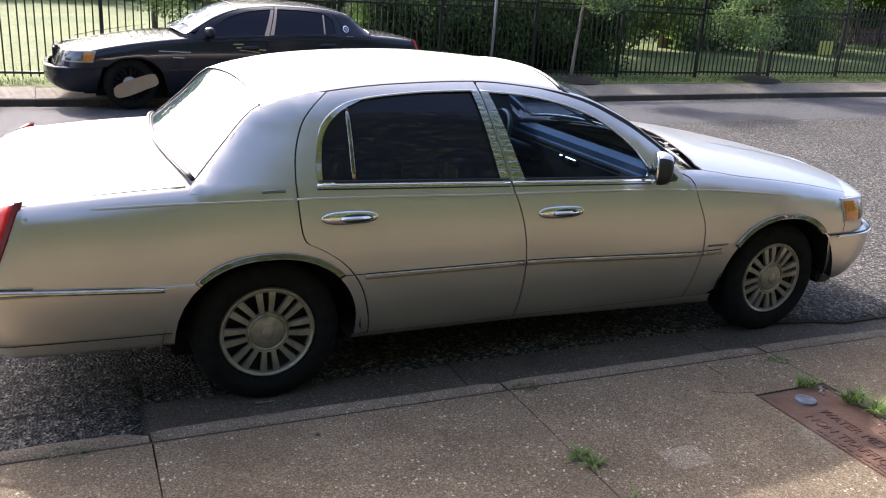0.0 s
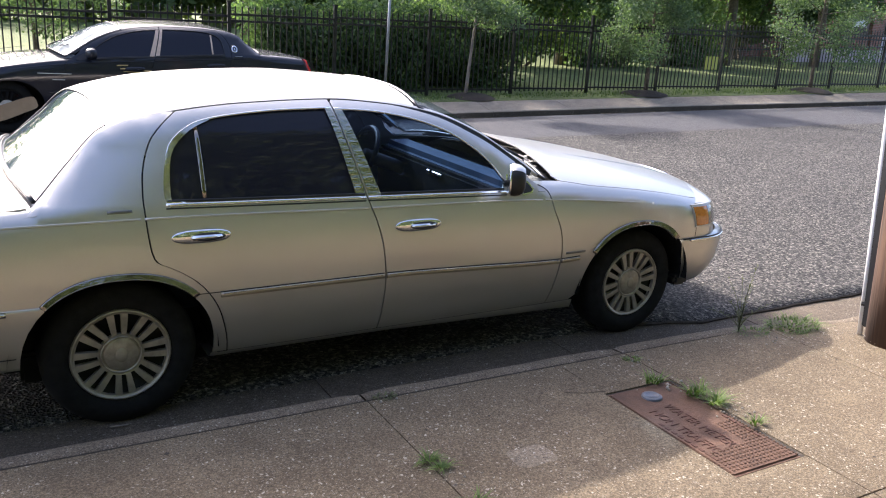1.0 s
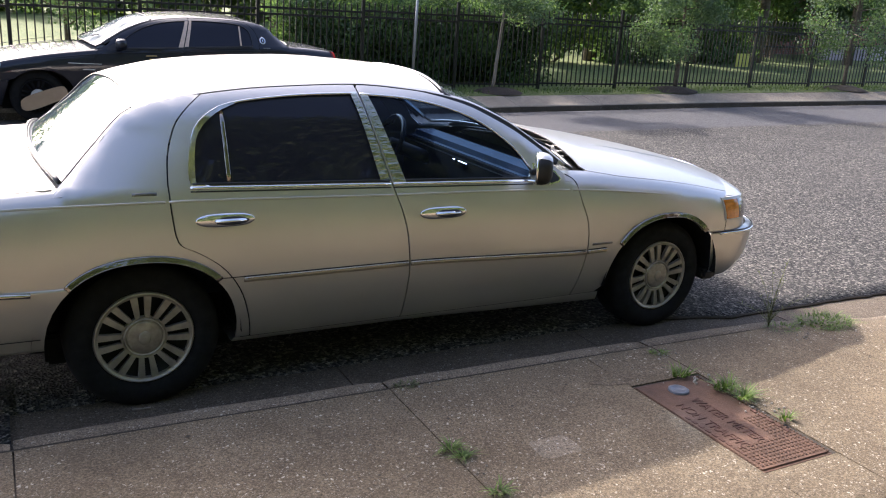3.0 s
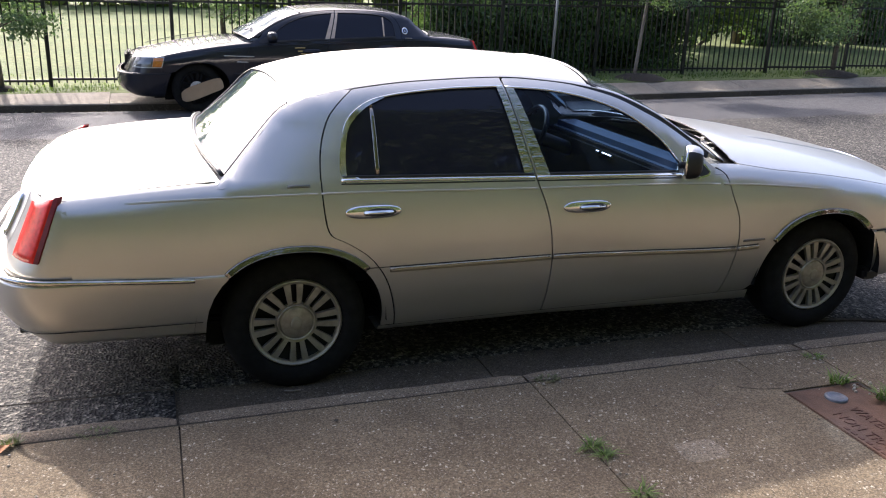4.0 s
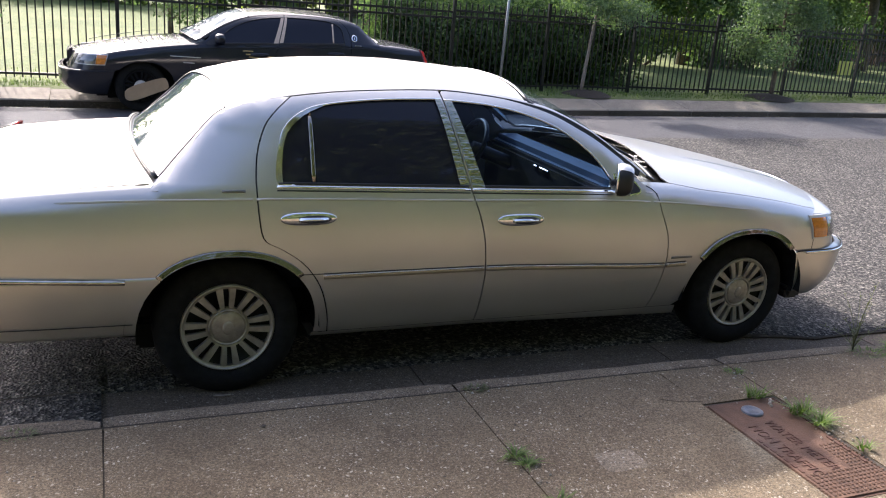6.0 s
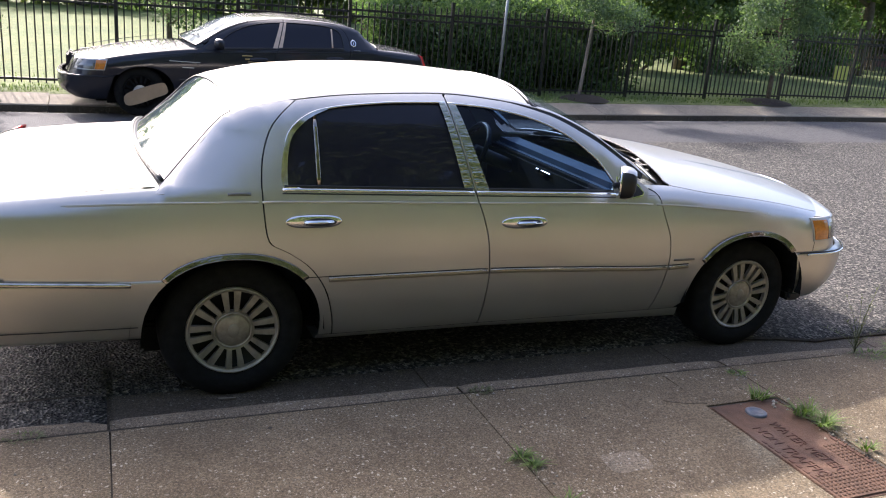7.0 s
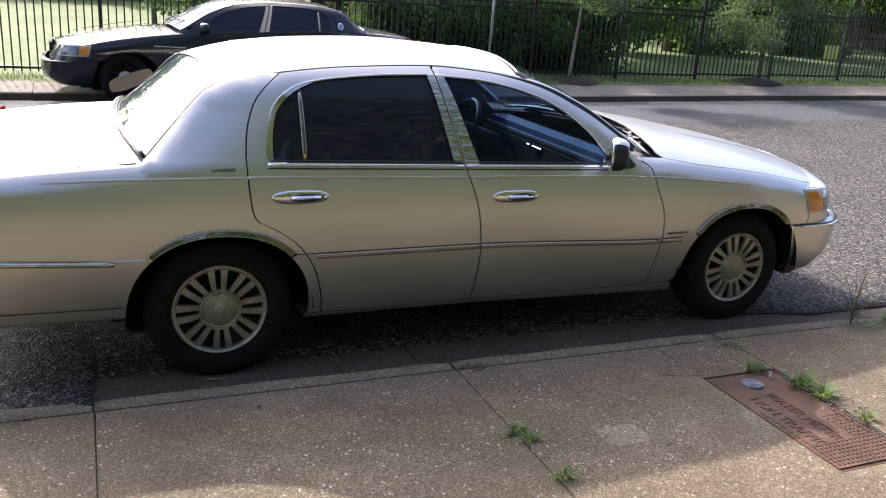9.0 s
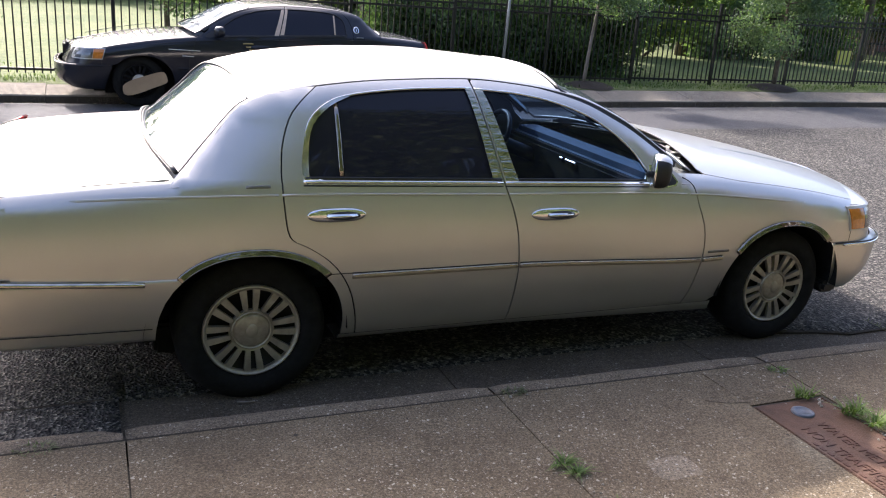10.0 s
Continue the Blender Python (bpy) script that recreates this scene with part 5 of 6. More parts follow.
# gutter slabs
gutter = empty("gutter")
tagged(gutter, "concrete gutter strip below the kerb", "gutter", kind="structure")
cuts = [-0.566, 0.955, 2.462, 3.95, 5.45, 6.95, 8.45, 9.95, 11.45]
for a, b in zip(cuts, cuts[1:]):
    V, F = [], []
    for i in range(9):
        x = a + 0.004 + (b - a - 0.008) * i / 8
        V += [(x, KERB_OUT(x) - 0.06, -0.1), (x, KERB_OUT(x) - 0.06, 0.006), (x, 0.2, 0.003), (x, 0.2, -0.1)]
        if i:
            F += [(4 * i - 4 + k, 4 * i + k, 4 * i + (k + 1) % 4, 4 * i - 4 + (k + 1) % 4) for k in range(4)]
    F += [(3, 2, 1, 0), (32, 33, 34, 35)]
    mk("gutter_slab", V, F, DIRT_AND_SHADE, gutter)

# kerb stones with worn noses
kerb = empty("kerb")
tagged(kerb, "worn concrete kerb of long stones", "kerb", kind="structure")


def kerb_top(x):
    return 0.172 if x < 3.1 else 0.172 - 0.10 * min(1, (x - 3.1) / 1.3) ** 1.5


kcuts = [-16.0, -13.0, -10.0, -7.0, -3.55, -0.556, 0.958, 2.462, 3.95, 5.45, 7.0, 8.5, 10.0, 11.5]
for q, (a, b) in enumerate(zip(kcuts, kcuts[1:])):
    V, F = [], []
    n = max(10, int((b - a) / 0.06))
    for i in range(n + 1):
        x = a + 0.005 + (b - a - 0.010) * i / n
        zt = kerb_top(x) + 0.004 * noise.noise((x * 3, 1, 0))
        end = min(x - a, b - x)
        worn = 0.05 * max(0, 1 - end / 0.09) ** 2 * (1 if abs(b + 0.556) < 0.01 else 0.25)
        yo, yi = KERB_OUT(x) + 0.006 * noise.noise((x * 4, 7, 0)), KERB_IN(x) + 0.004
        prof = [(yi, -0.1), (yi, zt - 0.008), (yi + 0.008, zt), (yo - 0.035, zt - worn * 0.4), (yo - 0.012, zt - 0.008 - worn), (yo, zt - 0.030 - worn), (yo + 0.012, -0.1)]
        V += [(x, y, z) for y, z in prof]
        if i:
            F += [(7 * i - 7 + k, 7 * i + k, 7 * i + k + 1, 7 * i - 6 + k) for k in range(6)]
    F += [(6, 5, 4, 3, 2, 1, 0), tuple(7 * n + k for k in range(7))]
    mk("kerb_stone", V, F, KERB, kerb, True)

# pavement slabs
pavement = empty("pavement")
tagged(pavement, "exposed-aggregate concrete pavement in large slabs", "pavement", kind="structure")
PLATE = (2.040, 2.445, -1.715, -0.925)
joints = [-13.0, -10.0, -7.0, -5.1, -3.58, -2.07, -0.552, 0.962, 2.470, 3.585, 5.2, 6.7, 8.2, 9.7, 11.2]


def slab(x0, x1, y0, y1, tight=(False, False)):
    """One slab with rounded arrises; y0 is the side by the kerb, tight: ends that butt on the next piece with no joint."""
    g0, g1 = (0.0002 if k else 0.0032 for k in tight)
    def drop(x, y):
        if y0 is not None:
            return 0.0
        return -0.09 * min(1, max(0, (x - 3.4) / 1.2)) * max(0, 1 - (y0f(x) - y) / 1.1)
    y0f = (lambda x: KERB_IN(x) - 0.006) if y0 is None else (lambda x: y0 - 0.004)
    n, m = 8, 6
    V, F = [], []
    for i in range(n + 1):
        for j in range(m + 1):
            t, u = i / n, j / m
            x = x0 + g0 + (x1 - x0 - g0 - g1) * t
            y = y0f(x) + (y1 + 0.004 - y0f(x)) * u
            edge = (i == 0 and not tight[0]) or (i == n and not tight[1]) or j in (0, m)
            V.append((x, y, WALK_Z - (0.006 if edge else 0) + drop(x, y) + 0.002 * noise.noise((x, y, 0))))
    F = [(i * (m + 1) + j, i * (m + 1) + j + 1, (i + 1) * (m + 1) + j + 1, (i + 1) * (m + 1) + j) for i in range(n) for j in range(m)]
    loop = [i * (m + 1) for i in range(n + 1)] + [n * (m + 1) + j for j in range(1, m + 1)] + [i * (m + 1) + m for i in range(n - 1, -1, -1)] + [j for j in range(m - 1, 0, -1)]
    c0 = len(V)
    V += [(V[i][0], V[i][1], 0.05) for i in loop]
    F += [(loop[k], loop[(k + 1) % len(loop)], c0 + (k + 1) % len(loop), c0 + k) for k in range(len(loop))]
    ob = mk("slab", V, F, WALK, pavement)
    fix_normals(ob)
    return ob


for a, b in zip(joints, joints[1:]):
    for y0, y1 in ((None, -2.03), (-2.03, -3.55), (-3.55, -5.07), (-5.07, -6.6)):
        if abs(a - 0.962) < 0.01 and y0 is None:
            slab(a, PLATE[0] - 0.006, None, y1, (False, True))
            slab(PLATE[0] - 0.006, b, None, PLATE[3] + 0.008, (True, False))
            slab(PLATE[0] - 0.006, b, PLATE[2] - 0.004, y1, (True, False))
        else:
            slab(a, b, y0, y1)
part("joint_bed", box_bm(-13, 3.30, -6.6, -0.70, 0.02, WALK_Z - 0.012), CRACKFILL, pavement)
P = [(x, KERB_IN(x) - 0.001, WALK_Z - 0.014) for x in np.linspace(-13, 3.2, 80)]
V, F = tube(P, 0.011, 5)
mk("kerb_joint", V, F, CRACKFILL, pavement)

# pale repaired patch
bm = bmesh.new()
N = 26
vs = [bm.verts.new((1.37 + (0.095 + 0.008 * noise.noise((k, 0.3, 0))) * math.copysign(abs(math.cos(k * math.tau / N)) ** 0.3, math.cos(k * math.tau / N)), -1.255 + (0.070 + 0.008 * noise.noise((k, 4.3, 0))) * math.copysign(abs(math.sin(k * math.tau / N)) ** 0.3, math.sin(k * math.tau / N)), WALK_Z + 0.0014)) for k in range(N)]
bm.faces.new(vs)
PATCH = concrete("patched_concrete", (0.185, 0.152, 0.112), (0.235, 0.195, 0.145), (0.44, 0.40, 0.34))
part("repair_patch", bm, PATCH, pavement)


# ---- water meter cover ----
def meter_cover():
    x0, x1, y0, y1 = PLATE
    z = WALK_Z - 0.004
    ob = empty("meter_cover", pose(0, 0, 0))
    tagged(ob, "rusted iron water meter cover set in the pavement", "meter cover")
    part("cover_plate", box_bm(x0 + 0.014, x1 - 0.012, y0 + 0.012, y1 - 0.012, z - 0.04, z, 0.002, 1), RUST, ob)
    part("cover_frame", box_bm(x0, x1, y0, y1, z - 0.06, z - 0.006), RUST, ob)
    n = 40
    for i in range(n):
        y = y0 + 0.02 + (y1 - y0 - 0.04) * i / (n - 1)
        for x in (x0 + 0.005, x1 - 0.005):
            part("rope_edge", box_bm(x - 0.004, x + 0.004, y - 0.006, y + 0.006, z - 0.012, z + 0.002, 0.002, 1), RUST, ob)
    bm = box_bm(-0.0075, 0.0075, -0.0075, 0.0075, 0, 0.0075)
    for v in bm.verts:
        if v.co.z > 0.001:
            v.co.x, v.co.y = v.co.x * 0.7, v.co.y * 0.7
    STUD = bpy.data.meshes.new("raised_stud")
    bm.to_mesh(STUD)
    bm.free()
    STUD.materials.append(RUST)
    for i in range(16):
        for j in range(15):
            # full rows at one end, and a strip along the side by the grass
            if j >= 7 and i < 11:
                continue
            o = new("raised_stud", STUD)
            o.parent, o.location = ob, (x0 + 0.032 + 0.0228 * i, y0 + 0.035 + 0.0228 * j, z - 0.004)
    # raised lettering that runs across the plate
    for word, x, y, size in (("WATER METER", 2.212, -1.125, 0.058), ("NON TRAFFIC", 2.108, -1.145, 0.058)):
        cu = bpy.data.curves.new("lettering", "FONT")
        cu.body, cu.size, cu.extrude = word, size * 1.30, 0.002
        cu.space_character = 1.02
        tmp = bpy.data.objects.new("lettering", cu)
        scene.collection.objects.link(tmp)
        me = bpy.data.meshes.new_from_object(tmp)
        bpy.data.objects.remove(tmp)
        wide = max(v.co.x for v in me.vertices)
        for v in me.vertices:
            v.co = (x + v.co.y * 1.0, y - v.co.x * 0.41 / wide, z + 0.001 + v.co.z)
        me.materials.clear()
        me.materials.append(RUSTDARK)
        t = new("lettering", me)
        t.parent = ob
    for k in range(9):
        y = y1 - 0.34 - 0.040 * k
        part("raised_bar", box_bm(2.066, 2.080, y - 0.012, y + 0.012, z, z + 0.003), RUSTDARK, ob)
    for k in range(5):
        y = y1 - 0.40 - 0.045 * k
        part("raised_bar", box_bm(2.405, 2.418, y - 0.016, y + 0.016, z, z + 0.005), RUSTDARK, ob)
    V, F = lathe([(0.001, 0.001), (0.030, 0.0), (0.033, 0.003), (0.044, 0.004), (0.049, 0.001), (0.051, -0.016)], 36)
    d = mk("reader_lid", [(2.232 + vx, -1.033 + vz, z + 0.006 + vy) for vx, vy, vz in V], F, LID, ob, True, "grey plastic reader lid")
    fix_normals(d)
    return ob


RUSTDARK = plain("dark_rust", (0.095, 0.045, 0.03), 0.85, 0.2, 0.3, 9, 0.4, 120)
meter_cover()


# ---- weeds ----
def tuft(x, y, z, r, n, h, seed, name="grass_tuft", label="small tuft of green grass in a pavement joint", spread=1.0, mat=None):
    rng = np.random.default_rng(seed)
    V, F = [], []
    for _ in range(n):
        a, d = rng.uniform(0, math.tau), r * math.sqrt(rng.uniform(0, 1))
        bx, by = x + d * math.cos(a), y + d * math.sin(a) * 0.6
        l, lean, th = h * rng.uniform(0.4, 1.15), rng.uniform(0.5, 1.4) * spread, a + rng.normal(0, 0.7)
        w = rng.uniform(0.0028, 0.0058)
        px, py = -math.sin(th) * w, math.cos(th) * w
        k0 = len(V)
        for t in (0, 0.4, 0.75, 1.0):
            ox, oz = lean * l * t * t, l * t * (1 - 0.35 * lean * t)
            cx, cy = bx + math.cos(th) * ox, by + math.sin(th) * ox
            ww = 1 - t * 0.95
            V += [(cx + px * ww, cy + py * ww, z + max(0.002, oz)), (cx - px * ww, cy - py * ww, z + max(0.002, oz))]
        F += [(k0 + 2 * i, k0 + 2 * i + 1, k0 + 2 * i + 3, k0 + 2 * i + 2) for i in range(3)]
    ob = mk(name, V, F, mat or GRASS)
    tagged(ob, label, "grass tuft", "weeds in the pavement")
    return ob


tuft(0.965, -1.115, WALK_Z, 0.038, 60, 0.045, 1, spread=1.5)
tuft(0.985, -1.190, WALK_Z, 0.028, 45, 0.042, 2, spread=1.5)
tuft(0.990, -1.450, WALK_Z, 0.033, 50, 0.043, 3, spread=1.3)
tuft(2.350, -0.920, WALK_Z, 0.045, 55, 0.07, 4)
tuft(2.458, -1.105, WALK_Z, 0.060, 95, 0.08, 5)
tuft(2.472, -1.210, WALK_Z, 0.050, 70, 0.075, 6, spread=1.2)
tuft(2.485, -1.440, WALK_Z, 0.032, 36, 0.055, 7)
tuft(1.05, -0.535, WALK_Z - 0.004, 0.06, 70, 0.02, 8, label="low moss and weeds in the kerb joint", spread=1.6, mat=DULLWEED)
tuft(2.44, -0.655, WALK_Z - 0.004, 0.05, 60, 0.025, 9, label="low weeds in the kerb joint", spread=1.4)
tuft(-1.475, -0.515, WALK_Z - 0.004, 0.035, 60, 0.035, 10, mat=DULLWEED)
tuft(-1.150, -0.510, WALK_Z - 0.004, 0.035, 50, 0.04, 11, mat=DULLWEED)
tuft(-0.86, -0.515, WALK_Z - 0.004, 0.07, 50, 0.018, 12, spread=1.5, mat=DULLWEED)
tuft(-1.75, -0.51, WALK_Z - 0.004, 0.09, 90, 0.025, 13, spread=1.5, mat=DULLWEED)
tuft(3.80, -0.600, 0.150, 0.20, 300, 0.06, 14, label="flattened patch of green grass by the kerb", spread=1.6)
tuft(3.43, -0.600, 0.165, 0.12, 120, 0.03, 15, label="dry weeds in the kerb joint", spread=1.6)


def tall_weed(x, y, z):
    ob = empty("tall_weed", pose(x, y, z))
    tagged(ob, "spindly tall green weed growing from the kerb joint", "weed")
    rng = np.random.default_rng(31)
    for a, lean, h in ((0.3, 0.10, 0.40), (2.0, 0.16, 0.33), (3.6, 0.22, 0.24), (5.0, 0.06, 0.29), (1.1, 0.20, 0.30), (4.3, 0.14, 0.35), (2.9, 0.26, 0.17), (5.7, 0.24, 0.20)):
        P = [(lean * math.cos(a) * t * t, lean * math.sin(a) * t * t * 0.6, h * t) for t in np.linspace(0, 1, 8)]
        V, F = tube(P, [0.0022 * (1 - 0.7 * t) for t in np.linspace(0, 1, 8)], 5)
        stem = mk("stem", V, F, DULLWEED, ob, True)
        V, F = [], []
        for _ in range(46):
            t = rng.uniform(0.12, 1.0)
            b = Vector((lean * math.cos(a) * t * t, lean * math.sin(a) * t * t * 0.6, h * t))
            d = Vector((rng.normal(), rng.normal(), rng.uniform(0.2, 1.0))).normalized()
            l = rng.uniform(0.010, 0.040) * (1.2 - 0.5 * t)
            s = d.cross(Vector((0, 0, 1))).normalized() * 0.0024
            k = len(V)
            V += [b, b + d * l * 0.5 + s, b + d * l, b + d * l * 0.5 - s]
            F.append((k, k + 1, k + 2, k + 3))
        mk("leaves", V, F, DULLWEED, stem)


tall_weed(3.355, -0.565, 0.168)

# curled dry leaf and twigs by the kerb
bm = bmesh.new()
for k in range(7):
    a = k * math.tau / 7
    r = 0.045 if k % 2 else 0.022
    bm.verts.new((-1.17 + r * math.cos(a), -0.545 + r * 0.8 * math.sin(a), WALK_Z + 0.004 + (0.012 if k % 3 == 0 else 0.0)))
c = bm.verts.new((-1.17, -0.545, WALK_Z + 0.012))
bm.verts.ensure_lookup_table()
for k in range(7):
    bm.faces.new((bm.verts[k], bm.verts[(k + 1) % 7], c))
tagged(part("dry_leaf", bm, DRYLEAF, None), "curled orange-brown dry leaf on the pavement", "leaf")
V, F = tube([(0.005, -0.045, 0.012), (-0.03, -0.06, 0.02), (-0.075, -0.055, 0.022)], 0.004, 5)
tagged(mk("twig", V, F, PALEBARK), "short pale twig lying beside the tyre", "twig")


# ---- utility pole ----
def utility_pole():
    ob = empty("utility_pole", pose(4.173, -1.035, 0.10, -3.4, -1.9, 0))
    tagged(ob, "brown weathered wooden utility pole with a white pipe", "utility pole")
    P = [(0.004 * math.sin(k), 0.004 * math.cos(k * 1.7), z) for k, z in enumerate(np.linspace(0, 7.5, 16))]
    V, F = tube(P, [0.165 - 0.004 * z for z in np.linspace(0, 7.5, 16)], 24)
    pole = mk("pole", V, F, POLE, ob, True)
    V, F = tube([(-0.040, 0.204, z) for z in np.linspace(0.03, 3.2, 6)], 0.016, 12)
    mk("pipe", V, F, WHITEPIPE, ob, True, "white plastic cable pipe")
    for z in (0.25, 1.4, 2.6):
        V, F = tube([(-0.02, 0.14, z), (-0.041, 0.212, z)], 0.022, 8)
        mk("pipe_clip", V, F, BLACK, ob)
    # black bar stands in for the dark gap between pole and pipe
    part("cable_guard", box_bm(-0.085, -0.035, 0.125, 0.175, 0.12, 3.2, 0.008), BLACK, ob, "black bar in the gap beside the pole")
    V, F = tube([(-0.06, -0.155, z) for z in np.linspace(0.1, 3.0, 5)], 0.005, 6)
    mk("ground_wire", V, F, GALV, ob)


utility_pole()

# ---- far side of the street ----
far = empty("far_pavement")
tagged(far, "concrete pavement and kerb across the street", "pavement", kind="structure")
fj = [-14 + 1.83 * k for k in range(30)]
for a, b in zip(fj, fj[1:]):
    V, F = [], []
    for i in range(5):
        x = a + 0.004 + (b - a - 0.008) * i / 4
        z1 = far_foot(x) + 0.112 + 0.003 * noise.noise((x * 2, 0, 0))
        zb = lawn_height(x) - 0.012
        pr = [(FARK + 0.012 * noise.noise((x * 1.3, 2, 0)), -0.3), (FARK + 0.012, z1 - 0.018), (FARK + 0.032, z1), (FARK + 0.17, z1 + 0.006), (9.98, zb), (9.98, zb - 0.2)]
        V += [(x, y, z) for y, z in pr]
        if i:
            F += [(6 * i - 6 + k, 6 * i + k, 6 * i + k + 1, 6 * i - 5 + k) for k in range(5)]
    F += [(5, 4, 3, 2, 1, 0), tuple(24 + k for k in range(6))]
    o = mk("slab", V, F, FARWALK, far)
    fix_normals(o)
    # the kerb's face gets the dark concrete, which paints in its shade
    o.data.materials.append(DIRT_AND_SHADE)
    for f in o.data.polygons:
        if abs(f.normal.y) > 0.8 and f.center.y < FARK + 0.05:
            f.material_index = 1

# ---- railings ----
def fence_x(k):
    return -2.06 + 1.812 * k + 0.0112 * k * abs(k)


FENCE_Y, FENCE_H = 10.60, 1.53


def bar_mesh(name, w, d, h, spear=False):
    bm = box_bm(-w / 2, w / 2, -d / 2, d / 2, 0, h)
    if spear:
        top = [f for f in bm.faces if f.normal.z > 0.9]
        r = bmesh.ops.extrude_face_region(bm, geom=top)
        for v in [e for e in r["geom"] if isinstance(e, bmesh.types.BMVert)]:
            v.co = (v.co.x * 0.15, v.co.y * 0.15, v.co.z + 0.03)
    me = bpy.data.meshes.new(name)
    bm.to_mesh(me)
    bm.free()
    me.materials.append(FENCE)
    return me


PICKET = bar_mesh("picket", 0.020, 0.016, FENCE_H - 0.08, True)
POST = bar_mesh("post", 0.055, 0.055, FENCE_H + 0.06)
CAPM = bar_mesh("post_cap", 0.066, 0.066, 0.02)
for k in range(-6, 14):
    xa, xb = fence_x(k), fence_x(k + 1)
    base = lawn_height((xa + xb) / 2) - 0.01
    fence = empty("railing", pose(xa, FENCE_Y, base))
    tagged(fence, "black steel railing panel with pointed pickets beside the pavement", "fence", "railings along the lawn")
    p = new("post", POST)
    p.parent = fence
    c = new("post_cap", CAPM)
    c.parent, c.location = fence, (0, 0, FENCE_H + 0.06)
    for z in (0.10, 1.27, 1.375):
        part("rail", box_bm(0.0, xb - xa, -0.017, 0.017, z, z + 0.036), FENCE, fence)
    n = int(round((xb - xa) / 0.112))
    for i in range(1, n):
        o = new("picket", PICKET)
        o.parent, o.location = fence, ((xb - xa) * i / n, 0, 0.06)


# ---- plants ----
def leaf_cloud(centres, n, size, seed, flat=0.0):
    """Many small folded leaves gathered round centres of (x, y, z, radius)."""
    rng = np.random.default_rng(seed)
    C = np.array(centres)
    wts = C[:, 3] ** 2.2
    idx = rng.choice(len(C), n, p=wts / wts.sum())
    d = rng.normal(size=(n, 3))
    d /= np.linalg.norm(d, axis=1, keepdims=True)
    rad = C[idx, 3] * (rng.uniform(0, 1, n) ** 0.45) * rng.uniform(0.85, 1.18, n)
    pos = C[idx, :3] + d * rad[:, None] * np.array([1, 1, 0.8])
    u = rng.normal(size=(n, 3)) * np.array([1, 1, 1 - flat]) + np.array([0, 0, -0.3])
    u /= np.linalg.norm(u, axis=1, keepdims=True)
    v = np.cross(u, rng.normal(size=(n, 3)))
    v /= np.linalg.norm(v, axis=1, keepdims=True)
    s = size * rng.uniform(0.6, 1.35, n)[:, None]
    a, b, c, e = pos, pos + u * s * 0.5 + v * s * 0.32, pos + u * s, pos + u * s * 0.5 - v * s * 0.32
    V = np.stack([a, b, c, e], 1).reshape(-1, 3)
    F = np.arange(4 * n).reshape(-1, 4)
    return V, F


def leaf_mesh(name, V, F, mat, parent):
    me = bpy.data.meshes.new(name)
    me.from_pydata(V.tolist(), [], F.tolist())
    me.materials.append(mat)
    ob = new(name, me)
    if parent is not None:
        ob.parent = parent
    return ob


def tree(x, y, z, h, trunk_r, crown, n, leaf, seed, label, lean=(0, 0), bark=None, mat=None, name="tree", low=0.45):
    """A young tree: a tapered trunk with limbs and a ragged crown of leaves."""
    rng = np.random.default_rng(seed)
    ob = empty(name, pose(x, y, z))
    tagged(ob, label, "tree")
    T = np.linspace(0, 1, 12)
    path = [(lean[0] * t + 0.03 * math.sin(3 * t + seed), lean[1] * t + 0.03 * math.cos(2.3 * t + seed), h * t) for t in T]
    V, F = tube(path, [trunk_r * (1.25 - t) for t in T], 10)
    trunk = mk("trunk", V, F, bark or BARK, ob, True)
    cs = []
    for i in range(crown[2]):
        t = low + (0.98 - low) * (i + 0.5) / crown[2]
        a = rng.uniform(0, math.tau)
        r = crown[0] * math.sqrt(max(0.12, 1 - ((t - low - 0.25 * (1 - low)) / (0.8 * (1 - low))) ** 2)) * rng.uniform(0.5, 1.05)
        b = Vector(path[min(11, int(t * 11))])
        e = b + Vector((math.cos(a) * r, math.sin(a) * r, rng.uniform(-0.25, 0.35) * crown[0]))
        V, F = tube([b, (b + e) / 2 + Vector((0, 0, 0.08)), e], [trunk_r * 0.35, trunk_r * 0.22, trunk_r * 0.08], 6)
        mk("limb", V, F, bark or BARK, trunk, True)
        for f in (0.55, 0.8, 1.0):
            p = b + (e - b) * f
            cs.append((p.x + rng.normal(0, 0.08), p.y + rng.normal(0, 0.08), p.z + rng.normal(0, 0.1), crown[1] * rng.uniform(0.6, 1.2)))
    V, F = leaf_cloud(cs, n, leaf, seed + 100)
    leaf_mesh("crown", V, F, mat or LEAF, ob)
    return ob


def mound(x, y, z, r):
    V, F = [], []
    for i in range(5):
        for k in range(20):
            a = k * math.tau / 20
            rr = r * i / 4 * (1 + 0.12 * noise.noise((a * 2, i, x)))
            V.append((x + rr * math.cos(a), y + rr * 0.8 * math.sin(a), z + 0.11 * (1 - (i / 4) ** 2) + 0.012 * noise.noise((a * 3, i * 2, y))))
        if i:
            F += [((i - 1) * 20 + k, i * 20 + k, i * 20 + (k + 1) % 20, (i - 1) * 20 + (k + 1) % 20) for k in range(20)]
    tagged(mk("mulch_mound", V, F, MULCH, None, True), "low mound of dark mulch round a tree trunk", "mulch", "tree mulch")


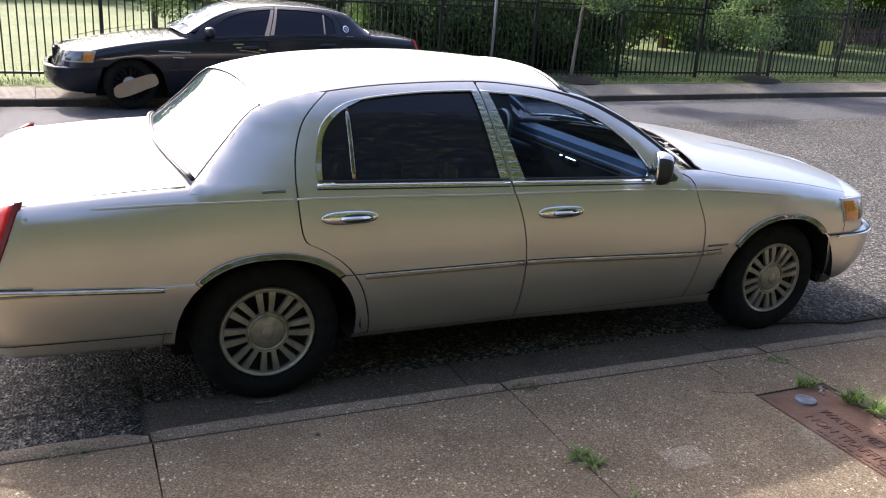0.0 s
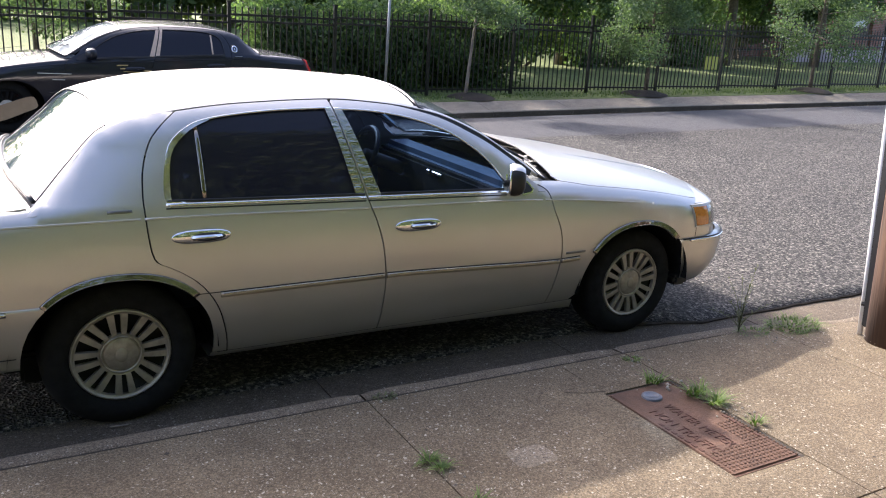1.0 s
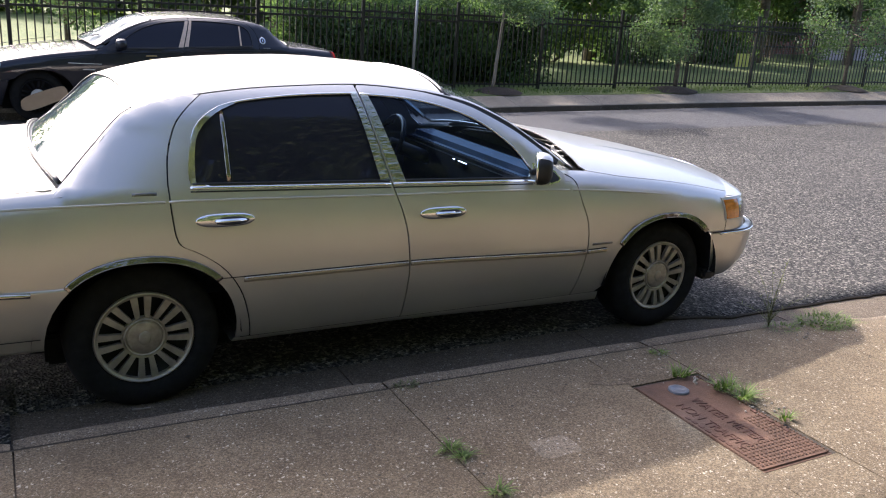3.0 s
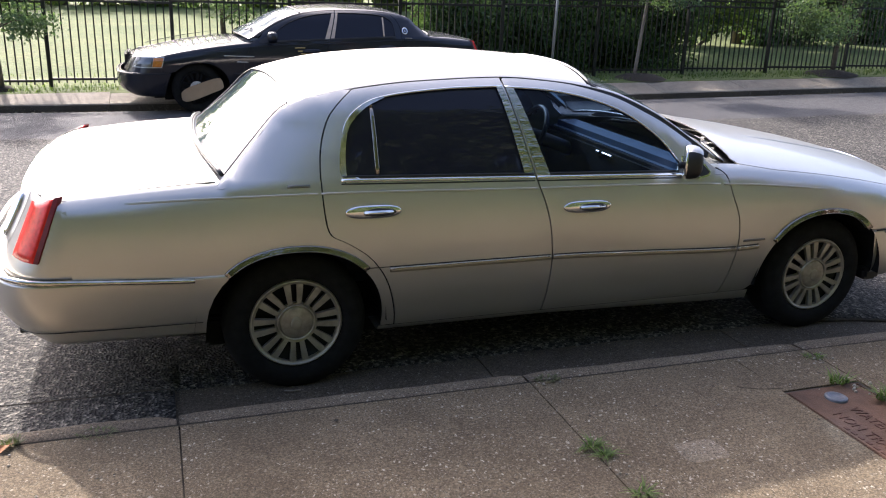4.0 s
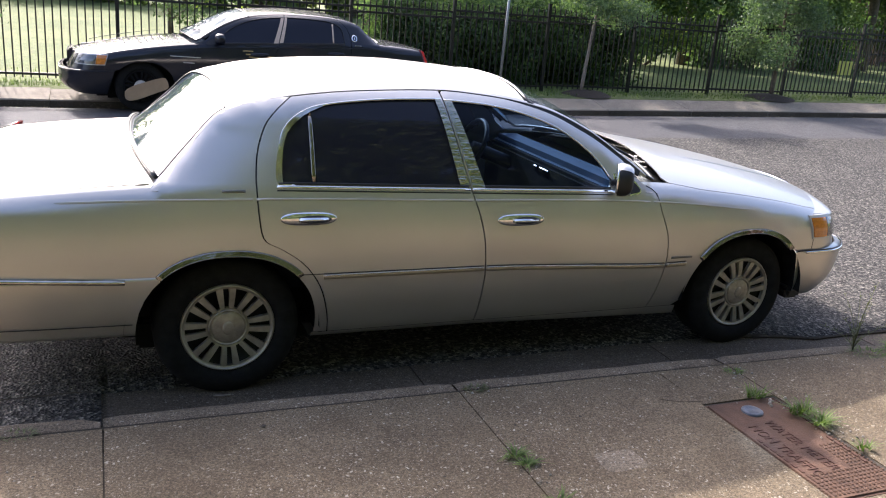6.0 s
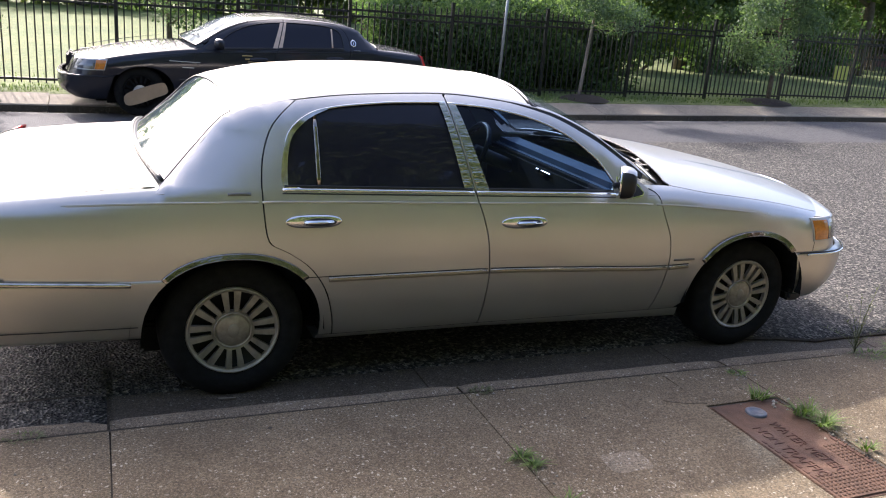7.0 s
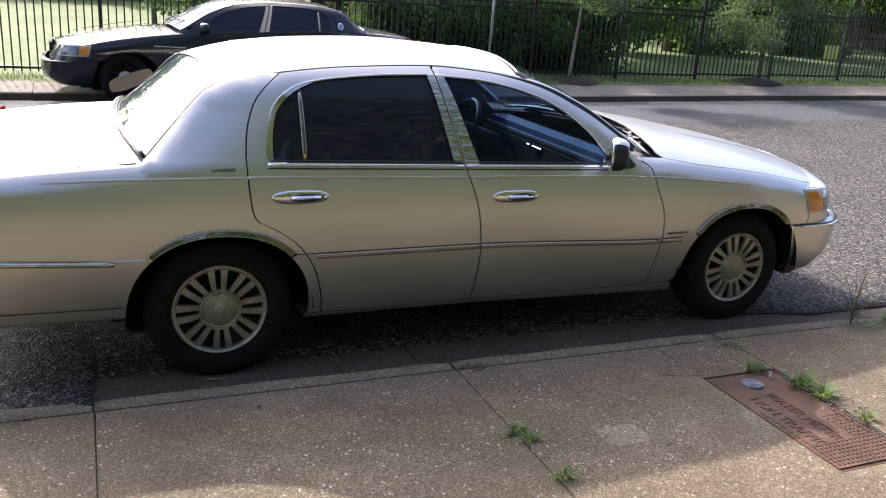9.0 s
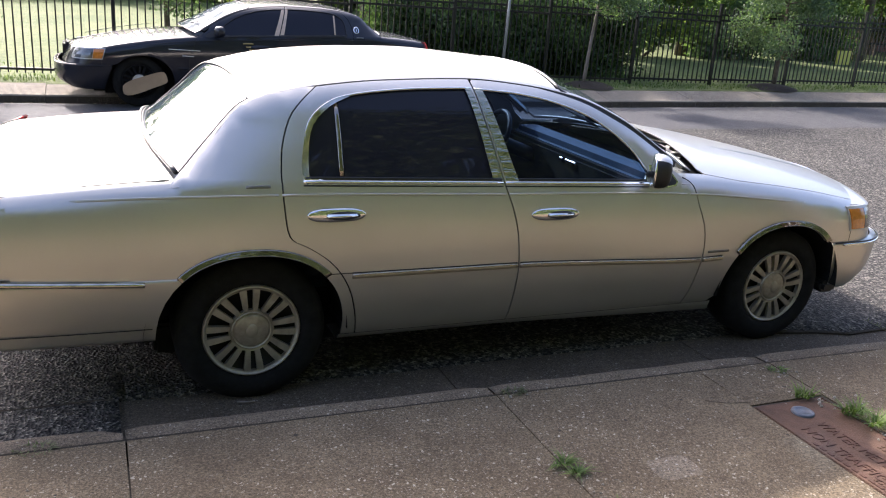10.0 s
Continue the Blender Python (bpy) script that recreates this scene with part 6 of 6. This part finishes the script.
TY = 10.28
tree(-2.70, TY, lawn_height(-2.7), 2.4, 0.04, (0.95, 0.26, 11), 5200, 0.060, 3, "young street tree with sparse green leaves by the railings", low=0.36)
tree(8.0, TY, lawn_height(8.0) + 0.03, 2.9, 0.03, (1.0, 0.33, 11), 6800, 0.055, 5, "young leaning street tree with a pale trunk", lean=(0.20, 0.0), bark=PALEBARK, low=0.52)
tree(12.55, TY, lawn_height(12.5), 2.65, 0.04, (1.2, 0.40, 14), 15000, 0.055, 8, "young street tree with a dense green crown", low=0.36)
tree(18.1, TY, lawn_height(18.1), 2.9, 0.045, (1.45, 0.42, 14), 10000, 0.06, 11, "young street tree with a spreading crown", low=0.36)
tree(0.6, 11.6, lawn_height(0.6), 2.6, 0.05, (1.2, 0.30, 12), 7000, 0.060, 14, "young tree with hanging branches behind the railings", low=0.42)
for x, r in ((8.1, 0.55), (12.55, 0.62), (18.1, 0.62), (-2.7, 0.22)):
    mound(x, TY, lawn_height(x) - 0.02, r)


def bush(name, label, cs, n, leaf, seed, mat, stems=4):
    c = np.array(cs)
    x, y = float(c[:, 0].mean()), float(c[:, 1].mean())
    ob = empty(name, pose(x, y, lawn_height(x)))
    tagged(ob, label, "bush")
    rng = np.random.default_rng(seed)
    for i in range(stems):
        k = rng.integers(len(cs))
        V, F = tube([(rng.normal(0, 0.2), rng.normal(0, 0.2), -0.05), (cs[k][0] - x, cs[k][1] - y, cs[k][2] - lawn_height(x))], [0.05, 0.015], 6)
        mk("stem", V, F, BARK, ob)
    c[:, 0] -= x
    c[:, 1] -= y
    c[:, 2] -= lawn_height(x)
    V, F = leaf_cloud(c.tolist(), n, leaf, seed)
    leaf_mesh("foliage", V, F, mat, ob)


def clumps(x0, x1, y0, y1, z0, z1, n, r0, r1, seed):
    rng = np.random.default_rng(seed)
    return [(rng.uniform(x0, x1), rng.uniform(y0, y1), rng.uniform(z0, z1), rng.uniform(r0, r1)) for _ in range(n)]


bush("ivy_thicket", "dense dark green thicket of leafy bushes behind the railings", clumps(4.3, 6.3, 11.6, 12.8, 0.2, 1.8, 60, 0.35, 0.6, 21), 30000, 0.075, 21, IVY)
bush("ivy_thicket", "dense dark green thicket of leafy bushes behind the railings", clumps(6.2, 8.4, 11.6, 12.9, 0.2, 1.9, 64, 0.35, 0.6, 22), 32000, 0.075, 22, IVY)
bush("ivy_thicket", "dense dark green thicket of leafy bushes behind the railings", clumps(8.3, 10.2, 11.6, 12.9, 0.2, 1.9, 56, 0.35, 0.6, 23), 28000, 0.075, 23, IVY)
bush("round_bush", "dark rounded bush on the lawn", clumps(15.6, 18.2, 16.5, 18.0, 0.5, 1.9, 40, 0.4, 0.7, 24), 9000, 0.14, 24, IVY)
bush("round_bush", "dark rounded bush on the lawn", clumps(19.6, 22.6, 17.0, 18.6, 0.5, 2.4, 44, 0.4, 0.8, 25), 10000, 0.14, 25, IVY)
bush("tall_shrub", "sunlit yellow-green shrub behind the railings", clumps(12.4, 15.0, 16.0, 18.0, 0.8, 3.4, 44, 0.4, 0.7, 26), 9000, 0.14, 26, FARLEAF)

bush("leafy_shrub", "tall leafy shrub in front of the brick building", clumps(24.0, 28.4, 19.6, 20.8, 1.5, 4.2, 44, 0.45, 0.75, 27), 12000, 0.16, 27, IVY, 6)
bush("leafy_shrub", "tall leafy shrub in front of the brick building", clumps(30.6, 35.5, 19.8, 21.0, 2.3, 4.6, 44, 0.45, 0.75, 28), 12000, 0.16, 28, IVY, 6)

# trees at the far end of the lawn
rng = np.random.default_rng(77)
for i in range(24):
    x = -34 + 4.2 * i + rng.uniform(-1, 1)
    y = 38 + rng.uniform(-1.5, 4)
    # a row of old trees beyond the thicket, lower ones behind the open lawn
    top = 5.6 if x < 6 else rng.uniform(11, 13.5)
    wide = 1.0 if x < 6 else 1.5
    cs = [(rng.normal(0, 1.6 * wide), rng.normal(0, 1.2 * wide), rng.uniform(0.2, top - 0.6), rng.uniform(0.8, 1.4) * wide) for _ in range(46 if x < 6 else 90)]
    ob = empty("far_tree", pose(x, y, lawn_height(x)))
    tagged(ob, "dark green tree at the far edge of the lawn" if x < 6 else "tall old dark green tree beyond the thicket", "tree", "trees beyond the lawn")
    V, F = tube([(0, 0, -0.1), (0.1, 0, top * 0.45), (0.0, 0.1, top * 0.9)], [0.22 * wide, 0.16 * wide, 0.05], 8)
    mk("trunk", V, F, BARK, ob, True)
    V, F = leaf_cloud(cs, 4200 if x < 6 else 9000, 0.36 * wide, 300 + i)
    leaf_mesh("crown", V, F, FARLEAF, ob)

# tall trees behind the railings, crowns out of view, added to shade the far pavement
for i, (x, y, top) in enumerate(((5.6, 16.6, 5.0), (9.0, 17.4, 5.3), (12.4, 16.8, 5.0), (15.8, 17.6, 5.4), (19.4, 17.0, 5.1), (23.0, 17.6, 5.3), (27.0, 17.0, 5.2))):
    rng = np.random.default_rng(900 + i)
    cs = [(rng.normal(0, 1.1), rng.normal(0, 0.9), rng.uniform(2.9, top - 0.5), rng.uniform(0.6, 1.0)) for _ in range(44)]
    ob = empty("tall_tree", pose(x, y, lawn_height(x)))
    tagged(ob, "tall broad tree on the lawn behind the railings", "tree", "tall trees on the lawn")
    V, F = tube([(0, 0, -0.1), (0.08, 0.05, 2.0), (-0.05, 0.1, 3.6), (0, 0, top - 0.6)], [0.20, 0.16, 0.10, 0.03], 10)
    trunk = mk("trunk", V, F, BARK, ob, True)
    for c in cs[::5]:
        V, F = tube([(0.0, 0.05, c[2] * 0.75), (c[0] * 0.5, c[1] * 0.5, c[2] * 0.92), c[:3]], [0.07, 0.05, 0.02], 6)
        mk("limb", V, F, BARK, trunk, True)
    V, F = leaf_cloud(cs, 7000, 0.22, 950 + i)
    leaf_mesh("crown", V, F, FARLEAF, ob)

# rough grass along the railings
rng = np.random.default_rng(9)
V, F = [], []
for _ in range(9000):
    x = rng.uniform(-9, 22)
    y = rng.uniform(10.0, 10.75) if rng.uniform() < 0.7 else rng.uniform(10.7, 12.5)
    h, a = rng.uniform(0.03, 0.085), rng.uniform(0, math.tau)
    z = lawn_height(x) - 0.01
    dx, dy = 0.008 * math.cos(a), 0.008 * math.sin(a)
    k = len(V)
    V += [(x - dx, y - dy, z), (x + dx, y + dy, z), (x + rng.normal(0, 0.02), y + rng.normal(0, 0.02), z + h)]
    F.append((k, k + 1, k + 2))
g = mk("grass_verge", V, F, GRASS)
tagged(g, "short rough grass along the foot of the railings", "grass", kind="stuff")

# street sign post
post = empty("sign_post", pose(6.11, 10.02, lawn_height(6.2) - 0.02))
tagged(post, "thin grey galvanised sign post leaning slightly", "post")
V, F = tube([(0, 0, 0), (0.05, 0, 2.6)], 0.026, 8)
mk("pole", V, F, GALV, post, True)

# leaf litter and grit along the far kerb, pebbles by the meter cover
rng = np.random.default_rng(61)
V, F = [], []
for _ in range(420):
    x = rng.uniform(-5, 20) if rng.uniform() < 0.5 else rng.choice([-1.9, 6.1, 7.2, 11.3, 16.9]) + rng.normal(0, 0.35)
    y = FARK - abs(rng.normal(0, 0.09)) - 0.02
    a, r = rng.uniform(0, math.tau), rng.uniform(0.008, 0.030)
    z = road_height(x, y) + 0.018
    k = len(V)
    V += [(x + r * math.cos(a), y + r * math.sin(a), z + rng.uniform(0, 0.012)), (x - r * math.sin(a) * 0.5, y + r * math.cos(a) * 0.5, z + rng.uniform(0.004, 0.02)), (x - r * math.cos(a), y - r * math.sin(a), z), (x + r * math.sin(a) * 0.5, y - r * math.cos(a) * 0.5, z + rng.uniform(0.0, 0.01))]
    F.append((k, k + 1, k + 2, k + 3))
LITTER = leafy("dry_litter", (0.10, 0.07, 0.04), (0.34, 0.28, 0.19), 0.1)
tagged(mk("leaf_litter", V, F, LITTER), "scattered dry leaves along the foot of the far kerb", "leaves", kind="stuff")


def pebbles(spots, seed, name, label):
    rng = np.random.default_rng(seed)
    V, F = [], []
    for x0, y0, spread, n, size in spots:
        for _ in range(n):
            x, y, r = x0 + rng.normal(0, spread), y0 + rng.normal(0, spread * 0.6), size * rng.uniform(0.5, 1.2)
            z = WALK_Z + r * 0.25
            k = len(V)
            ring = [(x + r * math.cos(a) * rng.uniform(0.7, 1.1), y + r * 0.8 * math.sin(a) * rng.uniform(0.7, 1.1)) for a in np.linspace(0, math.tau, 7)[:-1]]
            V += [(u, v, z - r * 0.3) for u, v in ring] + [(x + (u - x) * 0.6, y + (v - y) * 0.6, z + r * 0.35 * rng.uniform(0.6, 1.2)) for u, v in ring]
            F += [(k + i, k + (i + 1) % 6, k + 6 + (i + 1) % 6, k + 6 + i) for i in range(6)] + [tuple(k + 6 + i for i in range(6))]
    tagged(mk(name, V, F, PEBBLE), label, "gravel", kind="stuff")


PEBBLE = leafy("pale_pebbles", (0.14, 0.12, 0.09), (0.42, 0.38, 0.32), 0.0)
pebbles([(2.41, -0.96, 0.04, 7, 0.010), (2.52, -1.02, 0.06, 8, 0.008), (2.48, -1.30, 0.06, 18, 0.007), (1.02, -1.30, 0.06, 8, 0.006), (2.46, -0.70, 0.06, 10, 0.008), (1.1, -0.56, 0.05, 8, 0.007), (3.5, -0.72, 0.10, 24, 0.007), (3.95, -0.95, 0.12, 20, 0.006)], 62, "gravel", "small pale pebbles around the weeds and the meter cover")
pebbles([(-1.68, -0.455, 0.02, 1, 0.016), (-1.35, -0.62, 0.12, 5, 0.008), (-0.9, -0.8, 0.2, 5, 0.006), (0.5, -1.0, 0.3, 8, 0.006), (1.5, -0.9, 0.3, 8, 0.006)], 63, "gravel", "scattered pale chips on the pavement")
# dark spots of dried dirt and gum on the pavement
rng = np.random.default_rng(64)
V, F = [], []
for x, y in [(-1.10, -0.73), (-0.78, -0.83), (0.05, -0.66), (1.75, -0.80)] + [(rng.uniform(-1.5, 3.6), rng.uniform(-1.9, -0.62)) for _ in range(22)]:
    r = rng.uniform(0.004, 0.011)
    k = len(V)
    V += [(x + r * math.cos(a) * rng.uniform(0.6, 1.2), y + r * math.sin(a) * rng.uniform(0.6, 1.2), WALK_Z + 0.0026) for a in np.linspace(0, math.tau, 8)[:-1]]
    F.append(tuple(range(k, k + 7)))
tagged(mk("dirt_spots", V, F, CRACKFILL), "small dark spots of old gum on the pavement", "stains", kind="stuff")
# hairline cracks in the pavement slabs
for pts in ([(2.05, -0.90), (1.93, -0.87), (1.86, -0.83)],):
    L = curve2(pts, 0.03)
    P = [(x + 0.006 * noise.noise((x * 30, y * 30, 0)), y + 0.006 * noise.noise((x * 30, 4, y * 30)), WALK_Z + 0.0005) for x, y in L]
    V, F = tube(P, 0.0013, 4)
    mk("crack", V, F, CRACKFILL, pavement)


# ---- the other parked cars ----
DARK = saloon("dark_car", NAVY, pose(2.98, 9.235, 0.045, 0, 0, 180), "black saloon car with tan window pillars, parked across the street", pillar=GOLD, arch_trim=False, wheels=(DARKWHEEL, WHITEHUB), glass=SHADE, moulding=NAVY, handle_mat=NAVY)
THIRD = saloon("blue_car", BLUEBLACK, pose(-4.38, 9.25, -0.02, 0, 0, 180), "blue-black saloon car seen from behind, parked across the street", pillar=BLACK, arch_trim=False, wheels=(WHEEL, HUB), lamps=(DARKRED, AMBER), glass=SHADE, moulding=BLUEBLACK, handle_mat=BLUEBLACK)
for o in DARK.children_recursive:
    for v in o.data.vertices:
        if v.co.z > 1.0:
            v.co.z = 1.0 + (v.co.z - 1.0) * 0.87
WHEEL_NAMES = ("tyre", "wheel_rim", "hub_cap", "hub_emblem", "brake_disc", "valve")
for o in DARK.children_recursive:
    on_wheel = o.name.split(".")[0] in WHEEL_NAMES
    flat = o.name.split(".")[0] in ("bonnet", "wing_top", "nose_header", "scuttle")
    for v in o.data.vertices:
        if flat and v.co.x > 2.15:
            zs = SHOULDER(v.co.x)
            if v.co.z > zs:
                v.co.z = zs + 0.45 * (v.co.z - zs)
        v.co.z -= (0.03 if v.co.x > 1 else 0.0) if on_wheel else 0.027 * max(0.0, v.co.x)
for o in THIRD.children_recursive:
    on_wheel = o.name.split(".")[0] in WHEEL_NAMES
    for v in o.data.vertices:
        if v.co.z > 0.95:
            v.co.x += 0.32 * min(1.0, max(0.0, (v.co.x + 0.95) / 0.50)) * min(1.0, (v.co.z - 0.95) / 0.03)
        v.co.z -= 0.0 if on_wheel else 0.035
        if v.co.x < 0 and v.co.z > 0.0:
            far_back = min(1, max(0, (-v.co.x - 0.3) / 0.3))
            v.co.x *= 1 - 0.2 * far_back
for s in (-1, 1):
    V, F = lathe([(0.028, 0.0), (0.037, -0.004), (0.041, 0.004)], 28)
    skin = lambda z: s * (lat(0.06, 1.0 + (z - 1.0) / 0.87) + 0.006)
    mk("pillar_emblem", [(0.06 + vx, skin(1.10 + vz * 1.15) - s * vy, 1.10 + vz * 1.15) for vx, vy, vz in V], F, CHROME, DARK, True, "round chrome emblem")
    bm = box_bm(0.053, 0.067, -0.006, 0.006, 1.082, 1.118, 0.003)
    for v in bm.verts:
        v.co.y += skin(v.co.z)
    part("pillar_emblem_centre", bm, CHROME, DARK)
    # faded gold lettering on the door and pale scratches on the wing, as bars
    for x0, x1, z, w in ((1.22, 1.62, 0.80, 0.018), (1.30, 1.58, 0.765, 0.012), (1.52, 1.66, 0.845, 0.014)):
        ribbon("door_lettering", [(x, z + 0.012 * math.sin(9 * x)) for x in np.linspace(x0, x1, 9)], side_surface(s, 0.001), GOLDLINE, DARK, w, 0.0015)
    for x0, x1, z in ((2.22, 2.62, 0.735), (2.30, 2.45, 0.66)):
        ribbon("scratch", [(x, z + 0.02 * (x - x0)) for x in np.linspace(x0, x1, 8)], side_surface(s, 0.001), WHITEHUB, DARK, 0.010, 0.001)

part("number_plate", box_bm(-1.045, -1.030, -0.16, 0.16, 0.70, 0.83, 0.004, 1), WHITEHUB, THIRD, "pale plate")

# spoiler lip on the far car's boot
V, F = tube([(-0.95, y, 0.990 - 0.03 * (y / 0.8) ** 2) for y in np.linspace(-0.84, 0.84, 15)], 0.022, 8)
mk("boot_spoiler", V, F, BLUEBLACK, THIRD, True)

# tan board leaning on the black car's front wheel
bm = bmesh.new()
loop = curve2([(-0.29, -0.06), (-0.275, 0.03), (-0.17, 0.075), (0.02, 0.095), (0.18, 0.105), (0.275, 0.09), (0.29, 0.0), (0.265, -0.05), (0.10, -0.075), (-0.12, -0.105), (-0.25, -0.10), (-0.29, -0.06)], 0.05)[:-1]
lids = [[bm.verts.new((x, d, z)) for x, z in loop] for d in (-0.012, 0.012)]
bm.faces.new(lids[0])
bm.faces.new(lids[1][::-1])
for k in range(len(loop)):
    j = (k + 1) % len(loop)
    bm.faces.new((lids[0][j], lids[0][k], lids[1][k], lids[1][j]))
bmesh.ops.recalc_face_normals(bm, faces=bm.faces[:])
board = part("tan_board", bm, CARDBOARD, None)
board.matrix_world = pose(0.055, 8.285, 0.330, -10, -14, 0)
tagged(board, "tan board leaning against the black car's front wheel", "board")


# ---- brick building beyond the lawn ----
def building():
    x0, x1, y0, z0 = 26.5, 48.0, 22.0, 0.35
    ob = empty("brick_building", pose(x0, y0, z0))
    tagged(ob, "low red brick building beyond the lawn", "building")
    W, H = x1 - x0, 4.2
    wall = part("wall", box_bm(0, W, 0.06, 3.2, -0.4, H), MORTAR, ob)
    for i in range(6):
        x = 0.0 + 3.6 * i
        part("pier", box_bm(x, x + 0.9, -0.10, 0.08, -0.4, H, 0.01, 1), BRICK, wall, "red brick pier")
        if i < 5:
            part("infill", box_bm(x + 0.9, x + 3.6, 0.0, 0.07, -0.4, 1.35, 0.01, 1), GREYWALL if i % 2 else BRICK, wall)
            w = part("window", box_bm(x + 1.2, x + 3.3, 0.0, 0.05, 1.45, 2.9, 0.01, 1), BLACK, ob)
            if i == 2:
                part("blind", box_bm(x + 2.3, x + 3.25, -0.02, 0.0, 1.72, 2.05), WINWHITE, w)
            part("frame", box_bm(x + 2.2, x + 2.27, -0.03, 0.01, 1.45, 2.9), WINWHITE, w)
    part("roof", box_bm(-0.5, W + 0.5, -0.6, 3.7, H, H + 0.3, 0.02, 1), SHINGLE, ob)
    rail = empty("ramp_rail", pose(x0 - 4.0, y0 - 3.0, 0.35))
    tagged(rail, "dark metal handrail along a ramp beyond the lawn", "handrail")
    for z in (0.55, 1.0):
        V, F = tube([(0, 0, z), (4.0, 0, z + 0.1), (14, 0, z + 0.5)], 0.03, 8)
        mk("rail", V, F, FENCE, rail, True)
    for k in range(8):
        V, F = tube([(2.0 * k, 0, -0.1), (2.0 * k, 0, 1.0 + 0.036 * 2.0 * k)], 0.03, 8)
        mk("post", V, F, FENCE, rail, True)
    low = part("ramp_wall", box_bm(28.4, 37.0, 19.2, 19.45, 0.2, 1.12, 0.02), GREYWALL, None)
    tagged(low, "low grey painted wall beside a ramp", "wall")
    pan = part("yellow_panel", box_bm(20.25, 20.85, 15.9, 15.96, 0.40, 0.84, 0.02), YELLOW, None)
    tagged(pan, "pale yellow upright panel beyond the lawn", "panel")


building()

# hedge and trees behind the place where the camera stands, which show in the bright trim
rng = np.random.default_rng(5)
for i in range(19):
    x = -16 + 3.0 * i
    tall = 0.75 if -6 < x < 1 else (1.35 if x > 1 else 1.0)
    cs = [(rng.normal(0, 1.3), rng.normal(0, 0.8), rng.uniform(0.4, 11.0 * tall), rng.uniform(0.8, 1.5)) for _ in range(110)]
    ob = empty("near_tree", pose(x, -11.5 + rng.uniform(-0.8, 0.8), 0.1))
    tagged(ob, "green leafy tree on the near side of the street", "tree", "near trees")
    V, F = tube([(0, 0, -0.1), (0.1, 0, 3.0), (0.0, 0.1, 11.0 * tall)], [0.22, 0.16, 0.05], 8)
    mk("trunk", V, F, BARK, ob, True)
    V, F = leaf_cloud(cs, 9000, 0.36, 500 + i)
    leaf_mesh("crown", V, F, NEARLEAF, ob)
